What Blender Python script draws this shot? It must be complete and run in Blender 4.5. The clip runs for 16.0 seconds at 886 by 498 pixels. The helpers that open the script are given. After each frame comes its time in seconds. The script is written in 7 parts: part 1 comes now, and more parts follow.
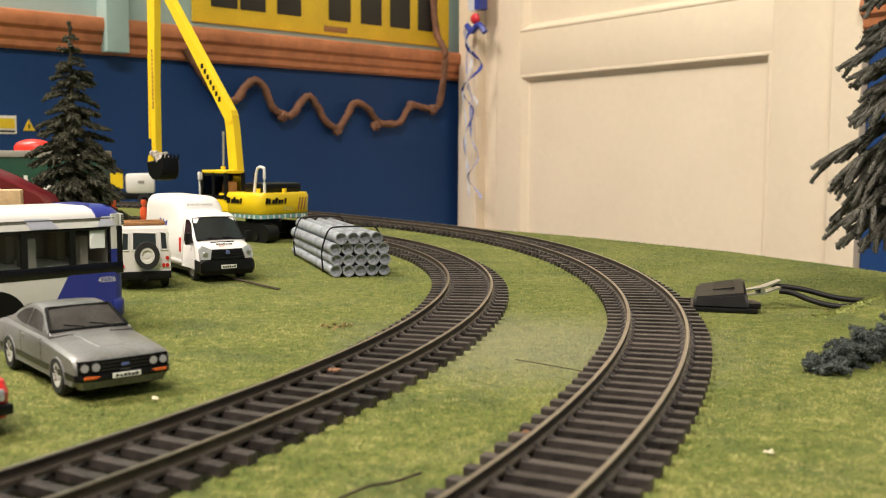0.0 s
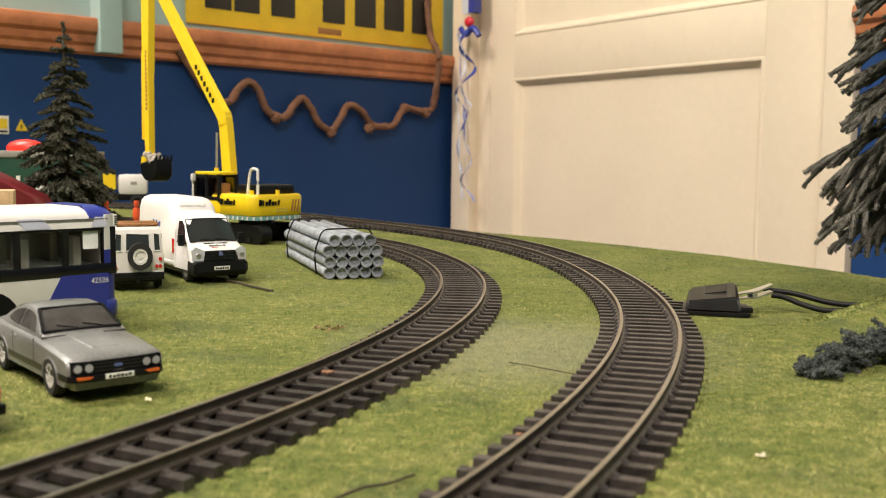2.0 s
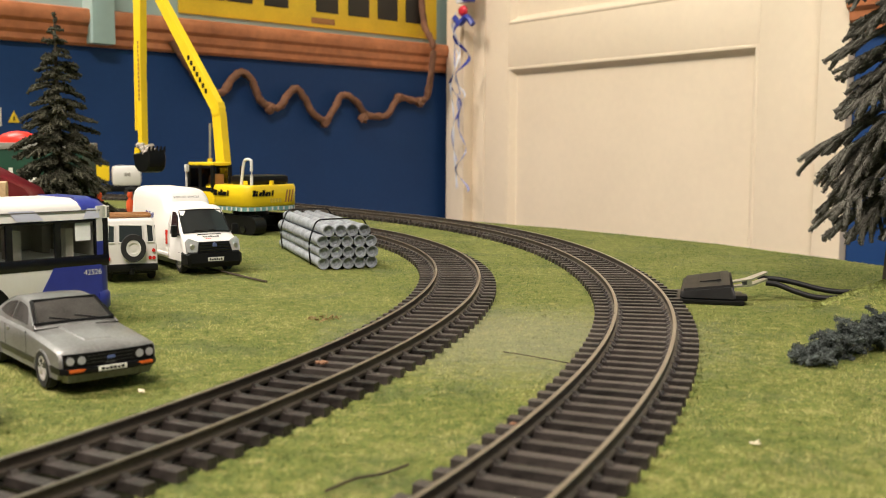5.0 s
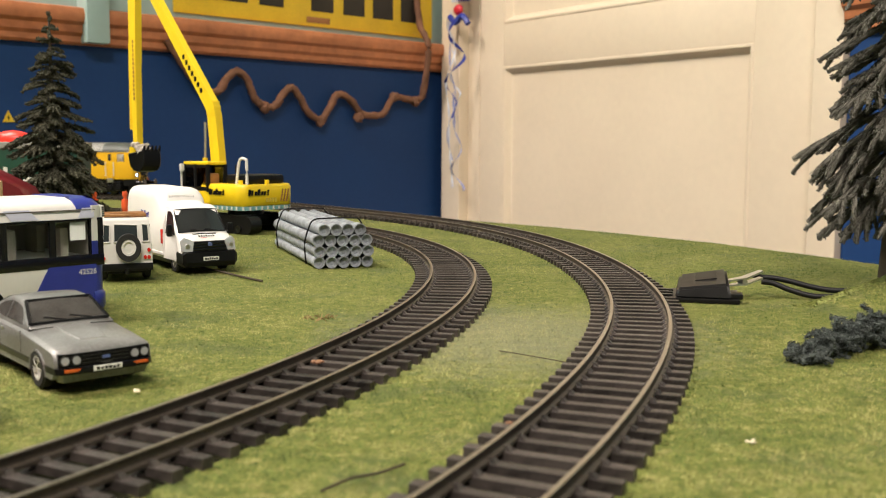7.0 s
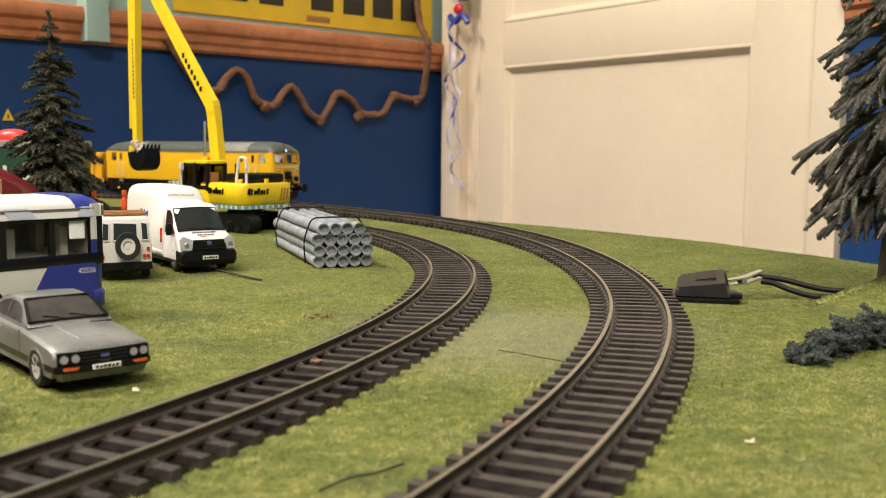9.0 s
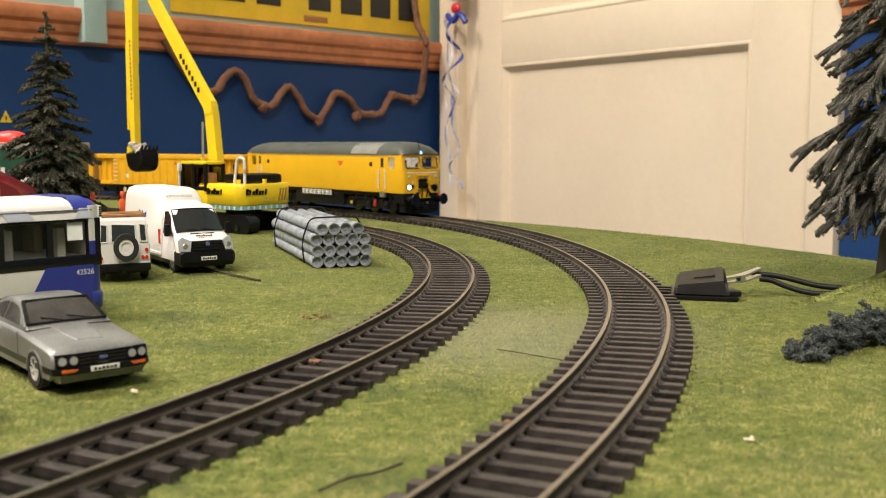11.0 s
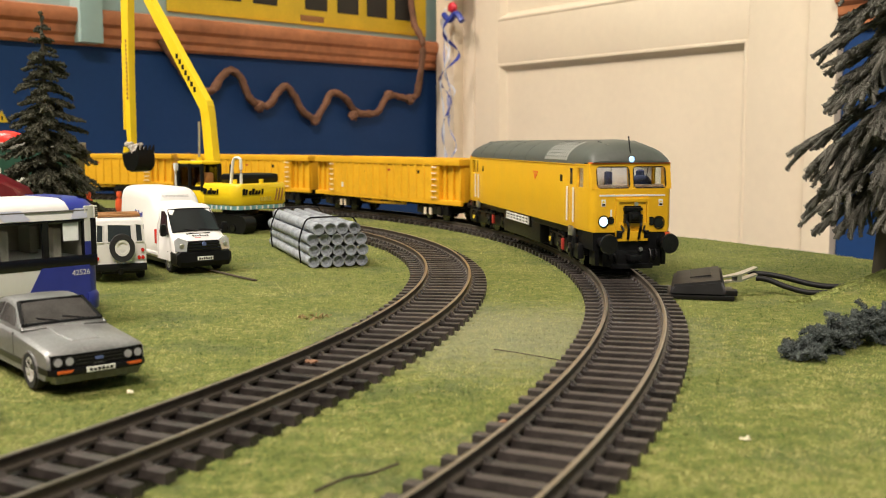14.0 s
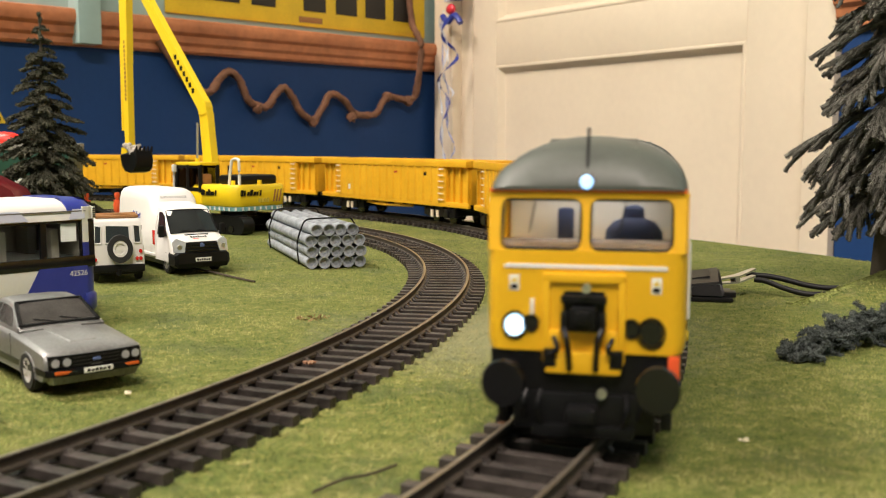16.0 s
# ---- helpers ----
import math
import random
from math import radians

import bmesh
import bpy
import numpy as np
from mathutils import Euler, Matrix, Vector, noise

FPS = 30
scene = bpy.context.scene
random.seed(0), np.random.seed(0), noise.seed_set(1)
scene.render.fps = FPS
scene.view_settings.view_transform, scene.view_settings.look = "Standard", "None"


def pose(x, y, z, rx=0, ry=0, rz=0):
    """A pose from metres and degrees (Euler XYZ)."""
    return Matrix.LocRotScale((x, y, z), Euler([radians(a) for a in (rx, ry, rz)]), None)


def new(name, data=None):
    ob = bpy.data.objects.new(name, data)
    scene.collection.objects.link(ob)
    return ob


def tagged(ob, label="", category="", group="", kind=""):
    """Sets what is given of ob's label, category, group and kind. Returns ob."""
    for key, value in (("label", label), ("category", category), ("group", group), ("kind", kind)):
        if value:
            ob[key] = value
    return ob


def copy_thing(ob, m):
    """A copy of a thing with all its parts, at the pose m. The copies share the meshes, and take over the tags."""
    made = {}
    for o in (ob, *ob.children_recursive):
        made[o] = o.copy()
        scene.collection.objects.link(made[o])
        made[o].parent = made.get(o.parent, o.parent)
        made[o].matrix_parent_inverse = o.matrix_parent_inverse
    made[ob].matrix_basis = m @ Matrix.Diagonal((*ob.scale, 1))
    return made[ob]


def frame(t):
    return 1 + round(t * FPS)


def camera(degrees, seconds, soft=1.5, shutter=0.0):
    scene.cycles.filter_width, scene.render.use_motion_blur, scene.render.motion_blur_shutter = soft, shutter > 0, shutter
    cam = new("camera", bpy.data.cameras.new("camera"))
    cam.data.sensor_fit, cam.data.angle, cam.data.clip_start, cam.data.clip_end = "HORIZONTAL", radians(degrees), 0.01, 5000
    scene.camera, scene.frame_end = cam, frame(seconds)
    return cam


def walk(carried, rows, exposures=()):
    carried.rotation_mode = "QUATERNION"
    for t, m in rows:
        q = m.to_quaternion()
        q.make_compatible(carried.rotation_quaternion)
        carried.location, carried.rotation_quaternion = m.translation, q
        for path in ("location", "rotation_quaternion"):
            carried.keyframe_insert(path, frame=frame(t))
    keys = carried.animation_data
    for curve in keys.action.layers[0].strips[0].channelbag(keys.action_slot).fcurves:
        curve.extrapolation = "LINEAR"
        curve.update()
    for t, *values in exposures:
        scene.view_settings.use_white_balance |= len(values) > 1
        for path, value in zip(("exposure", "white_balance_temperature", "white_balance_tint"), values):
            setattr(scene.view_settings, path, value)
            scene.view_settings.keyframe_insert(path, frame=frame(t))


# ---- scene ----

# ---- camera ----
import itertools

EYE_Z = 52.5  # millimetres above the grass
cam = camera(48.27, 16.0, soft=1.0, shutter=0.5)
cam.data.dof.use_dof = True
cam.data.dof.focus_distance = 0.36
cam.data.dof.aperture_fstop = 38.0


def head(yaw, pitch, roll, dx, dy, dz):
    return (pose(dx * 0.001, dy * 0.001, (EYE_Z + dz) * 0.001, 0, 0, yaw) @ pose(0, 0, 0, 90 - pitch, 0, 0)
            @ pose(0, 0, 0, 0, 0, roll))


walk(cam, [
    (0, head(1.2, 5.517, 0.246, -0.38, -0.98, 0.19)),
    (0.5, head(1.025, 5.301, 0.727, -1.19, -1.66, 0.03)),
    (1, head(0.821, 5.175, 0.917, -0.82, -1.47, -0.01)),
    (1.5, head(0.765, 5.178, 0.896, -1.02, -1.55, 0.1)),
    (2, head(0.769, 5.35, 0.594, -0.69, -1.38, 0.15)),
    (2.5, head(0.765, 5.443, 0.393, -0.52, -1.27, 0.12)),
    (3, head(0.704, 5.544, 0.387, -0.51, -1.03, 0.13)),
    (3.5, head(0.637, 5.56, 0.482, -0.53, -1.02, -0.04)),
    (4, head(0.596, 5.694, 0.415, -0.44, -0.84, 0.02)),
    (6.5, head(0.385, 6.065, 0.155, -0.13, -0.59, 0.07)),
    (7, head(0.24, 5.99, 0.241, -0.29, -0.5, 0.02)),
    (7.5, head(0.165, 5.938, 0.338, -0.32, -0.39, -0.04)),
    (8, head(0.156, 5.937, 0.377, -0.36, -0.23, 0.01)),
    (8.5, head(0.179, 5.976, 0.332, -0.25, -0.2, -0.09)),
    (9, head(0.214, 6.031, 0.343, -0.28, -0.29, -0.02)),
    (11.5, head(0.155, 6.098, -0.055, 0.05, -0.14, 0)),
    (12, head(0.116, 6.14, -0.037, 0.06, -0.13, 0.01)),
    (12.5, head(0.057, 6.158, -0.109, 0.23, -0.05, 0.03)),
    (13, head(0.013, 6.166, -0.156, 0.32, 0.09, -0.01)),
    (13.5, head(0.007, 6.168, -0.126, 0.29, 0.09, 0.04)),
    (14, head(-0.002, 6.115, -0.082, 0.21, -0.04, 0.14)),
    (14.5, head(-0, 6.035, -0, -0, -0, 0)),
    (15, head(-0.027, 6.009, 0.031, -0.08, -0.05, -0.06)),
    (15.5, head(-0.072, 5.997, 0.019, 0.08, -0.03, -0.06)),
    (16, head(-0.104, 6.018, -0.02, 0.19, 0.19, -0.04)),
], exposures=[(0, 0.14, 6500, 13.5), (16, 0.14, 6500, 13.5)])

# ---- light ----
world = bpy.data.worlds.new("world")
scene.world = world
world.use_nodes = True
world.node_tree.nodes["Background"].inputs[0].default_value = (1.0, 0.86, 0.68, 1)
world.node_tree.nodes["Background"].inputs[1].default_value = 0.05


def ceiling_lamp_light(x, y, z, sx, sy, watts, rz=0):
    d = bpy.data.lights.new("ceiling_light", "AREA")
    d.shape, d.size, d.size_y, d.energy, d.color = "RECTANGLE", sx, sy, watts, (1.0, 0.885, 0.775)
    o = new("ceiling_light", d)
    o.matrix_world = pose(x, y, z, 0, 0, rz)
    return o


ceiling_lamp_light(-1.0, 0.35, 1.42, 1.1, 0.35, 40, 45)
ceiling_lamp_light(-0.12, -0.9, 1.42, 1.1, 0.35, 41, 45)


# ---- materials ----
def mat(name, col, rough=0.5, metal=0.0, var=0.12, scale=300.0, fine=2500.0, bump=0.0, spec=0.5, coat=0.0, emit=None, strength=0.0,
        island=0.0, obrand=0.0, tint=None):
    """A painted or moulded surface: colour with two scales of variation, roughness wear and fine relief. Scales are per metre."""
    m = bpy.data.materials.new(name)
    m.use_nodes = True
    n, l = m.node_tree.nodes, m.node_tree.links
    b = n["Principled BSDF"]
    tc = n.new("ShaderNodeTexCoord")
    n1, n2 = n.new("ShaderNodeTexNoise"), n.new("ShaderNodeTexNoise")
    n1.inputs["Scale"].default_value, n2.inputs["Scale"].default_value = scale, fine
    n1.inputs["Detail"].default_value = 4
    n2.inputs["Detail"].default_value = 2
    l.new(tc.outputs["Object"], n1.inputs["Vector"])
    l.new(tc.outputs["Object"], n2.inputs["Vector"])
    add = n.new("ShaderNodeMath")
    add.operation = "MULTIPLY_ADD"
    l.new(n2.outputs["Fac"], add.inputs[0])
    add.inputs[1].default_value = 0.5
    l.new(n1.outputs["Fac"], add.inputs[2])
    last = add.outputs[0]
    if island or obrand:
        src = n.new("ShaderNodeNewGeometry").outputs["Random Per Island"] if island else n.new("ShaderNodeObjectInfo").outputs["Random"]
        a2 = n.new("ShaderNodeMath")
        a2.operation = "MULTIPLY_ADD"
        l.new(src, a2.inputs[0])
        a2.inputs[1].default_value = island or obrand
        l.new(last, a2.inputs[2])
        a3 = n.new("ShaderNodeMath")
        a3.operation = "SUBTRACT"
        l.new(a2.outputs[0], a3.inputs[0])
        a3.inputs[1].default_value = 0.5 * (island or obrand)
        last = a3.outputs[0]
    ramp = n.new("ShaderNodeValToRGB")
    c2 = tint or col
    ramp.color_ramp.elements[0].position, ramp.color_ramp.elements[1].position = 0.35, 1.0
    ramp.color_ramp.elements[0].color = (*[max(0, c * (1 - var)) for c in col], 1)
    ramp.color_ramp.elements[1].color = (*[min(1, c * (1 + var)) for c in c2], 1)
    l.new(last, ramp.inputs[0])
    l.new(ramp.outputs[0], b.inputs["Base Color"])
    r = n.new("ShaderNodeMapRange")
    l.new(n1.outputs["Fac"], r.inputs[0])
    r.inputs[3].default_value, r.inputs[4].default_value = max(0.02, rough * 0.8), min(1, rough * 1.2)
    l.new(r.outputs[0], b.inputs["Roughness"])
    b.inputs["Metallic"].default_value = metal
    b.inputs["Specular IOR Level"].default_value = spec
    b.inputs["Coat Weight"].default_value = coat
    if bump:
        bp = n.new("ShaderNodeBump")
        bp.inputs["Strength"].default_value = bump
        bp.inputs["Distance"].default_value = 0.0004
        l.new(n2.outputs["Fac"], bp.inputs["Height"])
        l.new(bp.outputs[0], b.inputs["Normal"])
    if emit:
        b.inputs["Emission Color"].default_value = (*emit, 1)
        b.inputs["Emission Strength"].default_value = strength
    return m


def glass(name, col=(0.8, 0.85, 0.85), rough=0.03):
    m = bpy.data.materials.new(name)
    m.use_nodes = True
    b = m.node_tree.nodes["Principled BSDF"]
    b.inputs["Base Color"].default_value = (*col, 1)
    b.inputs["Transmission Weight"].default_value = 1.0
    b.inputs["Roughness"].default_value = rough
    b.inputs["IOR"].default_value = 1.15
    return m


M_WALL_BLUE = mat("blue_wall_paint", (0.013, 0.050, 0.165), 0.6, spec=0.2, var=0.10, scale=9, fine=160, bump=0.15)
M_WALL_AQUA = mat("aqua_wall_paint", (0.35, 0.49, 0.47), 0.6, var=0.06, scale=8, fine=160, bump=0.1)
M_CREAM = mat("cream_gloss_paint", (0.84, 0.715, 0.545), 0.42, var=0.05, scale=7, fine=120, bump=0.08)
M_CEIL = mat("ceiling_paint", (0.75, 0.70, 0.62), 0.9, var=0.04, scale=6, fine=80)
M_FLOOR = mat("carpet", (0.16, 0.12, 0.09), 0.95, var=0.3, scale=20, fine=600, bump=0.4)
M_BOARD = mat("baseboard_wood", (0.34, 0.22, 0.12), 0.7, var=0.25, scale=30, fine=400)
M_SLEEPER = mat("sleeper_plastic", (0.016, 0.0135, 0.012), 0.42, spec=0.4, var=0.7, scale=420, fine=2400, bump=0.45, obrand=0.4, tint=(0.043, 0.036, 0.032))
M_RAIL_SIDE = mat("rail_metal", (0.074, 0.060, 0.047), 0.5, metal=0.35, var=0.45, scale=120, fine=1500, bump=0.15)
M_RAIL_TOP = mat("rail_head_metal", (0.31, 0.268, 0.21), 0.30, metal=0.8, var=0.2, scale=90, fine=1500)
M_YELLOW = mat("train_yellow", (0.76, 0.425, 0.012), 0.38, var=0.07, scale=60, fine=900)
M_WAGON = mat("wagon_yellow", (0.70, 0.37, 0.011), 0.48, var=0.14, scale=70, fine=700, bump=0.1)
M_ROOF = mat("loco_roof_grey", (0.070, 0.077, 0.065), 0.5, var=0.15, scale=90, fine=900)
M_ROOF2 = mat("loco_grille_grey", (0.30, 0.30, 0.27), 0.5, var=0.2, scale=90, fine=900)
M_BLACK = mat("black_plastic", (0.005, 0.005, 0.0055), 0.38, spec=0.25, var=0.3, scale=150, fine=1500, bump=0.1)
M_BLACKG = mat("black_gloss", (0.006, 0.006, 0.007), 0.2, var=0.3, scale=150, fine=1500)
M_WHITE = mat("white_paint", (0.74, 0.725, 0.69), 0.35, var=0.04, scale=120, fine=1200)
M_ORANGE = mat("orange_paint", (0.80, 0.16, 0.02), 0.45, var=0.1)
M_RED = mat("red_paint", (0.55, 0.02, 0.02), 0.35, var=0.12)
M_GLASS = glass("window_glass")
M_DARKGLASS = mat("smoked_glazing", (0.018, 0.020, 0.022), 0.12, var=0.2, spec=0.8)
M_CABIN = mat("cab_interior", (0.62, 0.60, 0.57), 0.6, var=0.15)
M_LAMP = mat("lit_headlamp", (0.8, 0.9, 1.0), 0.2, emit=(0.42, 0.72, 1.0), strength=1.5)
M_LAMP2 = mat("lit_marker_lamp", (0.6, 0.8, 1.0), 0.2, emit=(0.22, 0.52, 1.0), strength=1.2)
M_BULB = mat("lit_bulb", (0.9, 0.95, 1.0), 0.2, emit=(0.50, 0.74, 1.0), strength=14.0)
M_HATCH = mat("loco_hatch_grey", (0.06, 0.066, 0.056), 0.5, var=0.15, scale=90, fine=900)
M_STEEL = mat("bare_steel", (0.55, 0.54, 0.52), 0.3, metal=0.9, var=0.15)


# ---- shape helpers, all in millimetres ----
def tf(x, y, z=0.0, rz=0.0, rx=0.0, ry=0.0):
    return pose(x * 0.001, y * 0.001, z * 0.001, rx, ry, rz)


def thing(name, x, y, z, rz, label, category, group="", kind=""):
    e = new(name)
    e.empty_display_size = 0.01
    e.matrix_world = tf(x, y, z, rz)
    return tagged(e, label, category, group, kind)


def mesh_of(name, bm, material, smooth=35):
    bmesh.ops.recalc_face_normals(bm, faces=bm.faces)
    bm.transform(Matrix.Scale(0.001, 4))
    me = bpy.data.meshes.new(name)
    bm.to_mesh(me)
    bm.free()
    for m in (material if isinstance(material, (list, tuple)) else [material]):
        me.materials.append(m)
    if smooth:
        me.polygons.foreach_set("use_smooth", [True] * len(me.polygons))
        me.set_sharp_from_angle(angle=radians(smooth))
    return me


def part(name, bm, material, parent, label="", at=None, smooth=35):
    ob = new(name, mesh_of(name, bm, material, smooth))
    ob.parent = parent
    if at is not None:
        ob.matrix_basis = at
    return tagged(ob, label)


def share(name, me, parent, at):
    ob = new(name, me)
    ob.parent = parent
    ob.matrix_basis = at
    return ob


def solo(name, bm, material, label, category, group="", kind="", at=None, smooth=35):
    ob = new(name, mesh_of(name, bm, material, smooth))
    if at is not None:
        ob.matrix_world = at
    return tagged(ob, label, category, group, kind)


def B():
    return bmesh.new()


def box(bm, x0, x1, y0, y1, z0, z1, bevel=0.0, m=None, mi=0):
    before = len(bm.verts)
    vs = [bm.verts.new((x, y, z)) for x in (x0, x1) for y in (y0, y1) for z in (z0, z1)]
    fs = [bm.faces.new([vs[i] for i in f]) for f in ((0, 1, 3, 2), (4, 6, 7, 5), (0, 4, 5, 1), (2, 3, 7, 6), (0, 2, 6, 4), (1, 5, 7, 3))]
    for f in fs:
        f.material_index = mi
    if bevel:
        bmesh.ops.bevel(bm, geom=list({e for f in fs for e in f.edges}), offset=bevel, segments=2, affect="EDGES", profile=0.6)
    if m is not None:
        bm.verts.ensure_lookup_table()
        bmesh.ops.transform(bm, matrix=m, verts=bm.verts[before:])
    return bm


def cyl(bm, p, q, r, r2=None, seg=16, caps=True, mi=0):
    p, q = Vector(p), Vector(q)
    rot = (q - p).to_track_quat("Z", "Y").to_matrix()
    r2 = r if r2 is None else r2
    rings = []
    for c, rr in ((p, r), (q, r2)):
        rings.append([bm.verts.new(c + rot @ Vector((rr * math.cos(2 * math.pi * i / seg), rr * math.sin(2 * math.pi * i / seg), 0))) for i in range(seg)])
    for i in range(seg):
        j = (i + 1) % seg
        bm.faces.new((rings[0][i], rings[0][j], rings[1][j], rings[1][i])).material_index = mi
    if caps:
        bm.faces.new(rings[0][::-1]).material_index = mi
        bm.faces.new(rings[1]).material_index = mi
    return bm


def tube(bm, p, q, ro, ri, seg=16):
    """A hollow pipe from p to q."""
    p, q = Vector(p), Vector(q)
    rot = (q - p).to_track_quat("Z", "Y").to_matrix()
    R = []
    for c, rr in ((p, ro), (q, ro), (q, ri), (p, ri)):
        R.append([bm.verts.new(c + rot @ Vector((rr * math.cos(2 * math.pi * i / seg), rr * math.sin(2 * math.pi * i / seg), 0))) for i in range(seg)])
    for a in range(4):
        A, C = R[a], R[(a + 1) % 4]
        for i in range(seg):
            j = (i + 1) % seg
            bm.faces.new((A[i], A[j], C[j], C[i]))
    return bm


def loft(bm, rings, caps=True, closed=True, mi=0):
    R = [[bm.verts.new(v) for v in ring] for ring in rings]
    n = len(R[0])
    for A, C in zip(R[:-1], R[1:]):
        for i in range(n if closed else n - 1):
            j = (i + 1) % n
            bm.faces.new((A[i], A[j], C[j], C[i])).material_index = mi
    if caps:
        bm.faces.new(R[0][::-1]).material_index = mi
        bm.faces.new(R[-1]).material_index = mi
    return bm


def prism(bm, outline, x0, x1, cham=0.0):
    """Side outline of (y, z) points carried across from x0 to x1, its rims chamfered."""
    cy = sum(p[0] for p in outline) / len(outline)
    cz = sum(p[1] for p in outline) / len(outline)
    ly = max(abs(p[0] - cy) for p in outline)
    lz = max(abs(p[1] - cz) for p in outline)

    def ring(x, c):
        return [(x, cy + (y - cy) * (1 - c / ly), cz + (z - cz) * (1 - c / lz)) for y, z in outline]
    if cham:
        return loft(bm, [ring(x0, cham), ring(x0 + cham, 0), ring(x1 - cham, 0), ring(x1, cham)])
    return loft(bm, [ring(x0, 0), ring(x1, 0)])


def slab(bm, corners, thick, mi=0):
    """A thin plate on four corners, raised along its normal by thick."""
    c = [Vector(p) for p in corners]
    nrm = (c[1] - c[0]).cross(c[3] - c[0]).normalized() * thick
    return loft(bm, [[p for p in c], [p + nrm for p in c]], mi=mi)


def sweep(bm, pts, prof, mi=None):
    """A profile of (side, up) points carried along a level path of (x, y, heading)."""
    rings = []
    for x, y, th in pts:
        nx, ny = math.cos(th), math.sin(th)
        rings.append([(x + a * nx, y + a * ny, z) for a, z in prof])
    R = [[bm.verts.new(v) for v in ring] for ring in rings]
    n = len(prof)
    for A, C in zip(R[:-1], R[1:]):
        for i in range(n):
            j = (i + 1) % n
            bm.faces.new((A[i], A[j], C[j], C[i])).material_index = mi[i] if mi else 0
    bm.faces.new(R[0][::-1])
    bm.faces.new(R[-1])
    return bm


def wire(bm, pts, r, seg=8):
    """A round cord through points, smoothed."""
    P = [Vector(p) for p in pts]
    Q = []
    for i in range(len(P) - 1):
        a, b, c, d = P[max(i - 1, 0)], P[i], P[i + 1], P[min(i + 2, len(P) - 1)]
        for k in range(6):
            t = k / 6
            Q.append(0.5 * ((2 * b) + (c - a) * t + (2 * a - 5 * b + 4 * c - d) * t * t + (3 * b - a - 3 * c + d) * t ** 3))
    Q.append(P[-1])
    rings = []
    for i, q in enumerate(Q):
        d = (Q[min(i + 1, len(Q) - 1)] - Q[max(i - 1, 0)]).normalized()
        rot = d.to_track_quat("Z", "Y").to_matrix()
        rings.append([q + rot @ Vector((r * math.cos(2 * math.pi * k / seg), r * math.sin(2 * math.pi * k / seg), 0)) for k in range(seg)])
    return loft(bm, rings)


# ---- the two tracks: centre lines by curvature along their length ----
def centre_line(x0, th0, knots, values, length, step=2.5, y0=90.0):
    s = np.arange(0, length, step)
    k = np.interp(s, knots, values) / 400.0
    th = th0 + np.cumsum(k) * step
    return s, x0 + np.cumsum(-np.sin(th)) * step, y0 + np.cumsum(np.cos(th)) * step, th


KNOTS = [0, 110, 220, 330, 440, 560, 700, 850, 1100]
OUTER = centre_line(-19.17, -0.5673, KNOTS + [1130, 1310, 1370, 2200, 2230, 2600, 2640], [0.9021, 0.5954, 0.8456, 0.6486, 0.7693, 0.8973, 0.0788, 0.8, 0.9, 2.2, 2.2, 0.1, 0.1, 2.0, 2.0, 0.0], 3260)
INNER = centre_line(-93.30, -0.578, KNOTS, [0.52, 0.6587, 0.876, 1.0641, 1.0409, 1.0452, 1.0452, 1.0452, 1.0452], 1250)


def on_line(line, s):
    """Place and heading on a centre line; before its start it runs on straight."""
    S, X, Y, T = line
    if s < 0:
        return X[0] - math.sin(T[0]) * s, Y[0] + math.cos(T[0]) * s, T[0]
    return float(np.interp(s, S, X)), float(np.interp(s, S, Y)), float(np.interp(s, S, T))


RAIL_TOP = 4.5


# ---- room ----
CORNER = Vector((-9.0, 1560.0))
BLUE_DIR = Vector((-0.7158, -0.6983))
DOOR_DIR = Vector((0.5949, -0.8038))


def wall_frame(direction):
    """A matrix whose x runs along the wall from the corner, y into the room, z up."""
    d = direction.normalized()
    inward = Vector((-d.y, d.x)) if Vector((-d.y, d.x)).dot(Vector((0, -1))) > 0 else Vector((d.y, -d.x))
    m = Matrix(((d.x, inward.x, 0, CORNER.x * 0.001), (d.y, inward.y, 0, CORNER.y * 0.001), (0, 0, 1, 0), (0, 0, 0, 1)))
    return m


BW, DW = wall_frame(BLUE_DIR), wall_frame(DOOR_DIR)


def wall_solo(name, bm, material, frame_m, label, category, kind="structure", smooth=35):
    return solo(name, bm, material, label, category, kind=kind, at=frame_m, smooth=smooth)


FLOOR_Z, CEIL_Z = -760.0, 1500.0


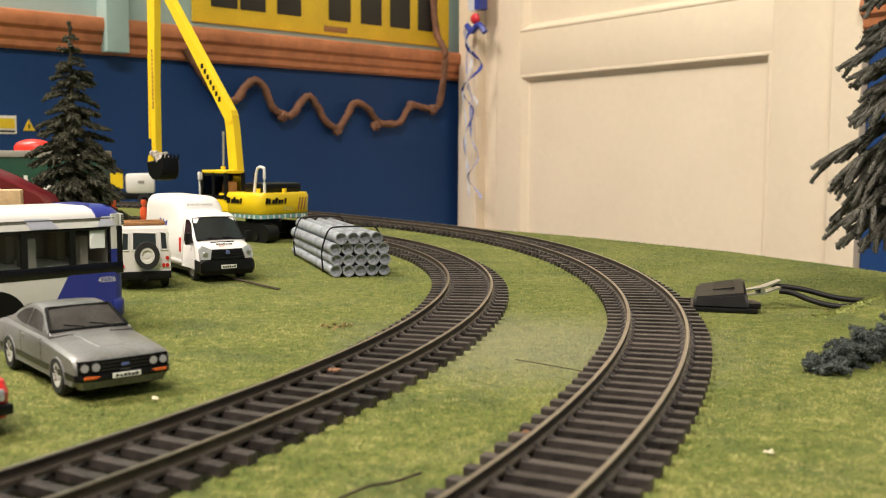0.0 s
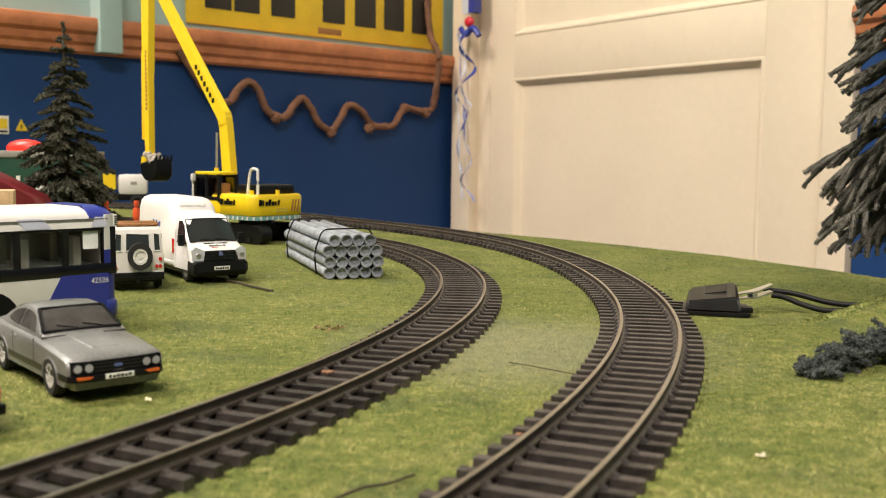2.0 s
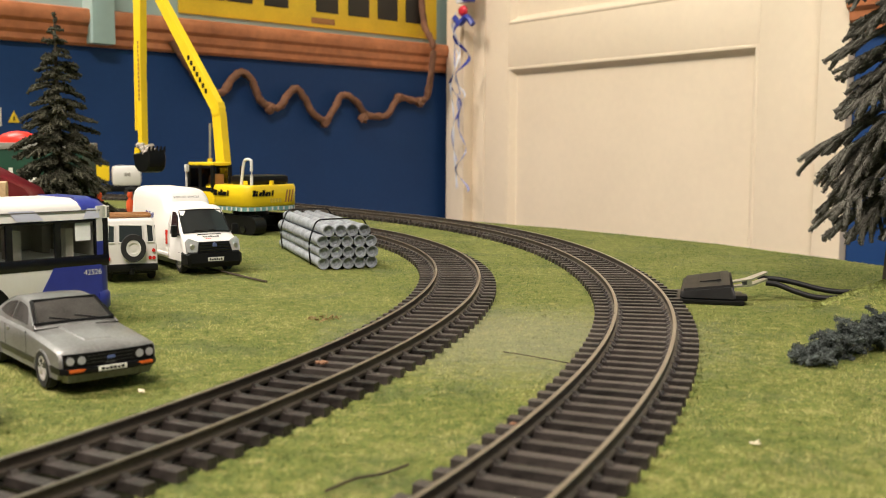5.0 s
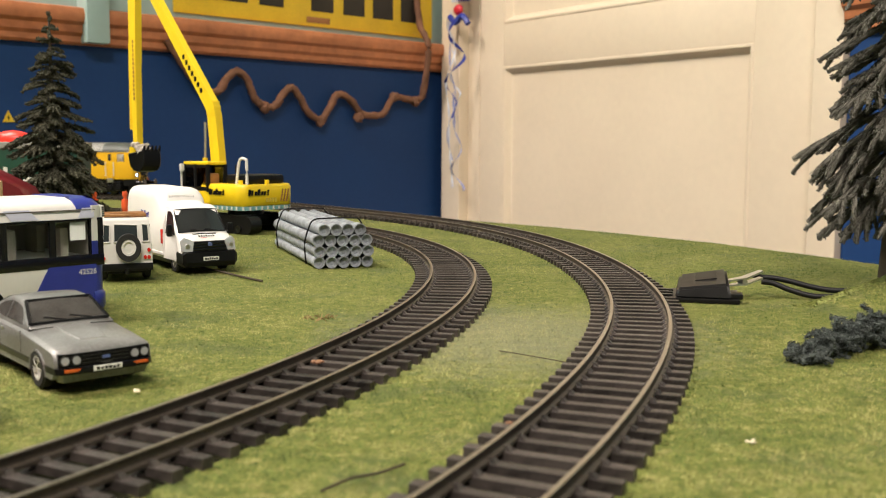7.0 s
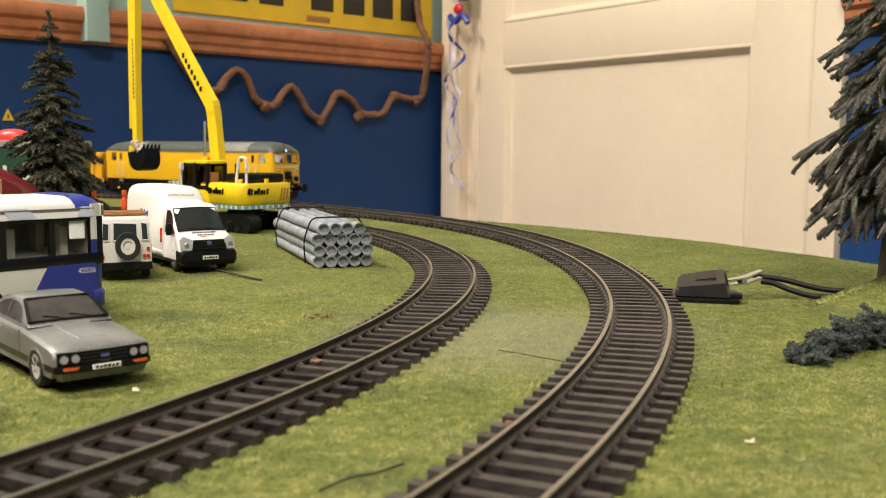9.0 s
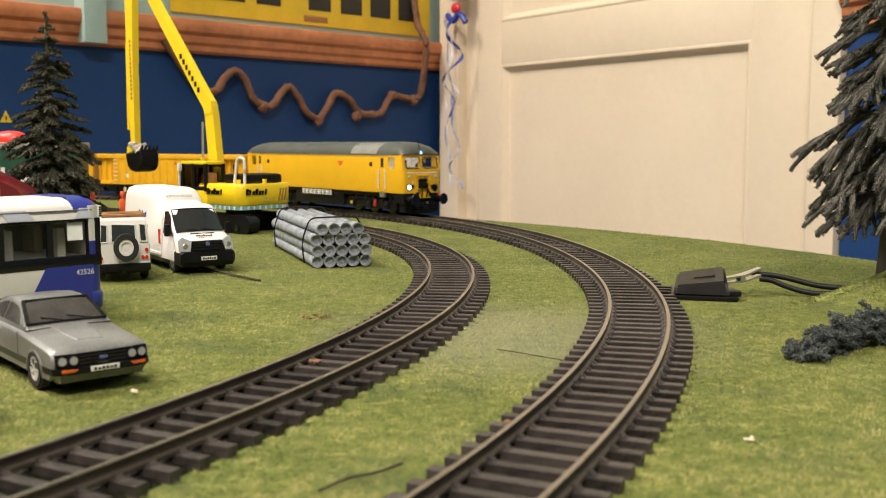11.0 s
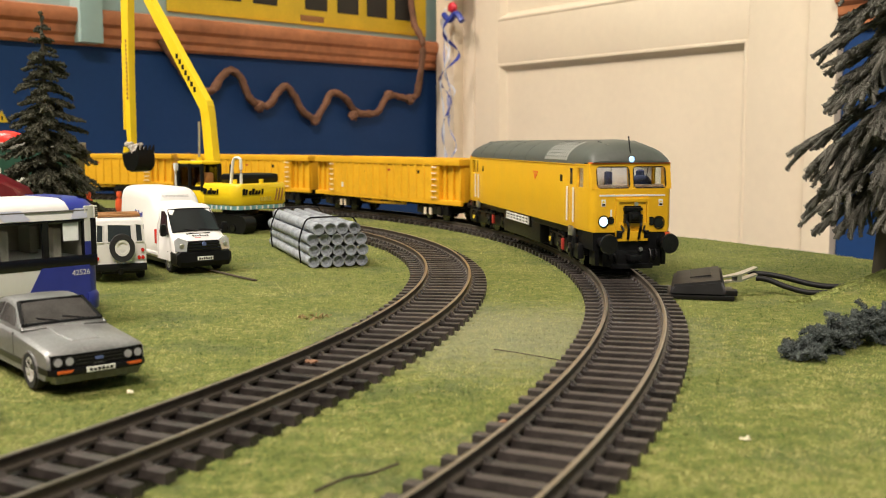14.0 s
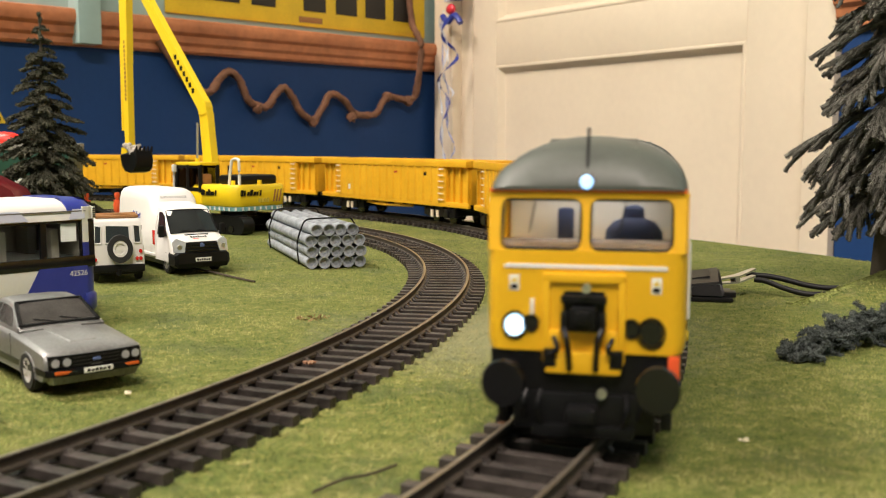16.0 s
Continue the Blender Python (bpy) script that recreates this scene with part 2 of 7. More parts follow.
def room():
    wall_solo("wall_blue", box(B(), -60, 3600, -90, 0, FLOOR_Z, 187), M_WALL_BLUE, BW, "deep blue painted lower wall", "wall")
    wall_solo("wall_aqua", box(B(), -60, 3600, -90, 0, 187, CEIL_Z), M_WALL_AQUA, BW, "pale aqua painted upper wall", "wall")
    # wall that carries the cream door
    wall_solo("wall_door_side", box(B(), 690, 3600, -90, 0, FLOOR_Z, 187), M_WALL_BLUE, DW, "deep blue painted lower wall beside the door", "wall")
    wall_solo("wall_door_side_top", box(B(), 690, 3600, -90, 0, 187, CEIL_Z), M_WALL_AQUA, DW, "pale aqua painted wall beside the door", "wall")
    wall_solo("wall_over_door", box(B(), -60, 690, -90, -4, 1250, CEIL_Z), M_WALL_AQUA, DW, "pale aqua painted wall over the door", "wall")
    # the two walls behind the camera, closing the room
    far_b = CORNER + BLUE_DIR * 3600
    far_d = CORNER + DOOR_DIR * 3600
    for a, d, n in ((far_b, DOOR_DIR, "wall_back"), (far_d, BLUE_DIR, "wall_side")):
        e = a + d * 3600
        bm = B()
        nx = Vector((d.y, -d.x)) if Vector((d.y, -d.x)).dot(a - CORNER) > 0 else Vector((-d.y, d.x))
        q = [a, e, e + nx * 90, a + nx * 90]
        loft(bm, [[(v.x, v.y, FLOOR_Z) for v in q], [(v.x, v.y, CEIL_Z) for v in q]])
        solo(n, bm, M_WALL_AQUA, "plain pale painted room wall", "wall", kind="structure")
    opp = far_b + DOOR_DIR * 3600
    for n, z0, z1, m, lab in (("floor", FLOOR_Z - 60, FLOOR_Z, M_FLOOR, "brown carpeted room floor"), ("ceiling", CEIL_Z, CEIL_Z + 60, M_CEIL, "off-white painted ceiling")):
        bm = B()
        q = [CORNER, far_b, opp, far_d]
        c = sum(q, Vector((0, 0))) / 4
        q = [c + (v - c) * 1.06 for v in q]
        loft(bm, [[(v.x, v.y, z0) for v in q], [(v.x, v.y, z1) for v in q]])
        solo(n, bm, m, lab, n, kind="structure")


M_WOODRAIL = mat("stained_pine", (0.36, 0.115, 0.045), 0.42, var=0.35, scale=14, fine=90, bump=0.1, tint=(0.46, 0.17, 0.07))


def dado(frame_m, x0, x1, name):
    """A moulded wooden dado rail."""
    prof = [(0, 165), (7, 165), (10, 168), (10, 174), (14, 178), (15, 186), (20, 190), (22, 198), (20, 205), (12, 207), (0, 207)]
    bm = B()
    loft(bm, [[(x0, y, z) for y, z in prof], [(x1, y, z) for y, z in prof]])
    return wall_solo(name, bm, M_WOODRAIL, frame_m, "orange-brown stained pine dado rail", "dado rail")


def door():
    """Cream panelled door in its frame."""
    e = new("door_1")
    e.matrix_world = DW
    tagged(e, "closed cream painted panelled door in its frame", "door", kind="structure")
    part("architrave", box(B(), 17, 62, -20, 14, FLOOR_Z, 1260, 2), M_CREAM, e, "cream door frame post beside the corner")
    bm = B()
    box(bm, 62, 90, -26, -3, FLOOR_Z, 1230, 1.5)
    part("door_stop", bm, M_CREAM, e)
    # stiles and rails with sunk panels
    for x0, x1 in ((90, 143), (573, 650)):
        part("stile", box(B(), x0, x1, -44, -4, FLOOR_Z + 6, 1225, 1), M_CREAM, e)
    for z0, z1 in ((166, 226), (FLOOR_Z + 6, -560), (1120, 1225)):
        part("door_rail", box(B(), 143, 573, -44, -4.1, z0, z1, 0.6), M_CREAM, e)
    for z0, z1 in ((-560, 166), (226, 1120)):
        part("panel", box(B(), 143, 573, -30, -13, z0, z1), M_CREAM, e)
        bm = B()
        # an ogee moulding, mitred round the panel
        prof = [(0, -4.6), (1.6, -3.4), (4.0, -3.6), (6.4, -6.4), (8.6, -10.8), (12, -13.2)]
        rings = []
        for a, c, ox, oz in ((143, z0, 1, 1), (573, z0, -1, 1), (573, z1, -1, -1), (143, z1, 1, -1)):
            rings.append([(a + ox * q, y, c + oz * q) for q, y in prof])
        for k in range(4):
            loft(bm, [rings[k], rings[(k + 1) % 4]], caps=False, closed=False)
        part("panel_moulding", bm, M_CREAM, e)
    part("architrave", box(B(), 656, 689, -20, 10, FLOOR_Z, 1260, 2), M_CREAM, e, "cream door frame post with rounded edge")
    part("architrave", box(B(), 62, 656, -20, 10, 1228, 1260, 2), M_CREAM, e)


room()
dado(BW, -12, 3500, "dado_rail_blue_wall")
dado(DW, 691, 3500, "dado_rail_door_wall")
door()

# ---- the layout's board and grass ----
EDGE = [(330, -420), (330, 150), (262, 330), (191, 452), (184, 469), (147, 540), (105, 597), (66, 644), (30, 680), (-3, 711), (-55, 779), (-105, 826),
        (-190, 912), (-330, 1042), (-450, 1085), (-535, 1025), (-1120, 462), (-1120, -420)]


def worn_patch(n, l, colour):
    """A bare grey-tan patch of worn mat between the two tracks, with a ragged rim."""
    tc = n.new("ShaderNodeTexCoord")
    dist = n.new("ShaderNodeVectorMath")
    dist.operation = "DISTANCE"
    l.new(tc.outputs["Object"], dist.inputs[0])
    dist.inputs[1].default_value = (0.020, 0.270, 0.0)
    nz = n.new("ShaderNodeTexNoise")
    nz.inputs["Scale"].default_value, nz.inputs["Detail"].default_value = 260, 8
    l.new(tc.outputs["Object"], nz.inputs["Vector"])
    add = n.new("ShaderNodeMath")
    add.operation = "MULTIPLY_ADD"
    l.new(nz.outputs["Fac"], add.inputs[0])
    add.inputs[1].default_value = 0.075
    l.new(dist.outputs["Value"], add.inputs[2])
    rr = n.new("ShaderNodeMapRange")
    l.new(add.outputs[0], rr.inputs[0])
    rr.inputs[1].default_value, rr.inputs[2].default_value = 0.100, 0.060
    rr.inputs[3].default_value, rr.inputs[4].default_value = 0.0, 0.42
    mx = n.new("ShaderNodeMix")
    mx.data_type = "RGBA"
    l.new(rr.outputs[0], mx.inputs["Factor"])
    l.new(colour, mx.inputs[6])
    mx.inputs[7].default_value = (0.30, 0.285, 0.20, 1)
    return mx.outputs[2]


def grass_material():
    m = bpy.data.materials.new("static_grass_mat")
    m.use_nodes = True
    n, l = m.node_tree.nodes, m.node_tree.links
    b = n["Principled BSDF"]
    tc = n.new("ShaderNodeTexCoord")
    cols = [((0.10, 0.125, 0.030), (0.19, 0.205, 0.05)), ((0.30, 0.27, 0.10), None), ((0.10, 0.12, 0.045), None)]
    n1 = n.new("ShaderNodeTexNoise")
    n1.inputs["Scale"].default_value, n1.inputs["Detail"].default_value = 700, 5
    n2 = n.new("ShaderNodeTexNoise")
    n2.inputs["Scale"].default_value, n2.inputs["Detail"].default_value = 45, 6
    n3 = n.new("ShaderNodeTexNoise")
    n3.inputs["Scale"].default_value, n3.inputs["Detail"].default_value = 260, 4
    for k in (n1, n2, n3):
        l.new(tc.outputs["Object"], k.inputs["Vector"])
    r1 = n.new("ShaderNodeValToRGB")
    r1.color_ramp.elements[0].position, r1.color_ramp.elements[1].position = 0.3, 0.7
    r1.color_ramp.elements[0].color, r1.color_ramp.elements[1].color = (*cols[0][0], 1), (*cols[0][1], 1)
    l.new(n1.outputs["Fac"], r1.inputs[0])

    def over(a, fac, col, lo, hi):
        rr = n.new("ShaderNodeMapRange")
        l.new(fac, rr.inputs[0])
        rr.inputs[1].default_value, rr.inputs[2].default_value = lo, hi
        mx = n.new("ShaderNodeMix")
        mx.data_type = "RGBA"
        l.new(rr.outputs[0], mx.inputs["Factor"])
        l.new(a, mx.inputs[6])
        mx.inputs[7].default_value = (*col, 1)
        return mx.outputs[2]
    c = over(r1.outputs[0], n3.outputs["Fac"], cols[1][0], 0.56, 0.78)
    c = over(c, n2.outputs["Fac"], cols[2][0], 0.50, 0.74)
    l.new(worn_patch(n, l, c), b.inputs["Base Color"])
    b.inputs["Roughness"].default_value = 0.85
    b.inputs["Specular IOR Level"].default_value = 0.2
    bp = n.new("ShaderNodeBump")
    bp.inputs["Strength"].default_value, bp.inputs["Distance"].default_value = 0.8, 0.0012
    l.new(n1.outputs["Fac"], bp.inputs["Height"])
    l.new(bp.outputs[0], b.inputs["Normal"])
    return m


M_GRASS = grass_material()


def blade_material():
    m = bpy.data.materials.new("grass_fibres")
    m.use_nodes = True
    n, l = m.node_tree.nodes, m.node_tree.links
    b = n["Principled BSDF"]
    g = n.new("ShaderNodeNewGeometry")
    r = n.new("ShaderNodeValToRGB")
    e = r.color_ramp.elements
    e[0].position, e[0].color = 0.0, (0.040, 0.080, 0.015, 1)
    e[1].position, e[1].color = 1.0, (0.40, 0.38, 0.14, 1)
    for p, c in ((0.28, (0.118, 0.172, 0.036)), (0.60, (0.255, 0.280, 0.070)), (0.88, (0.41, 0.37, 0.14))):
        k = e.new(p)
        k.color = (*c, 1)
    tc = n.new("ShaderNodeTexCoord")
    nz = n.new("ShaderNodeTexNoise")
    nz.inputs["Scale"].default_value, nz.inputs["Detail"].default_value = 28, 7
    l.new(tc.outputs["Object"], nz.inputs["Vector"])
    ma = n.new("ShaderNodeMath")
    ma.operation = "MULTIPLY_ADD"
    l.new(nz.outputs["Fac"], ma.inputs[0])
    ma.inputs[1].default_value = 3.0
    ms = n.new("ShaderNodeMath")
    ms.operation = "MULTIPLY"
    l.new(g.outputs["Random Per Island"], ms.inputs[0])
    ms.inputs[1].default_value = 0.8
    nf = n.new("ShaderNodeTexNoise")
    nf.inputs["Scale"].default_value, nf.inputs["Detail"].default_value = 240, 4
    l.new(tc.outputs["Object"], nf.inputs["Vector"])
    mf = n.new("ShaderNodeMath")
    mf.operation = "MULTIPLY_ADD"
    l.new(nf.outputs["Fac"], mf.inputs[0])
    mf.inputs[1].default_value = 3.4
    l.new(ms.outputs[0], mf.inputs[2])
    l.new(mf.outputs[0], ma.inputs[2])
    mb = n.new("ShaderNodeMath")
    mb.operation = "SUBTRACT"
    l.new(ma.outputs[0], mb.inputs[0])
    mb.inputs[1].default_value = 3.14
    l.new(mb.outputs[0], r.inputs[0])
    l.new(worn_patch(n, l, r.outputs[0]), b.inputs["Base Color"])
    b.inputs["Roughness"].default_value = 0.8
    # soft fibres scatter light like the mat as a whole
    up = n.new("ShaderNodeVectorMath")
    up.operation = "ADD"
    l.new(g.outputs["Normal"], up.inputs[0])
    up.inputs[1].default_value = (0, 0, 1.6)
    un = n.new("ShaderNodeVectorMath")
    un.operation = "NORMALIZE"
    l.new(up.outputs[0], un.inputs[0])
    l.new(un.outputs[0], b.inputs["Normal"])
    b.inputs["Specular IOR Level"].default_value = 0.2
    return m


M_BLADE = blade_material()


def lift(x, y):
    """The gentle unevenness of the grass mat, and the bank at the right-hand tree."""
    s, w = (x - 118) * 0.911 + (y - 324) * 0.413, (x - 118) * 0.413 - (y - 324) * 0.911
    bank = 8.6 * max(0.0, min(1.25, s / 40)) ** 0.9 * (max(0.0, 1 - w / 42) if w > 0 else max(0.0, 1 + w / 2.5))
    return bank + 0.25 * math.sin(x * 0.11) * math.sin(y * 0.087)


def board():
    bm = B()
    loft(bm, [[(x, y, -48) for x, y in EDGE], [(x, y, -3.2) for x, y in EDGE]])
    solo("baseboard", bm, M_BOARD, "wooden baseboard of the model railway", "baseboard", kind="structure")
    # grass mat with a soft rim: a grid over the seen part within the edge, and the plain outer sheet below it
    bm = B()
    c = Vector((-100, 300))
    rim = [(x, y) for x, y in EDGE]
    loft(bm, [[(x, y, -3) for x, y in rim], [(x, y, -1.0) for x, y in rim], [(c.x + (x - c.x) * 0.994, c.y + (y - c.y) * 0.994, -0.1) for x, y in rim]])
    solo("grass_mat", bm, M_GRASS, "green and straw coloured static grass mat", "grass mat", kind="structure", smooth=60)
    bm = B()
    nx, ny = 110, 110
    G = [[bm.verts.new((90 + 120 * i / nx, 262 + 130 * j / ny, max(0.0, lift(90 + 120 * i / nx, 262 + 130 * j / ny)) - 0.3)) for j in range(ny + 1)] for i in range(nx + 1)]
    for i in range(nx):
        for j in range(ny):
            bm.faces.new((G[i][j], G[i + 1][j], G[i + 1][j + 1], G[i][j + 1]))
    solo("grass_bank", bm, M_GRASS, "low raised grass bank under the conifer", "grass bank", kind="structure", smooth=80)
    # table trestles under the board
    for x, y in ((-800, -350), (250, -350), (-500, 780), (60, 520)):
        solo("trestle_leg", box(B(), x - 25, x + 25, y - 25, y + 25, FLOOR_Z, -48, 2), M_BOARD, "plain wooden trestle leg under the board", "table leg", group="trestle legs")


board()


# near-black, almost no gloss: the shade of the sleeper gaps put into colour
M_GAP_SHADE = mat("sleeper_gap_shade", (0.0045, 0.004, 0.003), 0.95, spec=0.02, var=0.6, scale=120, fine=1500, bump=0.6, tint=(0.012, 0.0125, 0.007))


def tracks():
    rail_prof = [(-1.1, 1.9), (1.1, 1.9), (1.1, 2.5), (0.35, 2.75), (0.3, 3.7), (0.5, 3.95), (0.5, 4.42), (0.38, 4.5), (-0.38, 4.5), (-0.5, 4.42), (-0.5, 3.95), (-0.3, 3.7), (-0.35, 2.75), (-1.1, 2.5)]
    rail_mi = [0, 0, 0, 0, 0, 0, 1, 1, 1, 0, 0, 0, 0, 0]
    bm = B()
    box(bm, -14.6, 14.6, -1.3, 1.3, -0.3, 1.95, 0.16)
    for sx in (-8.25, 8.25):
        for o in (-1.0, 1.0):
            # rail chair: a sloping block with a key on it, each side of the rail foot
            x = sx + o * 1.5
            loft(bm, [[(x - 0.8, -0.9, 1.9), (x + 0.8, -0.9, 1.9), (x + 0.8, 0.9, 1.9), (x - 0.8, 0.9, 1.9)],
                      [(x - 0.35 - 0.4 * o, -0.6, 2.75), (x + 0.35 - 0.4 * o, -0.6, 2.75), (x + 0.35 - 0.4 * o, 0.6, 2.75), (x - 0.35 - 0.4 * o, 0.6, 2.75)]])
        # moulded web that ties each sleeper to the next under the rail
        box(bm, sx - 0.8, sx + 0.8, 1.4, 5.6, 0.2, 0.9)
    sleeper = mesh_of("sleeper", bm, M_SLEEPER, 0)
    for line, s0, s1, lab in ((OUTER, -110, 3200, "outer curve of dark sleepered model railway track with dull rails"), (INNER, -110, 1100, "inner curve of dark sleepered model railway track with dull rails")):
        t = thing("railway_track", 0, 0, 0, 0, lab, "railway track", group="model tracks", kind="structure")
        for side in (-8.25, 8.25):
            pts = []
            for s in np.arange(s0, s1, 4.0):
                x, y, th = on_line(line, s)
                pts.append((x + side * math.cos(th), y + side * math.sin(th), th))
            part("rail", sweep(B(), pts, rail_prof, rail_mi), [M_RAIL_SIDE, M_RAIL_TOP], t, "brown weathered nickel rail", smooth=50)
        # added dark sheet that stands for the shade between the sleepers
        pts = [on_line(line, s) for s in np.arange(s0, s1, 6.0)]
        part("underlay", sweep(B(), pts, [(-14.2, -0.3), (14.2, -0.3), (12.6, 0.15), (10.6, 0.35), (-10.6, 0.35), (-12.6, 0.15)]), M_GAP_SHADE, t, "near-black sheet painting the shade between the sleepers", smooth=0)
        s, i = s0 + 3.0, 0
        while s < min(s1, 1950) - 3:
            x, y, th = on_line(line, s)
            jit = random.uniform(-0.5, 0.5)
            share("sleeper", sleeper, t, tf(x, y, random.uniform(-0.06, 0.04), math.degrees(th) + jit))
            s += 6.95
            i += 1


tracks()

# ---- the train ----
def wheel_mesh(name, r, w, material):
    bm = B()
    cyl(bm, (-w / 2, 0, 0), (w / 2, 0, 0), r, seg=24)
    cyl(bm, (-w / 2 - 0.5, 0, 0), (-w / 2, 0, 0), r + 0.7, seg=24)
    cyl(bm, (w / 2, 0, 0), (w / 2 + 0.25, 0, 0), r * 0.45, seg=12)
    return mesh_of(name, bm, material)


# glow for an added fill panel that brightens the front cab's windows
M_CABFILL = mat("cab_fill_glow", (0.9, 0.88, 0.8), 0.5, emit=(1.0, 0.95, 0.88), strength=3.0)
M_RUST = mat("worn_grey_brown", (0.16, 0.12, 0.09), 0.7, var=0.3)
M_DOTY = mat("axle_box_yellow", (0.7, 0.5, 0.03), 0.5)
M_DOTR = mat("axle_box_red", (0.38, 0.03, 0.02), 0.5)
M_GLOSSRED = mat("lamp_red", (0.75, 0.10, 0.03), 0.3)
M_SEAT = mat("driver_doll_navy", (0.02, 0.03, 0.08), 0.7)
WHEEL_L = wheel_mesh("wheel", 6.4, 2.4, M_BLACKG)
WHEEL_W = wheel_mesh("wheel", 5.4, 2.4, M_BLACKG)


def bogie(parent, y, half, axles, wheel, r, dots):
    bm = B()
    for sx in (-1, 1):
        box(bm, sx * 12.2 - 1.3, sx * 12.2 + 1.3, -half, half, 4.0, 9.5, 0.4)
        for ay in axles:
            box(bm, sx * 13.8 - 0.9, sx * 13.8 + 0.9, ay - 2.6, ay + 2.6, 3.6, 9.0, 0.3)
            cyl(bm, (sx * 13.2, ay - 4.5, 7.4), (sx * 13.2, ay - 4.5, 11.8), 1.4, seg=8)
            cyl(bm, (sx * 13.2, ay + 4.5, 7.4), (sx * 13.2, ay + 4.5, 11.8), 1.4, seg=8)
        cyl(bm, (sx * 14.3, -half * 0.8, 10.2), (sx * 14.3, half * 0.3, 10.2), 0.35, seg=6)
    box(bm, -11, 11, -half + 2, half - 2, 5, 12.5, 0.5)
    b = part("bogie", bm, M_BLACK, parent, "black bogie frame with springs", at=tf(0, y))
    for ay in axles:
        for sx in (-1, 1):
            share("wheel", wheel, b, tf(sx * 8.4, ay, r) @ (Matrix.Identity(4) if sx > 0 else pose(0, 0, 0, 0, 0, 180)))
    if dots:
        for k, ay in enumerate(axles):
            for sx in (-1, 1):
                bm = B()
                cyl(bm, (sx * 14.6, 0, 0), (sx * 15.3, 0, 0), 1.15, seg=10)
                part("axle_box_cover", bm, M_DOTY if k == 0 else M_BLACKG, b, at=tf(0, ay, 6.4))
                if k == 1:
                    bm = B()
                    box(bm, sx * 14.9 - 0.5, sx * 14.9 + 0.5, -1.3, 1.3, -2.2, 2.4, 0.2)
                    part("damper", bm, M_DOTR, b, at=tf(0, ay + 9, 7.2))
    return b


def arch(hw, z0, rise, n=18, power=0.95):
    pts = []
    for i in range(n + 1):
        a = math.pi * i / n
        c, s = math.cos(a), math.sin(a)
        pts.append((hw * math.copysign(abs(c) ** 0.95, c), z0 + rise * s ** power))
    return pts


def bar_text(parent, x0, x1, y, z0, z1, nx, m, name="lettering", axis="x", gap=0.3):
    """A row of small plain bars that stand in for writing, on a plane facing -y (axis x) or -x (axis y)."""
    bm = B()
    w = (x1 - x0) / nx
    for i in range(nx):
        a, b = x0 + i * w + w * gap * 0.5, x0 + (i + 1) * w - w * gap * 0.5
        h = (z1 - z0) * (0.75 if i % 3 == 1 else 1.0)
        if axis == "x":
            box(bm, a, b, y - 0.06, y + 0.06, z0, z0 + h)
        else:
            box(bm, y - 0.06, y + 0.06, a, b, z0, z0 + h)
    return part(name, bm, m, parent, smooth=0)


def text_mesh(body, size, material, name="fleet_number"):
    cu = bpy.data.curves.new(name, "FONT")
    cu.body, cu.size, cu.extrude = body, size * 0.001, 0.00004
    ob = bpy.data.objects.new(name, cu)
    scene.collection.objects.link(ob)
    me = bpy.data.meshes.new_from_object(ob.evaluated_get(bpy.context.evaluated_depsgraph_get()))
    bpy.data.objects.remove(ob)
    bpy.data.curves.remove(cu)
    me.materials.clear()
    me.materials.append(material)
    return me


def trim(e, kx, ky):
    """Bring a vehicle's drawing size to the model's own width and length."""
    for o in e.children_recursive:
        o.data.transform(Matrix.Diagonal((kx, ky, 1, 1)))


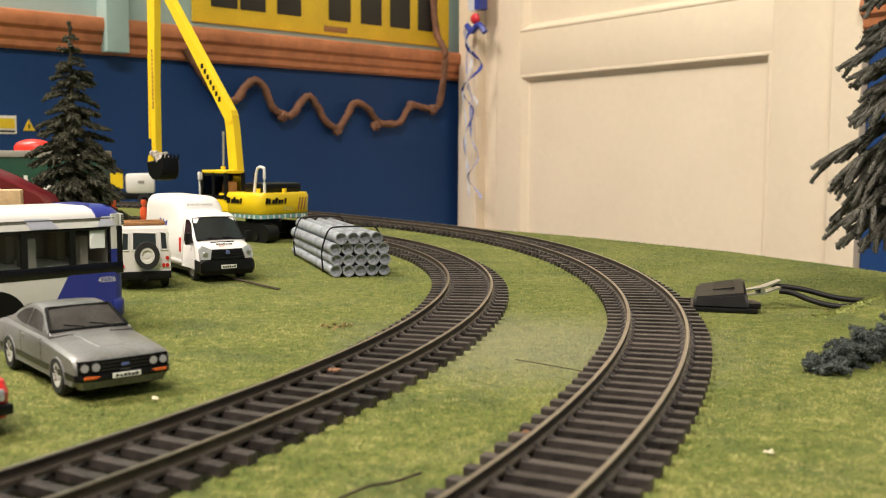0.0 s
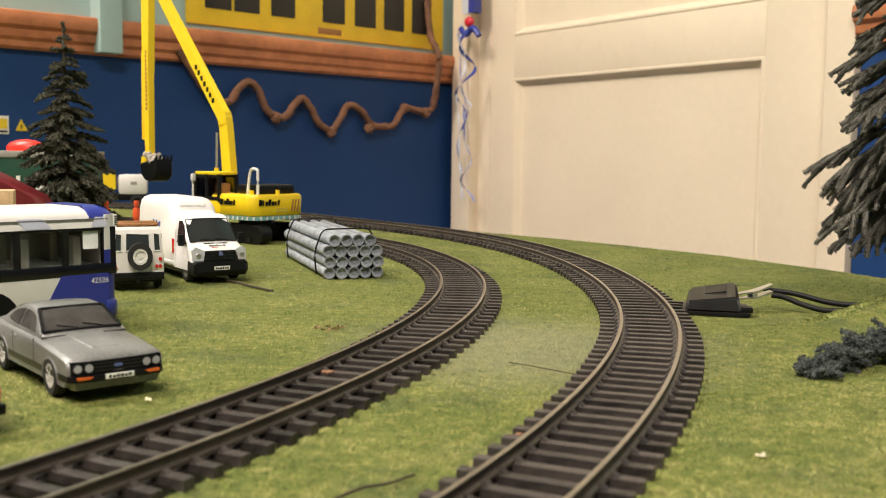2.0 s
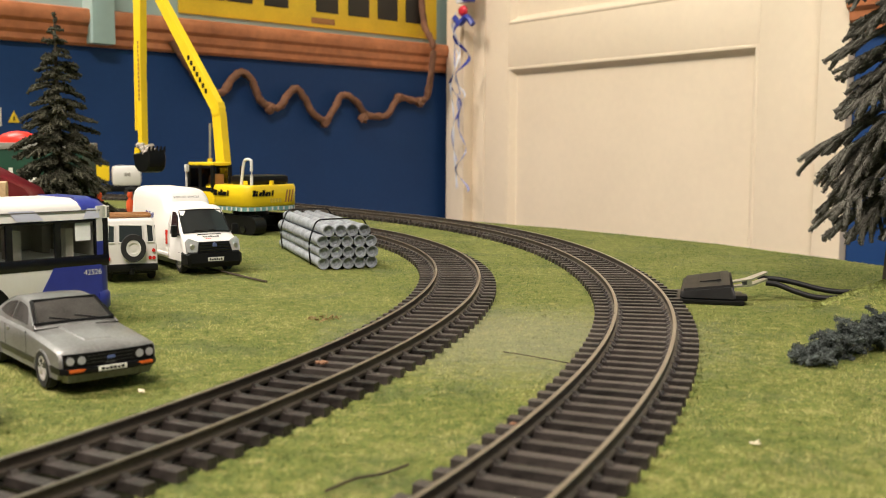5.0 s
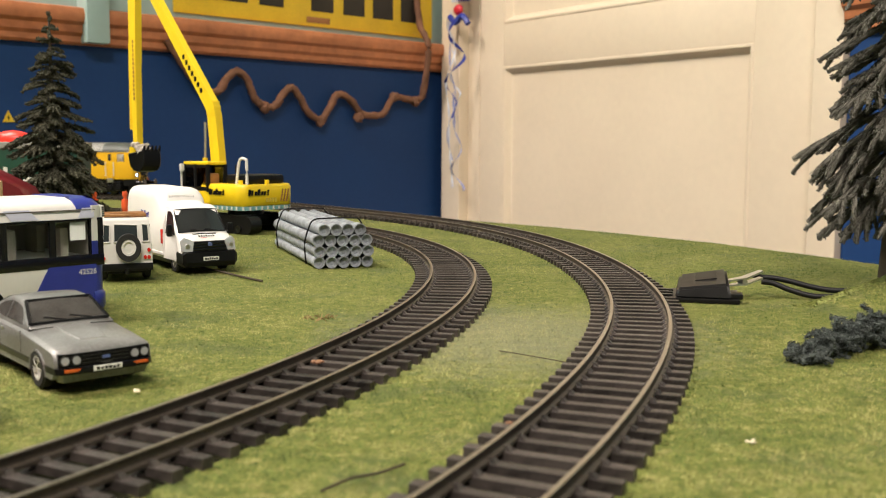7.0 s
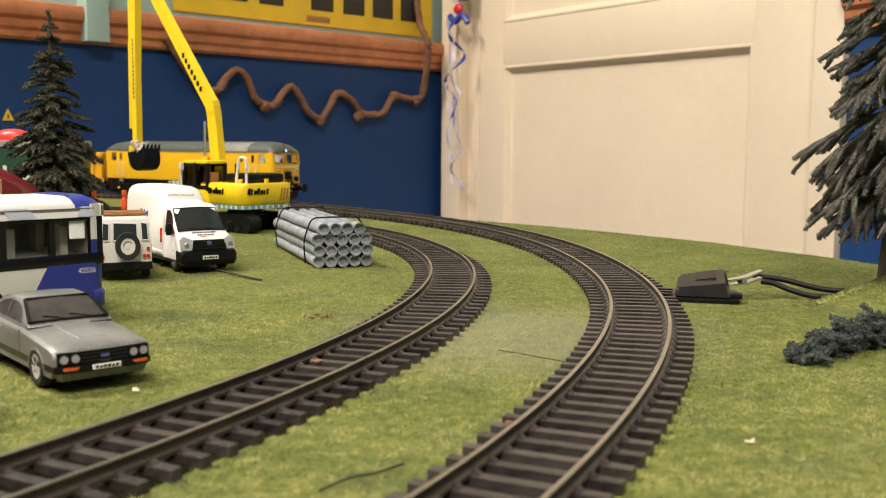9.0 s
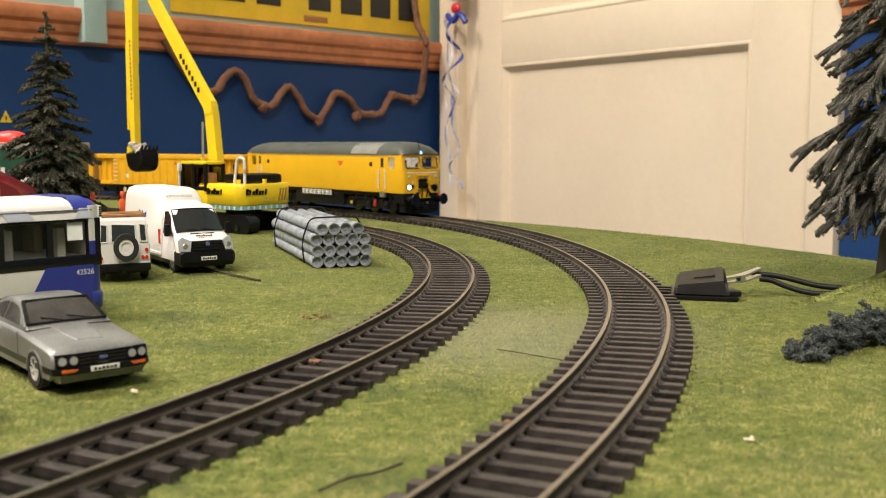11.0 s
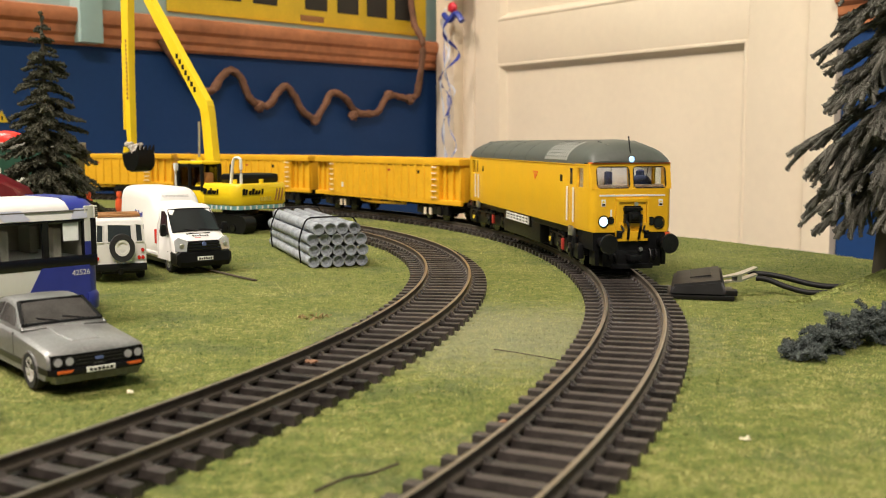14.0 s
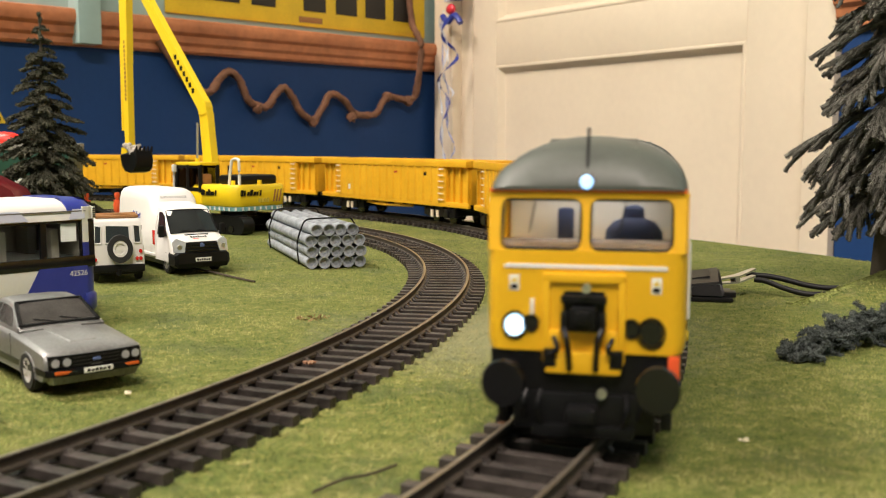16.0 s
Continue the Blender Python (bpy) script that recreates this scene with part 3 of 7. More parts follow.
def locomotive():
    e = thing("locomotive", 0, 0, RAIL_TOP, 0, "yellow diesel model locomotive with grey roof and lit headlamp", "locomotive")
    zb, ze, zt, hw = 14.9, 39.8, 49.5, 17.7
    # body sides between the two cabs
    ring = [(-17.2, zb), (-hw, zb + 2), (-hw, ze - 2), (-17.4, ze), (17.4, ze), (hw, ze - 2), (hw, zb + 2), (17.2, zb)]
    part("body", loft(B(), [[(x, y, z) for x, z in ring] for y in (-100, 100)]), M_YELLOW, e, "yellow painted body side")
    for end in (1, -1):
        mir = Matrix.Diagonal((end, end, 1, 1))
        flip = pose(0, 0, 0, 0, 0, 0 if end > 0 else 180)
        # lower cab, rounded in plan
        zs = 31.2
        bm = B()
        rings = []
        for y, h in ((100, 17.7), (115, 17.7), (117.8, 17.3), (119.3, 16.4), (120, 15.2)):
            rings.append([(-h + 0.5, y, zb), (-h, y, zb + 2), (-h, y, zs), (h, y, zs), (h, y, zb + 2), (h - 0.5, y, zb)])
        loft(bm, rings)
        cab = part("cab", bm, M_YELLOW, e, "yellow cab front", at=flip)
        for x0, x1 in ((-17.6, -15.0), (-0.75, 0.75), (15.0, 17.6)):
            hi = 0.4 if abs(x0) > 5 else 0
            bm = B()
            loft(bm, [[(x0, 116.2, zs - 0.2), (x1, 116.2, zs - 0.2), (x1 - hi * (x1 > 5), 119.4, zs - 0.2), (x0 + hi * (x0 < -5), 119.4, zs - 0.2)],
                      [(x0, 114.6, 40.3), (x1, 114.6, 40.3), (x1 - hi * (x1 > 5), 117.6, 40.3), (x0 + hi * (x0 < -5), 117.6, 40.3)]])
            part("window_pillar", bm, M_YELLOW, cab)
        for sx in (-1, 1):
            for y0, y1 in ((99, 101.5), (109.5, 117.0)):
                part("window_pillar", box(B(), sx * 17.15 - 0.5, sx * 17.15 + 0.5, y0, y1, zs - 0.2, 40.2), M_YELLOW, cab)
            part("window_header", box(B(), sx * 17.15 - 0.5, sx * 17.15 + 0.5, 101.5, 109.5, 38.6, 40.2), M_YELLOW, cab)
        part("window_header", box(B(), -17.4, 17.4, 114.4, 117.75, 39.3, 40.4, 0.2), M_YELLOW, cab)
        for x0, x1 in ((-15.1, -0.7), (0.7, 15.1)):
            bm = B()
            for a, b, c, d in ((x0, x0 + 0.42, 0, 1), (x1 - 0.42, x1, 0, 1), (x0, x1, 0, 0.05), (x0, x1, 0.95, 1)):
                f = lambda k: (119.5 - 1.85 * k, zs + 8.2 * k)
                (ya, za), (yb, zc) = f(c), f(d)
                loft(bm, [[(a, ya - 0.6, za), (b, ya - 0.6, za), (b, ya + 0.12, za), (a, ya + 0.12, za)], [(a, yb - 0.6, zc), (b, yb - 0.6, zc), (b, yb + 0.12, zc), (a, yb + 0.12, zc)]])
            part("window_seal", bm, M_BLACK, cab, "black rubber window seal", smooth=0)
        # rounded corners of the two window openings
        for x0, x1 in ((-15.1, -0.7), (0.7, 15.1)):
            for cx, ox in ((x0, 1), (x1, -1)):
                for k0, ok in ((0.0, 1), (1.0, -1)):
                    for rr, m, dy in ((2.0, M_BLACK, 0.10), (1.6, M_YELLOW, 0.2)):
                        ring = [(cx, k0)] + [(cx + ox * rr * (1 - math.sin(a)), k0 + ok * rr / 8.2 * (1 - math.cos(a))) for a in [math.pi / 2 * q / 5 for q in range(6)]]
                        part("window_corner", loft(B(), [[(x, 119.5 - 1.85 * k - 0.5, zs + 8.2 * k) for x, k in ring], [(x, 119.5 - 1.85 * k + dy, zs + 8.2 * k) for x, k in ring]]), m, cab, smooth=0)
        for x0, x1 in ((-15, -0.8), (0.8, 15)):
            p = part("windscreen", slab(B(), [(x0, 119.1, zs), (x1, 119.1, zs), (x1, 117.3, 39.4), (x0, 117.3, 39.4)], 0.2), M_GLASS, cab, "clear windscreen pane")
            p.visible_shadow = False
            bm = B()
            xm = (x0 + x1) / 2
            cyl(bm, (xm + 1, 119.2, 39.0), (xm + 2.0 * end, 119.5, 34.0), 0.14, seg=6)
            part("wiper", bm, M_BLACK, cab)
        for sx in (-1, 1):
            p = part("side_window", box(B(), sx * 17.0 - 0.1, sx * 17.0 + 0.1, 101.5, 109.5, zs, 38.6), M_GLASS, cab)
            p.visible_shadow = False
        # cab interior
        bm = B()
        box(bm, -16, 16, 100.2, 101, zs - 0.1, 40)
        part("cab_desk", box(B(), -15.5, 15.5, 111, 116.5, zs - 0.2, zs + 1.2, 0.3), M_RUST, cab, "dull grey-brown cab desk")
        part("cab_interior", bm, M_CABIN, cab, "cream cab bulkhead and desk")
        # added ceiling panel, no known lamp; it glows in the front cab only
        part("cab_light", box(B(), -12, 12, 104, 112, 39.6, 39.9), M_CABFILL if end > 0 else M_CABIN, cab, "added cab ceiling panel, glowing at the front end")
        # a seat on one side, a plain driver doll on the other
        bm = B()
        box(bm, 3.4, 6.4, 103, 106, zs - 0.2, zs + 6.0, 0.8)
        loft(bm, [[(-8 + 5.4 * k * math.cos(a), 108 + 2.6 * k * math.sin(a), zz) for a in [math.pi * j / 6 for j in range(12)]] for zz, k in ((zs - 0.2, 1.0), (zs + 2.4, 0.95), (zs + 4.0, 0.7), (zs + 4.6, 0.36), (zs + 6.2, 0.34), (zs + 6.8, 0.15))])
        part("cab_seat", bm, M_SEAT, cab, "dark blue cab seat and driver doll")
        # stripe, lamps, panels on the front
        part("white_stripe", box(B(), -14.2, 14.2, 119.2, 120.2, 28.3, 29.0, 0.1), M_WHITE, cab, "white stripe below the windscreens")
        part("orange_line", box(B(), -17.3, 17.3, 114, 118.0, 40.35, 40.9, 0.1), M_ORANGE, cab, "thin orange line under the roof")
        bm = B()
        cyl(bm, (0, 116, 42.0), (0, 118.4, 42.0), 1.45, seg=20)
        part("roof_lamp_housing", bm, M_BLACK, cab)
        bm = B()
        cyl(bm, (0, 118.4, 42.0), (0, 118.75, 42.0), 1.25, 1.0, seg=20)
        part("roof_lamp", bm, M_LAMP2 if end > 0 else M_DARKGLASS, cab, "small lit blue-white roof lamp")
        for x, z, r, lit in ((12.3, 19.0, 2.0, True), (9.3, 19.4, 1.1, False), (-8.3, 19.0, 1.25, False), (-11.7, 18.4, 2.15, False)):
            bm = B()
            tube(bm, (x, 119.0, z), (x, 120.4, z), r + 0.35, r - 0.05, 20)
            part("headlamp_rim", bm, M_BLACK, cab)
            bm = B()
            cyl(bm, (x, 119.0, z), (x, 120.25, z), r, r * 0.9, seg=20)
            part("headlamp", bm, M_LAMP if lit and end > 0 else M_BLACKG, cab, "lit blue-white headlamp" if lit and end > 0 else "unlit dark lamp")
            if lit and end > 0:
                part("bulb", cyl(B(), (x, 120.25, z), (x, 120.4, z), r * 0.62, r * 0.4, seg=16), M_BULB, cab)
        part("lamp_bracket", box(B(), 8.8, 9.5, 119.5, 120.6, 20.8, 23.4, 0.15), M_WHITE, cab)
        for x in (-12.4, 12.4):
            w = part("warning_plate", box(B(), x - 0.9, x + 0.9, 119.4, 120.1, 24.6, 27.2, 0.1), M_WHITE, cab, "small white warning plate")
            bm = B()
            loft(bm, [[(x - 0.6, 120.12, 26.0), (x + 0.6, 120.12, 26.0), (x, 120.12, 26.9)], [(x - 0.6, 120.2, 26.0), (x + 0.6, 120.2, 26.0), (x, 120.2, 26.9)]])
            part("warning_triangle", bm, M_DOTY, w, smooth=0)
            part("plate_bar", box(B(), x - 0.6, x + 0.6, 120.12, 120.2, 24.9, 25.6), M_BLACK, w, smooth=0)
        # coupler recess
        bm = B()
        for a, b, c, d in ((-7.2, -6.0, 13.2, 27.4), (6.0, 7.2, 13.2, 27.4), (-7.2, 7.2, 26.2, 27.6)):
            box(bm, a, b, 119, 121.0, c, d, 0.2)
        box(bm, -6.6, 6.6, 119, 121.6, 11.6, 15.2, 0.4)
        box(bm, -6.0, -4.0, 119, 121.4, 15.2, 18.5, 0.3)
        box(bm, 4.0, 6.0, 119, 121.4, 15.2, 18.5, 0.3)
        part("coupler_frame", bm, M_YELLOW, cab, "yellow raised frame round the coupler")
        bm = B()
        box(bm, -6, 6, 119.3, 120.15, 15.2, 26.2)
        part("coupler_recess", bm, M_YELLOW, cab, "yellow recess behind the coupler")
        part("coupler_void", box(B(), -3.6, 3.6, 119.6, 120.5, 18.2, 24.8, 0.3), M_BLACK, cab)
        part("side_void", box(B(), -7.0, -4.6, 119.6, 121.75, 12.6, 15.6, 0.3), M_BLACK, cab)
        part("side_void", box(B(), 4.6, 7.0, 119.6, 121.75, 12.6, 15.6, 0.3), M_BLACK, cab)
        bm = B()
        box(bm, -2.3, 2.3, 120, 123.0, 18.9, 22.6, 0.6)
        box(bm, -4.0, 4.0, 120, 121.8, 23.0, 24.2, 0.3)
        box(bm, -1.2, 1.2, 122.6, 124.4, 20.0, 22.0, 0.4)
        for sx in (-1, 1):
            box(bm, sx * 3.3 - 0.6, sx * 3.3 + 0.6, 120, 122.4, 18.4, 21.6, 0.3)
        part("coupler", bm, M_BLACK, cab, "black knuckle coupler")
        bm = B()
        cyl(bm, (-0.6, 122.5, 25.6), (-0.6, 123.4, 25.6), 0.8, seg=10)
        part("coupler_knob", bm, M_STEEL, cab)
        bm = B()
        for sx in (-1, 1):
            wire(bm, [(sx * 3.6, 121.0, 20.0), (sx * 2.7, 123.2, 17.6), (sx * 2.4, 122.6, 14.8), (sx * 2.3, 121.8, 12.4)], 0.55)
            wire(bm, [(sx * 5.2, 121.0, 17.5), (sx * 4.4, 122.4, 15.8), (sx * 5.8, 121.8, 14.6)], 0.45)
        part("brake_pipe", bm, M_BLACK, cab, "black brake pipes")
        # buffer beam, buffers, skirt
        bm = B()
        loft(bm, [[(-17.2, 108, 8.5), (-17.2, 108, zb), (17.2, 108, zb), (17.2, 108, 8.5)], [(-16.6, 119.6, 8.0), (-16.6, 119.6, zb), (16.6, 119.6, zb), (16.6, 119.6, 8.0)]])
        box(bm, -12.5, 12.5, 113, 120.6, 2.0, 8.2, 0.5)
        box(bm, -9, 9, 114, 121.4, 1.2, 3.2, 0.4)
        for sx in (-1, 1):
            wire(bm, [(sx * 7.6, 120.3, 8.5), (sx * 7.8, 122.0, 6.0), (sx * 7.2, 121.4, 3.4)], 0.5)
            wire(bm, [(sx * 10.0, 120.3, 8.5), (sx * 10.4, 121.4, 6.4), (sx * 9.8, 120.8, 4.4)], 0.5)
            box(bm, sx * 14.5 - 1, sx * 14.5 + 1, 112, 119, 2.4, 8.5, 0.3)
        part("buffer_beam", bm, M_BLACK, cab, "black buffer beam and plough")
        for sx in (-1, 1):
            bm = B()
            cyl(bm, (sx * 13.0, 119.5, 11.2), (sx * 13.0, 124.0, 11.2), 2.3, 2.0, seg=16)
            cyl(bm, (sx * 13.0, 124.0, 11.2), (sx * 13.0, 128.6, 11.2), 1.3, seg=12)
            cyl(bm, (sx * 13.0, 128.6, 11.2), (sx * 13.0, 129.3, 11.2), 3.8, 3.6, seg=28)
            part("buffer", bm, M_BLACKG, cab, "round black sprung buffer")
        part("tail_lamp", box(B(), -16.6, -14.6, 118.5, 120.4, 11.0, 14.8, 0.3), M_GLOSSRED, cab, "orange-red lamp block")
        bm = B()
        cyl(bm, (-3.4, 120.8, 8.6), (-3.4, 121.8, 8.6), 0.9, seg=10)
        part("hose_tap", bm, M_STEEL, cab)
        part("front_coupling", box(B(), -2.6, 2.6, 119, 125.5, 4.4, 6.6, 0.5), M_BLACK, cab, "black tension lock coupling")
        # cab doors with white handrails
        for sx in (-1, 1):
            d = part("cab_door", box(B(), sx * 17.62 - 0.22, sx * 17.62 + 0.22, 90.6, 97.2, 15.8, 39.2, 0.1), M_YELLOW, e, "yellow cab door", at=flip)
            part("door_window", box(B(), sx * 17.75 - 0.2, sx * 17.75 + 0.2, 92.2, 95.8, 32.0, 38.4, 0.3), M_DARKGLASS, d)
            bm = B()
            for y in (89.6, 98.2):
                cyl(bm, (sx * 18.3, y, 17.5), (sx * 18.3, y, 31.0), 0.42, seg=8)
            part("handrail", bm, M_WHITE, d, "white handrails")
            part("footstep", box(B(), sx * 17.2 - 1, sx * 17.2 + 1, 91, 97, 11.8, 15.6, 0.3), M_STEEL, d)
            part("side_grille", box(B(), sx * 17.75 - 0.12, sx * 17.75 + 0.12, 77.5, 81.0, 32.6, 35.4, 0.15), M_BLACK, e, at=flip)
    # roof
    bm = B()
    rings = []
    for y, k, h in ((-118.6, 0.10, 16.6), (-116.5, 0.50, 17.2), (-113, 0.80, 17.5), (-107, 0.95, 17.6), (-99, 1.0, 17.6), (99, 1.0, 17.6), (107, 0.95, 17.6), (113, 0.80, 17.5), (116.5, 0.50, 17.2), (118.6, 0.10, 16.6)):
        rings.append([(x, y, z) for x, z in arch(h, 39.9 if abs(y) < 110 else 40.8, (zt - 39.9) * k - (0.9 if abs(y) > 110 else 0) * k)])
    loft(bm, rings)
    roof = part("roof", bm, M_ROOF, e, "dark grey domed roof")
    for end in (1, -1):
        bm = B()
        loft(bm, [[(-8.8, end * 100, 45.4), (8.8, end * 100, 45.4), (8.8, end * 113.2, 44.6), (-8.8, end * 113.2, 44.6)], [(-8.2, end * 100.4, 49.0), (8.2, end * 100.4, 49.0), (8.2, end * 112.2, 47.3), (-8.2, end * 112.2, 47.3)]])
        part("roof_hatch", bm, M_HATCH, roof, "darker raised roof hatch")
    part("aerial", cyl(B(), (0, 117.6, 42), (0, 114.5, 50.6), 0.3, seg=6), M_BLACK, roof)
    # grille panel with slats and roof seams
    for y0, y1 in ((52, 86),):
        p = arch(17.75, 39.9, zt - 39.8, 22)
        bm = B()
        loft(bm, [[(x, y, z) for x, z in p[1:9]] + [(x * 0.98, y, z - 0.6) for x, z in p[1:9]][::-1] for y in (y0, y1)])
        loft(bm, [[(x, y, z) for x, z in p[14:22]] + [(x * 0.98, y, z - 0.6) for x, z in p[14:22]][::-1] for y in (y0, y1)])
        g = part("roof_grille", bm, M_ROOF2, roof, "lighter grey slatted roof grille")
        for k in range(2, 9):
            for sgn in (1, -1):
                x, z = p[k]
                bm = B()
                cyl(bm, (sgn * x * 1.004, y0 + 1, z + 0.05), (sgn * x * 1.004, y1 - 1, z + 0.02), 0.09, seg=6)
                part("grille_slat", bm, M_HATCH, g)
        for k in range(11):
            for sgn in (1, -1):
                part("grille_bar", wire(B(), [(sgn * x * 1.004, y0 + 1.5 + 3.0 * k, z + 0.1) for x, z in p[1:9]], 0.07, 5), M_HATCH, g)
    for y in (-86, -52, -18, 18):
        bm = B()
        p = arch(17.72, 39.9, zt - 39.85, 22)
        loft(bm, [[(x, y + d, z) for x, z in p] + [(x * 0.99, y + d, z - 0.5) for x, z in p][::-1] for d in (-0.12, 0.12)])
        part("roof_seam", bm, M_HATCH, roof)
    part("roof_fan", cyl(B(), (0, -40, 48.0), (0, -40, 49.2), 7, 6.6, seg=24), M_HATCH, roof)
    # gutter line, emblem, underframe
    bm = B()
    for sx in (-1, 1):
        box(bm, sx * 17.6 - 0.25, sx * 17.6 + 0.25, -113, 113, 39.7, 40.05)
    part("gutter", bm, M_YELLOW, e, "thin yellow gutter line", smooth=0)
    for sx in (-1, 1):
        bm = B()
        box(bm, sx * 17.75 - 0.07, sx * 17.75 + 0.07, 33, 41, 35.0, 35.8)
        loft(bm, [[(sx * 17.75 - 0.07, 34, 34.7), (sx * 17.75 - 0.07, 41, 34.7), (sx * 17.75 - 0.07, 36, 31.8)], [(sx * 17.75 + 0.07, 34, 34.7), (sx * 17.75 + 0.07, 41, 34.7), (sx * 17.75 + 0.07, 36, 31.8)]])
        part("emblem", bm, M_GLOSSRED, e, "small red side emblem", smooth=0)
        g = part("battery_box", box(B(), sx * 14.5 - 2.0, sx * 14.5 + 2.0, -23, 23, 9.4, 14.6, 0.3), M_BLACK, e)
        bm = B()
        for z in (11.0, 12.4, 13.8):
            box(bm, sx * 16.9 - 0.4, sx * 16.9 + 0.4, -22, 22, z - 0.3, z + 0.3)
        for k in range(8):
            box(bm, sx * 16.9 - 0.5, sx * 16.9 + 0.5, -22 + 6.2 * k, -21.4 + 6.2 * k, 10.6, 14.2)
        part("white_grille", bm, M_WHITE, g, "white slatted grille", smooth=0)
    part("fuel_tank", box(B(), -15.5, 15.5, -36, 38, 3.5, 13, 1.2), M_BLACK, e, "black underslung fuel tank")
    part("underframe", box(B(), -15.8, 15.8, -108, 108, 12.2, 15.2, 0.3), M_BLACK, e)
    trim(e, 0.905, 0.93)
    bogies = [bogie(e, y, 34, (-22.5, 0, 22.5), WHEEL_L, 6.6, True) for y in (69, -69)]
    return e, bogies


def wagon():
    e = thing("wagon", 0, 0, RAIL_TOP, 0, "orange-yellow open bogie ballast wagon with ribbed sides", "railway wagon", group="wagons of the train")
    z0, z1, hw, L = 12.0, 38.6, 16.8, 95.0
    bm = B()
    # hollow tub, full width between the ladders and drawn in at the ends
    for sx in (-1, 1):
        box(bm, sx * hw - 0.5, sx * hw + 0.5, -70, 70, z0 + 1, z1 - 3)
        for sy in (-1, 1):
            box(bm, sx * (hw - 3) - 0.5, sx * (hw - 3) + 0.5, min(sy * 70, sy * 92), max(sy * 70, sy * 92), z0 + 1, z1 - 3)
            box(bm, sx * (hw - 1.5) - 1.6, sx * (hw - 1.5) + 1.6, sy * 70 - 0.5, sy * 70 + 0.5, z0 + 1, z1 - 3)
    for sy in (-1, 1):
        box(bm, -hw + 3, hw - 3, sy * 92 - 0.5, sy * 92 + 0.5, z0 + 1, z1 - 3)
    box(bm, -hw + 0.4, hw - 0.4, -92, 92, z0 + 0.5, z0 + 1.5)
    part("tub", bm, M_WAGON, e, "yellow sheet steel tub", smooth=0)
    bm = B()
    for sx in (-1, 1):
        box(bm, sx * (hw + 0.2) - 1.1, sx * (hw + 0.2) + 1.1, -93, 93, z1 - 4, z1, 0.4)
    for sy in (-1, 1):
        box(bm, -hw, hw, sy * 92.6 - 1.0, sy * 92.6 + 1.0, z1 - 4, z1 - 0.02, 0.4)
    part("top_rail", bm, M_WAGON, e, "yellow top lip")
    for sx in (-1, 1):
        part("sole_bar", box(B(), sx * (hw - 0.4) - 0.9, sx * (hw - 0.4) + 0.9, -94, 94, z0 - 1.5, z0 + 1.4, 0.2), M_WAGON, e)
        for k in range(15):
            y = -63 + 9.0 * k
            bm = B()
            loft(bm, [[(sx * (hw + 0.4), y - 1.3, z0 + 1.2), (sx * (hw + 1.3), y - 0.8, z0 + 1.2), (sx * (hw + 1.3), y + 0.8, z0 + 1.2), (sx * (hw + 0.4), y + 1.3, z0 + 1.2)],
                      [(sx * (hw + 0.4), y - 1.3, z1 - 3.6), (sx * (hw + 1.3), y - 0.8, z1 - 3.6), (sx * (hw + 1.3), y + 0.8, z1 - 3.6), (sx * (hw + 0.4), y + 1.3, z1 - 3.6)]])
            part("rib", bm, M_WAGON, e, smooth=0)
        for sy in (-1, 1):
            for yy in (75.5, 83, 91):
                part("end_post", box(B(), sx * (hw - 1.8) - 1.0, sx * (hw - 1.8) + 1.0, sy * yy - 0.7, sy * yy + 0.7, z0 + 1, z1 - 3.8, 0.2), M_WAGON, e)
            bm = B()
            for k in range(6):
                box(bm, sx * (hw + 1.6) - 0.25, sx * (hw + 1.6) + 0.25, sy * 66.5 - 2.6, sy * 66.5 + 2.6, z0 + 2.5 + 3.7 * k, z0 + 3.2 + 3.7 * k)
            part("ladder", bm, M_CREAM, e, "pale ladder rungs", smooth=0)
            part("buffer", cyl(cyl(B(), (sx * 11.4, sy * 94, 11.0), (sx * 11.4, sy * 98.5, 11.0), 1.5, seg=12), (sx * 11.4, sy * 98.5, 11.0), (sx * 11.4, sy * 99.2, 11.0), 2.9, seg=16), M_BLACK, e)
        bm = B()
        box(bm, sx * 17.35 - 0.06, sx * 17.35 + 0.06, 45, 49, 29, 31.2)
        part("small_lettering", bm, M_BLACK, e, smooth=0)
        part("small_lettering", box(B(), sx * 17.35 - 0.06, sx * 17.35 + 0.06, -20, -17, 28, 29.6), M_BLACK, e, smooth=0)
        part("red_mark", box(B(), sx * 17.35 - 0.06, sx * 17.35 + 0.06, 8, 14, 30, 31.2), M_DOTR, e, smooth=0)
        bm = B()
        box(bm, sx * 17.4 - 0.06, sx * 17.4 + 0.06, -53, -50, 17, 20.5)
        part("data_panel", bm, M_WHITE, e, smooth=0)
        bm = B()
        wire(bm, [(sx * 14, -30, 9), (sx * 15, -12, 8.2), (sx * 15, 10, 8.6), (sx * 14, 28, 9)], 0.9)
        box(bm, sx * 14.5 - 1, sx * 14.5 + 1, -14, -4, 7.4, 11.4, 0.4)
        box(bm, sx * 14.5 - 1, sx * 14.5 + 1, 8, 15, 8.0, 11.4, 0.4)
        part("brake_gear", bm, M_WAGON, e, "yellow brake rigging")
        for yy in (-58, -52, 58, 52):
            part("axle_guard", box(B(), sx * 14.9 - 0.5, sx * 14.9 + 0.5, yy - 1.2, yy + 1.2, 3.5, 8.0, 0.3), M_CREAM, e)
    part("underframe", box(B(), -12, 12, -90, 90, 8.8, 12.2, 0.4), M_BLACK, e)
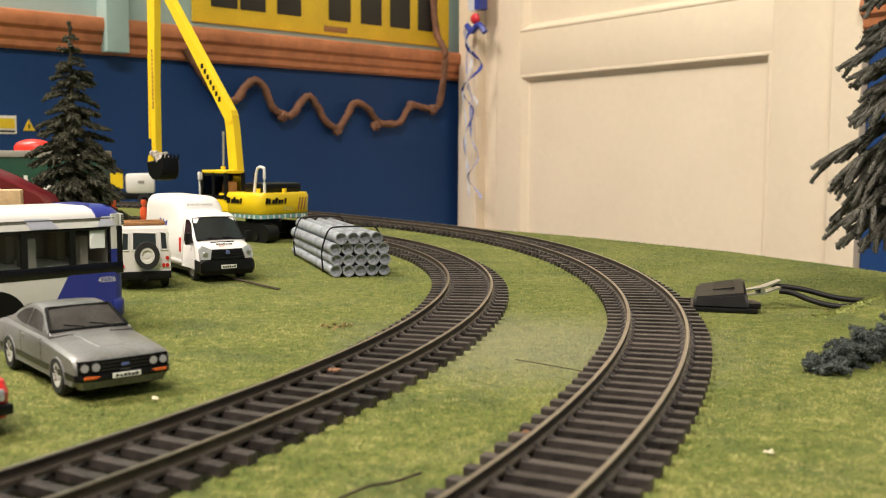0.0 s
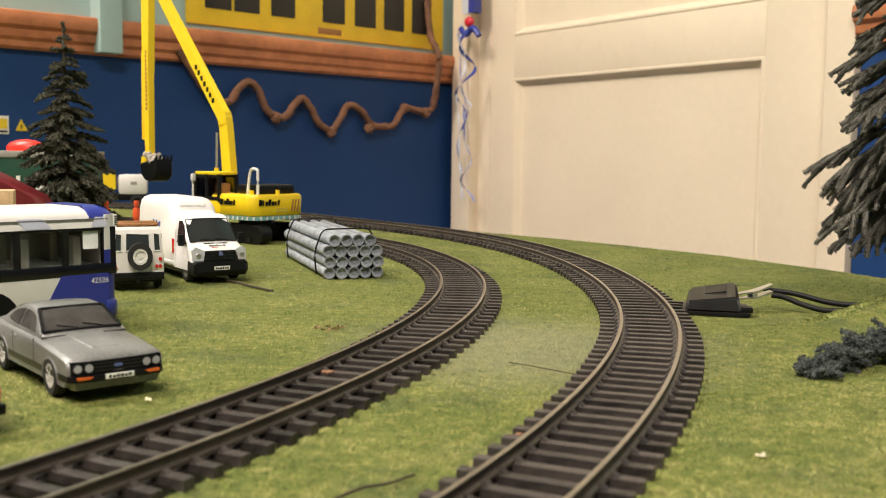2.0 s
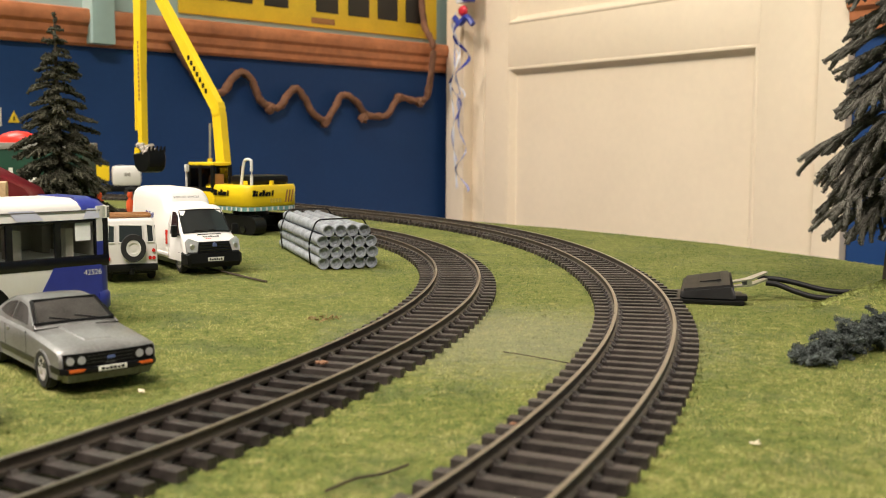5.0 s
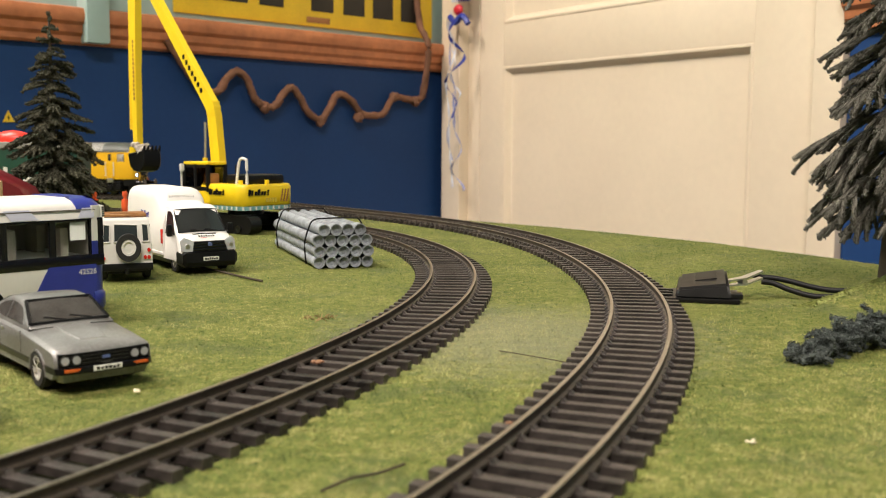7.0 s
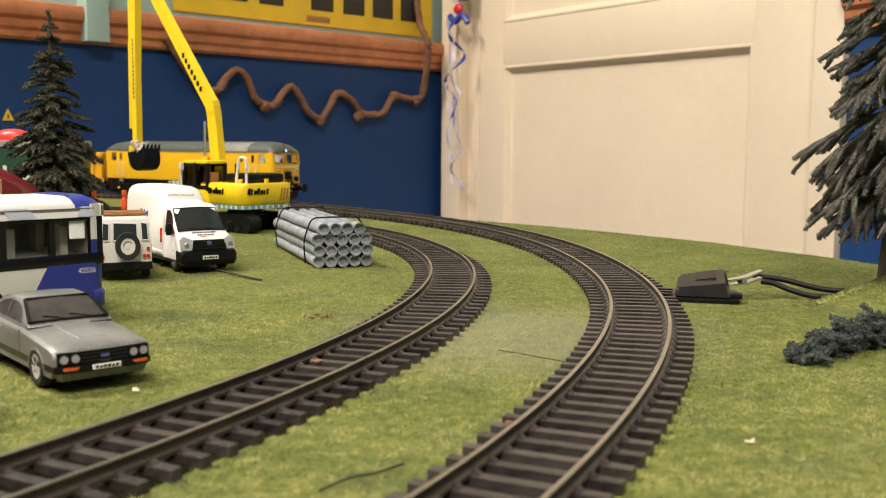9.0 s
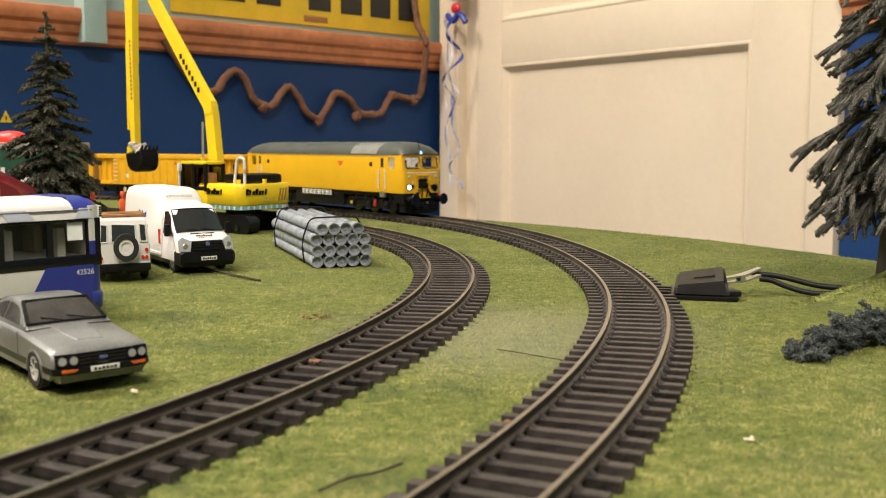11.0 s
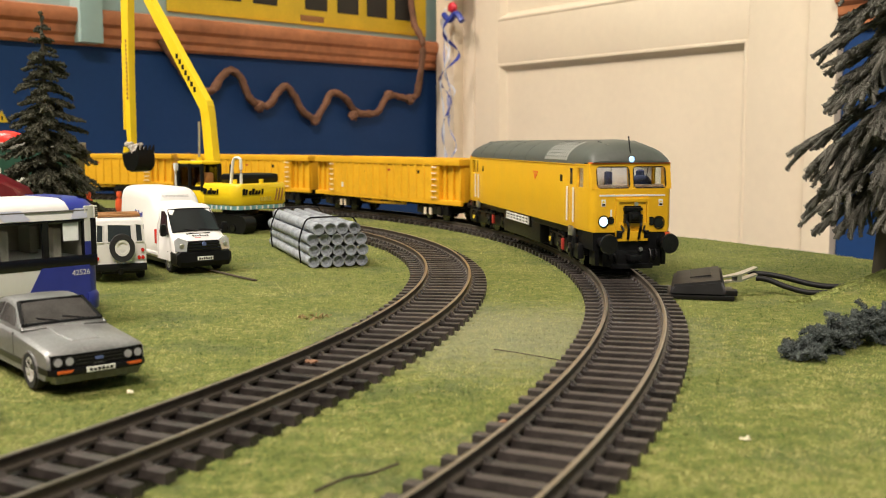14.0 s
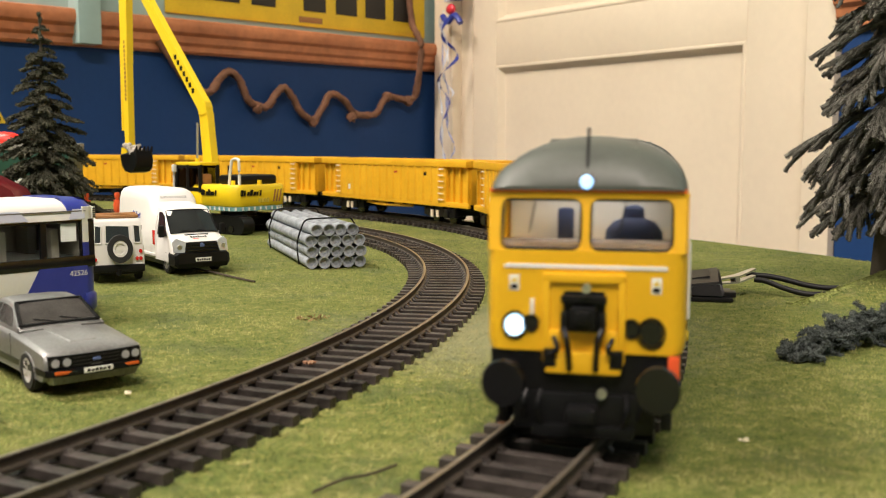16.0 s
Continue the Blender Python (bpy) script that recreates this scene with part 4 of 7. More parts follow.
    for sy in (-1, 1):
        part("coupling", box(B(), -2.5, 2.5, min(sy * 90, sy * 100), max(sy * 90, sy * 100), 5.5, 8.0, 0.5), M_BLACK, e)
    trim(e, 0.94, 1.02)
    bogies = [bogie(e, y, 21, (-11.5, 11.5), WHEEL_W, 5.6, False) for y in (61.5, -61.5)]
    return e, bogies


LOCO, LOCO_BOGIES = locomotive()
FIRST_WAGON, FIRST_BOGIES = wagon()
WAGONS = [(FIRST_WAGON, FIRST_BOGIES)]
for i in range(5):
    w = copy_thing(FIRST_WAGON, tf(0, 0, RAIL_TOP))
    WAGONS.append((w, sorted([c for c in w.children if c.name.split(".")[0] == "bogie"], key=lambda c: -c.location.y)))

# arc length of the locomotive's front face along the outer track, by time
RUN = [(0, 1690), (3.0, 1397), (6.0, 1099), (7.0, 1001), (7.5, 956), (8.0, 907), (8.5, 856), (9.0, 803), (10.2, 686), (11.5, 557), (12.0, 504), (12.5, 451), (13.0, 398), (13.5, 346),
       (14.0, 294), (14.5, 243), (15.0, 191), (15.5, 136), (16.0, 77.0)]


def run_at(t):
    ts, ss = [r[0] for r in RUN], [r[1] for r in RUN]
    sl = [(ss[min(i + 1, len(ss) - 1)] - ss[max(i - 1, 0)]) / (ts[min(i + 1, len(ts) - 1)] - ts[max(i - 1, 0)]) for i in range(len(ts))]
    i = min(max(int(np.searchsorted(ts, t)) - 1, 0), len(ts) - 2)
    h = ts[i + 1] - ts[i]
    u = (t - ts[i]) / h
    return ((2 * u ** 3 - 3 * u ** 2 + 1) * ss[i] + (u ** 3 - 2 * u ** 2 + u) * h * sl[i] + (-2 * u ** 3 + 3 * u ** 2) * ss[i + 1] + (u ** 3 - u ** 2) * h * sl[i + 1])


def vehicle_pose(s_front, s_rear):
    """Pose of a vehicle whose two pivots ride the outer track, and the swing of each bogie."""
    xa, ya, ta = on_line(OUTER, s_front)
    xb, yb, tb = on_line(OUTER, s_rear)
    rz = math.degrees(math.atan2(-(xa - xb), ya - yb))
    swing = [((math.degrees(th) + 180 - rz + 180) % 360) - 180 for th in (ta, tb)]
    return tf((xa + xb) / 2, (ya + yb) / 2, RAIL_TOP, rz), swing


# ---- road vehicles ----
def metallic(name, col, rough=0.32):
    return mat(name, col, rough, metal=0.55, var=0.10, scale=160, fine=2200, coat=0.3)


M_SILVER = mat("dulled_silver_car_paint", (0.125, 0.121, 0.114), 0.42, metal=0.4, var=0.3, scale=75, fine=1400, coat=0.1, tint=(0.215, 0.215, 0.21))
M_BADGE = mat("dull_blue_badge", (0.10, 0.14, 0.30), 0.3)
M_RIM = mat("bright_wheel_rim", (0.62, 0.61, 0.59), 0.3, metal=0.3, var=0.1)
M_SILVERD = metallic("dark_silver_sill", (0.035, 0.034, 0.030), 0.4)
M_BUSBLUE = mat("bus_blue", (0.028, 0.040, 0.26), 0.3, var=0.08)
M_LILAC = mat("bus_pale_blue", (0.55, 0.57, 0.69), 0.35, var=0.05)
M_TYRE = mat("tyre_rubber", (0.015, 0.015, 0.015), 0.75, var=0.3, bump=0.2)
M_AMBER = mat("amber_lens", (0.58, 0.115, 0.02), 0.25)
M_TAILRED = mat("red_lens", (0.55, 0.02, 0.015), 0.2)
M_LENS = mat("headlamp_glass", (0.55, 0.56, 0.56), 0.15, metal=0.4)
M_INTERIOR = mat("grey_interior", (0.12, 0.11, 0.10), 0.7)
M_CURTAIN = mat("beige_seat", (0.27, 0.245, 0.20), 0.8, var=0.15)
M_CARGLASS = mat("tinted_car_glazing", (0.050, 0.047, 0.044), 0.25, var=0.5, scale=180, spec=0.35)
M_PLATE = mat("white_plate", (0.72, 0.72, 0.66), 0.4)
M_GREYTXT = mat("grey_lettering", (0.20, 0.20, 0.20), 0.5)
M_BROWN = mat("brown_wood", (0.30, 0.14, 0.045), 0.6, var=0.3)


def wheel_set(parent, xs, ys, r, w, rim=M_STEEL):
    """Four wheels, each with tyre and rim."""
    bt = B()
    tube(bt, (-w / 2, 0, 0), (w / 2, 0, 0), r, r * 0.62, 24)
    bmesh.ops.bevel(bt, geom=[e for e in bt.edges if all(abs(math.hypot(v.co.y, v.co.z) - r) < 1e-4 for v in e.verts) and abs(e.verts[0].co.x - e.verts[1].co.x) < 1e-5], offset=r * 0.1, segments=2, affect="EDGES")
    tyre = mesh_of("tyre", bt, M_TYRE)
    br = B()
    cyl(br, (-w * 0.3, 0, 0), (w * 0.30, 0, 0), r * 0.63, seg=20)
    tube(br, (w * 0.28, 0, 0), (w * 0.46, 0, 0), r * 0.63, r * 0.5, 20)
    cyl(br, (w * 0.3, 0, 0), (w * 0.42, 0, 0), r * 0.2, r * 0.12, seg=10)
    for k in range(5):
        a = 2 * math.pi * k / 5
        cyl(br, (w * 0.36, 0, 0), (w * 0.36, r * 0.55 * math.cos(a), r * 0.55 * math.sin(a)), r * 0.09, seg=6)
    rimm = mesh_of("rim", br, rim)
    for y in ys:
        for sx in (-1, 1):
            m = tf(sx * xs, y, r) @ (Matrix.Identity(4) if sx > 0 else pose(0, 0, 0, 0, 0, 180))
            wob = new("wheel", tyre)
            wob.parent, wob.matrix_basis = parent, m
            share("rim", rimm, wob, Matrix.Identity(4))


def arched(outline_top, y_front, y_rear, zb, axles, r):
    """A side outline from the rear bottom to the front bottom with wheel arches cut in."""
    pts = []
    for ax in sorted(axles):
        for k in range(9):
            a = math.pi - math.pi * k / 8
            pts.append((ax + r * math.cos(a), zb + r * 0.95 * math.sin(a)))
    return [(y_rear, zb)] + pts + [(y_front, zb)] + outline_top


def skin(outline, prof):
    """Outline rings at widths given as (x, shrink) from one side to the other."""
    cy = sum(p[0] for p in outline) / len(outline)
    bm = B()
    rings = []
    for x, d in prof:
        rings.append([(x, cy + (y - cy) * (1 - d), z * (1 - d * 0.4) + d * 3) for y, z in outline])
    loft(bm, rings)
    return bm


def coupe():
    e = thing("car", -91.4, 227.4, 0.2, 221.0, "silver grey two-door coupe model car with black grille", "car")
    hw = 10.5
    top = [(28.0, 4.6), (28.6, 6.0), (28.3, 8.4), (27.0, 9.3), (22, 9.9), (15, 10.6), (8.0, 11.3), (0, 11.6), (-14, 11.9), (-22, 11.7), (-27.2, 11.2), (-28.4, 9.0), (-28.0, 4.4)]
    o = arched(top, 26.5, -26.5, 3.0, (-16.6, 17.0), 5.0)

    def crowned(x):
        """The side outline at a distance x from the middle: crowned bonnet, rounded wings, bowed nose and tail."""
        u = abs(x) / hw
        edge = max(0.0, (u - 0.86) / 0.14)
        ring = []
        for y, z in o:
            k = max(0.0, (z - 6.0) / 6.0)
            ring.append((x, y * (1 - (0.035 * u * u + 0.012 * edge ** 2) * (abs(y) / 28) ** 3), z - k * (0.5 * u * u + 0.75 * edge ** 2)))
        return ring
    xs = [-10.5, -10.44, -10.2, -9.7, -9.0, -6.5, -3.4, 0, 3.4, 6.5, 9.0, 9.7, 10.2, 10.44, 10.5]
    part("body", loft(B(), [crowned(x) for x in xs]), M_SILVER, e, "silver grey body shell with dulled bonnet", smooth=50)
    # power bulge in the bonnet, two shallow steps
    bm = B()
    loft(bm, [[(-4.4, 9, 11.0), (4.4, 9, 11.0), (3.2, 22, 9.75), (-3.2, 22, 9.75)], [(-4.0, 9.4, 11.42), (4.0, 9.4, 11.42), (2.7, 21.4, 10.12), (-2.7, 21.4, 10.12)]])
    part("bonnet_bulge", bm, M_SILVER, e, smooth=20)

    # fastback cabin: roof height and half-widths along the length
    ST = [(9.4, 11.2), (7.8, 12.2), (5.4, 13.7), (3.0, 15.2), (1.6, 15.95), (0.2, 16.4), (-2.5, 16.75), (-6, 16.85), (-9.5, 16.5), (-13, 15.5), (-16.5, 14.2), (-20, 12.8), (-23.2, 11.6)]

    def section(y):
        zr = float(np.interp(y, [p[0] for p in ST][::-1], [p[1] for p in ST][::-1]))
        wb = 9.75 - 0.0011 * (y + 4) ** 2 - (0.5 if y < -18 else 0)
        return zr, wb, wb - max(0.0, zr - 11.4) * 0.40

    def cabin_ring(y):
        zr, wb, wr = section(y)
        half = [(wb, 10.6), (wb, min(11.6, zr)), (wr + 0.12, max(zr - 0.95, min(11.8, zr))), (wr - 0.25, zr - 0.38), (wr - 0.9, zr - 0.08), (wr * 0.5, zr + 0.12), (0.0, zr + 0.2)]
        return [(x, y, z) for x, z in half] + [(-x, y, z) for x, z in half[-2::-1]]
    part("cabin", loft(B(), [cabin_ring(p[0]) for p in ST]), M_SILVER, e, "silver fastback roof and pillars", smooth=40)

    def screen(ys, side, lift_by):
        R = []
        for y in ys:
            zr, wb, wr = section(y)
            R.append([(side * (wr - 0.75) * q, y, zr + 0.2 - 0.28 * q * q + lift_by) for q in (-1, -0.5, 0, 0.5, 1)])
        bm = B()
        loft(bm, R, caps=False, closed=False)
        loft(bm, [[(x, y, z - 0.3) for x, y, z in r] for r in R], caps=False, closed=False)
        return bm
    w = part("windscreen", screen((8.0, 6.6, 5.2, 3.8, 2.2, 1.2), 1, 0.12), M_CARGLASS, e, "grey tinted raked windscreen", smooth=60)
    zr, wb, wr = section(8.2)
    za, wb2, wt = section(1.0)
    q = [(-wr + 0.6, 8.2, zr + 0.1), (wr - 0.6, 8.2, zr + 0.1), (wt - 0.6, 1.0, za + 0.1), (-wt + 0.6, 1.0, za + 0.1)]
    bm = B()
    for i in range(4):
        cyl(bm, q[i], q[(i + 1) % 4], 0.45, seg=6)
    part("screen_seal", bm, M_BLACK, e, "black windscreen seal")
    part("rear_screen", screen((-10.8, -13, -15, -17.5, -20.5), 1, 0.1), M_DARKGLASS, e, "dark sloping rear screen", smooth=60)
    for sx in (-1, 1):
        def pane(ys, lo, hi, grow=0.10):
            R = []
            for k, y in enumerate(ys):
                zr, wb, wr = section(y)
                p0, p1 = (wb, 11.75), (wr + 0.12, zr - 0.95)
                R.append([(sx * (p0[0] + (p1[0] - p0[0]) * v + grow), y, p0[1] + (p1[1] - p0[1]) * v) for v in (lo[k], hi[k])])
            bm = B()
            loft(bm, [[r[0], r[1], (r[1][0] - sx * 0.3, r[1][1], r[1][2]), (r[0][0] - sx * 0.3, r[0][1], r[0][2])] for r in R])
            return bm
        part("side_window", pane((5.2, 3.6, 1.6, 0, -2.5, -5.2), (0.05, 0.06, 0.08, 0.08, 0.08, 0.08), (0.2, 0.75, 0.95, 0.96, 0.96, 0.96)), M_CARGLASS, e, smooth=0)
        part("quarter_window", pane((-6.0, -8, -10.5, -12.5, -14, -14.8), (0.08, 0.10, 0.14, 0.22, 0.34, 0.5), (0.96, 0.96, 0.95, 0.9, 0.8, 0.6)), M_CARGLASS, e, "rounded quarter window", smooth=0)
        part("side_stripe", box(B(), sx * 10.5 - 0.12, sx * 10.5 + 0.12, -24, 25, 4.2, 5.6, 0.1), M_SILVERD, e, "dark lower side stripe")
        part("door_handle", box(B(), sx * 10.45 - 0.25, sx * 10.45 + 0.25, -6.8, -5.0, 9.3, 10.0, 0.15), M_STEEL, e, "chrome door handle")
        for yy in (6.4, -8.2):
            part("door_seam", box(B(), sx * 10.45 - 0.1, sx * 10.45 + 0.1, yy - 0.09, yy + 0.09, 4.2, 10.6), M_SILVERD, e, smooth=0)
        for ax in (-16.6, 17.0):
            bm = B()
            wire(bm, [(sx * 10.45, ax + 5.0 * math.cos(a), 3.0 + 4.8 * math.sin(a)) for a in [math.pi * k / 8 for k in range(9)]], 0.32, 6)
            part("arch_lip", bm, M_SILVER, e)
        for k, xx in enumerate((6.3, 8.6)):
            h = part("headlamp", cyl(B(), (sx * xx, 27.2, 7.1), (sx * xx, 28.75 - 0.25 * k, 7.1), 0.95, 0.85, seg=16), M_LENS, e, "round glass headlamp")
            part("lamp_rim", tube(B(), (sx * xx, 27.5, 7.1), (sx * xx, 28.65 - 0.25 * k, 7.1), 1.12, 0.92, 16), M_SILVERD, h)
        part("indicator", box(B(), sx * 7.3 - 1.7, sx * 7.3 + 1.7, 28.4, 29.4, 4.75, 5.45, 0.2), M_AMBER, e, "amber indicator lens")
    bm = B()
    loft(bm, [[(x, y, z) for x, y in ((-9.9, 26.8), (-9.8, 27.9), (-5, 28.55), (5, 28.55), (9.8, 27.9), (9.9, 26.8))] for z in (5.5, 8.5)])
    part("grille", bm, M_BLACK, e, "black front grille")
    for k in range(3):
        part("grille_bar", box(B(), -5.0, 5.0, 28.3, 28.68, 6.2 + 0.75 * k, 6.45 + 0.75 * k), M_SILVERD, e, smooth=0)
    part("badge", box(B(), -0.9, 0.9, 28.5, 28.8, 6.8, 7.5, 0.2), M_BADGE, e, "small dull blue oval badge")
    bm = B()
    plan = ((-10.7, 23), (-10.5, 27.4), (-9.4, 28.6), (-6, 29.3), (6, 29.3), (9.4, 28.6), (10.5, 27.4), (10.7, 23), (10, 23), (-10, 23))
    loft(bm, [[(x, y, 4.25) for x, y in plan], [(x, y + 0.15, 4.9) for x, y in plan], [(x, y, 5.6) for x, y in plan]])
    part("bumper", bm, M_BLACK, e, "black wrap-round front bumper")
    bm = B()
    loft(bm, [[(-9.0, 25, 2.2), (9.0, 25, 2.2), (8.8, 27.6, 2.4), (-8.8, 27.6, 2.4)], [(-9.9, 25, 4.3), (9.9, 25, 4.3), (9.3, 28.5, 4.3), (-9.3, 28.5, 4.3)]])
    part("valance", bm, M_SILVER, e, "silver front valance")
    pl = part("number_plate", box(B(), -3.1, 3.1, 29.2, 29.6, 4.5, 5.6, 0.1), M_PLATE, e, "white front plate")
    bar_text(pl, -2.6, 2.6, 29.62, 4.75, 5.35, 6, M_SILVERD)
    part("rear_bumper", box(B(), -10.2, 10.2, -29.2, -26.5, 4.2, 5.8, 0.4), M_BLACK, e)
    part("underside", box(B(), -8.6, 8.6, -25, 25, 1.8, 3.4), M_BLACK, e)
    for x0 in (-5.0, 0.8):
        part("wiper", cyl(B(), (x0, 8.0, 12.4), (x0 + 4.6, 6.9, 13.2), 0.15, seg=6), M_BLACK, w)
    for o2 in e.children_recursive:
        o2.data.transform(Matrix.Translation((0, 0, 0.0003)))
    wheel_set(e, 9.3, (-16.6, 17.0), 4.4, 2.8, M_RIM)


def red_car():
    """Only the tail of a red car reaches into view beside the coupe."""
    e = thing("car", -112.0, 188.5, 0.2, 228.0, "bright red model car parked beside the silver coupe", "car")
    top = [(27, 4.5), (27.6, 8), (26, 10), (12, 11.2), (-24, 11.5), (-27.5, 10), (-27.5, 4.4)]
    bm = skin(arched(top, 26.5, -26.5, 3.0, (-16, 16), 4.4), [(-10.4, 0.03), (-9.6, 0.0), (9.6, 0.0), (10.4, 0.03)])
    part("body", bm, M_RED, e, "red body shell", smooth=28)
    bm = B()
    loft(bm, [[(x, y, 11.2) for x, y in ((-9, 10), (9, 10), (9, -20), (-9, -20))], [(x, y, 16.5) for x, y in ((-7, 1), (7, 1), (7, -13), (-7, -13))]])
    part("cabin", bm, M_RED, e)
    part("bumper", box(B(), -10.5, 10.5, 26, 28.8, 4.0, 6.0, 0.4), M_BLACK, e)
    for sx in (-1, 1):
        part("headlamp", box(B(), sx * 7.2 - 2, sx * 7.2 + 2, 27, 28.2, 6.6, 8.8, 0.3), M_LENS, e)
    part("windscreen", slab(B(), [(-8.3, 9.4, 11.6), (8.3, 9.4, 11.6), (6.6, 1.6, 16.2), (-6.6, 1.6, 16.2)], 0.35), M_DARKGLASS, e)
    wheel_set(e, 8.8, (-16, 16), 3.8, 2.8)


def bus():
    # rear corner on the grass at the far end; the side runs towards the camera
    e = thing("bus", -104.5, 300.5, 0.2, 137.0, "white and blue single-deck model bus with dark windows", "bus")
    # local: the seen side is x = 0, its rear end y = 0, the front at y = 146
    W, L, zb, zt = 32.0, 146.0, 2.4, 32.9
    rc = 4.5

    def plan(inset, z):
        pts = []
        for cx, cy, a0 in ((W - rc, rc, -90), (W - rc, L - rc, 0), (rc, L - rc, 90), (rc, rc, 180)):
            for k in range(5):
                a = radians(a0 + 22.5 * k)
                r = rc - inset * 0.5
                pts.append((cx + r * math.cos(a) - (inset * 0.5 if math.cos(a) > 0.3 else -inset * 0.5 if math.cos(a) < -0.3 else 0), cy + r * math.sin(a), z))
        return pts
    part("lower_body", loft(B(), [plan(0.6, zb), plan(0, zb + 1.5), plan(0, 17.2)]), M_WHITE, e, "white lower body side", smooth=40)
    # window band of posts with open bays
    bays = [(5.0, 15.0), (16.6, 28.5), (30.2, 42.0), (43.6, 56), (57.6, 70), (71.6, 84), (85.6, 98), (99.6, 112), (113.6, 126), (127.6, 139)]
    zw0, zw1 = 17.2, 27.8
    edges = [0.9] + [v for b in bays for v in b] + [L - 0.9]
    for k in range(0, len(edges), 2):
        part("window_post", box(B(), 0.35, 1.5, edges[k], edges[k + 1], zw0, zw1), M_BLACKG, e)
    part("window_sill_band", box(B(), -0.12, 1.4, 1.0, L - 3, zw0 - 2.6, zw0 + 0.6, 0.1), M_BLACKG, e, "gloss black band below the windows")
    part("window_head_band", box(B(), 0.25, 1.4, 1.0, L - 3, zw1 - 0.5, zw1 + 0.3, 0.1), M_BLACKG, e)
    for a, b in bays:
        p = part("window", box(B(), 0.6, 0.85, a, b, zw0, zw1), M_GLASS, e, "clear bus window")
        p.visible_shadow = False
    part("far_side", box(B(), W - 1.5, W - 0.3, 1, L - 1, zw0, zw1), M_CURTAIN, e, "pale inside of the far wall")
    for y in (9, 24, 39, 54, 69, 84, 99):
        for x in (5, 20):
            bm = B()
            box(bm, x, x + 8, y, y + 2.6, 10, 25.4, 0.8)
            box(bm, x, x + 8, y, y + 7, 10, 16.5, 0.6)
            part("seat", bm, M_CURTAIN, e, "beige moulded seat")
    part("rear_bulkhead", box(B(), 1.7, W - 2, 3.6, 4.2, 10, 28), M_CURTAIN, e, "pale inside of the rear wall")
    part("floor_panel", box(B(), 1.6, W - 1.6, 2, L - 2, 9, 10), M_INTERIOR, e)
    part("notice", box(B(), 1.0, 1.2, 6.0, 10.5, 22.0, 27.0), M_PLATE, e, "white notice in the rear window")
    # rear corner column, white above blue
    bm = B()

    def corner(z):
        out, inn = [], []
        for k in range(6):
            a = radians(180 + 18 * k)
            out.append((rc + (rc + 0.12) * math.cos(a), rc + (rc + 0.12) * math.sin(a), z))
            inn.append((rc + (rc - 1.2) * math.cos(a), rc + (rc - 1.2) * math.sin(a), z))
        return out + [(W - 1, -0.1, z), (W - 1, 1.2, z)] + inn[::-1]
    part("rear_corner", loft(B(), [corner(21.6), corner(31.6)]), M_WHITE, e, "white rear corner", smooth=40)
    part("rear_corner_blue", loft(B(), [corner(3.0), corner(21.6)]), M_BUSBLUE, e, "blue rear corner panel", smooth=40)
    g = part("vent", box(B(), 0.2, 2.6, -0.1, 1.4, 28.0, 31.4, 0.1), M_PLATE, e, "grey vent", at=tf(1.0, 1.0, 0, -45))
    for k in range(5):
        part("vent_slat", box(B(), 0.3, 2.5, -0.3, 0, 28.3 + 0.6 * k, 28.6 + 0.6 * k), M_BLACK, g)
    # blue swoosh on the side behind the axle
    bm = B()
    loft(bm, [[(-0.15, 3.5, 3.4), (-0.15, 24.0, 3.4), (-0.15, 17.5, 15.0), (-0.15, 3.5, 15.0)], [(0.3, 3.5, 3.4), (0.3, 24.0, 3.4), (0.3, 17.5, 15.0), (0.3, 3.5, 15.0)]])
    part("side_panel_blue", bm, M_BUSBLUE, e, "blue slanted side panel", smooth=0)
    # bumper swelling
    bm = B()
    rings = []
    for zz, gr in ((1.9, 0.1), (2.6, 0.75), (6.4, 0.75), (7.4, 0.05)):
        ring = []
        for cx, a0 in ((rc, 180), (W - rc, 270)):
            for k in range(7):
                a = radians(a0 + 15 * k)
                ring.append((cx + (rc + gr) * math.cos(a), rc + (rc + gr) * math.sin(a), zz))
        rings.append(ring)
    part("rear_bumper", loft(bm, rings), M_BUSBLUE, e, "blue rounded rear bumper", smooth=50)
    # roof: pale, with blue rear cap and lilac bands
    r0, r1, r2 = plan(0, 28.0), plan(0.6, 31.2), plan(3.2, zt)
    part("roof", loft(B(), [r0, r1, r2, plan(7.0, zt + 0.9)]), M_WHITE, e, "white roof with pale bands", smooth=50)
    part("gutter_line", box(B(), -0.06, 0.5, 3.5, L - 3, 30.3, 30.6), M_INTERIOR, e)
    part("roof_band", slab(B(), [(-0.2, 20.0, 28.2), (-0.2, 27.5, 28.2), (0.2, 29.5, 31.0), (0.2, 22.5, 31.0)], -0.1), M_LILAC, e, "pale lilac band")
    part("roof_band", slab(B(), [(-0.2, 3.8, 28.2), (-0.2, 8.6, 28.2), (0.2, 7.2, 31.0), (0.2, 3.8, 31.0)], -0.1), M_LILAC, e)
    bm = B()
    loft(bm, [[(x + (0.15 if x < W / 2 else -0.15) * -1, min(y, 9) - 0.15, z + 0.1) for x, y, z in rr] for rr in (plan(0.4, 30.6), plan(0.8, 31.6), plan(3.2, zt + 0.25), plan(7.0, zt + 1.1))])
    part("roof_cap", bm, M_BUSBLUE, e, "blue rear roof cap", smooth=50)
    for sgn, yy in ((1, 38.0), (1, 118.0)):
        bm = B()
        pts = [(-0.1, yy + 8.6 * math.cos(a), 4.5 + 8.0 * math.sin(a)) for a in [math.pi * k / 12 for k in range(13)]]
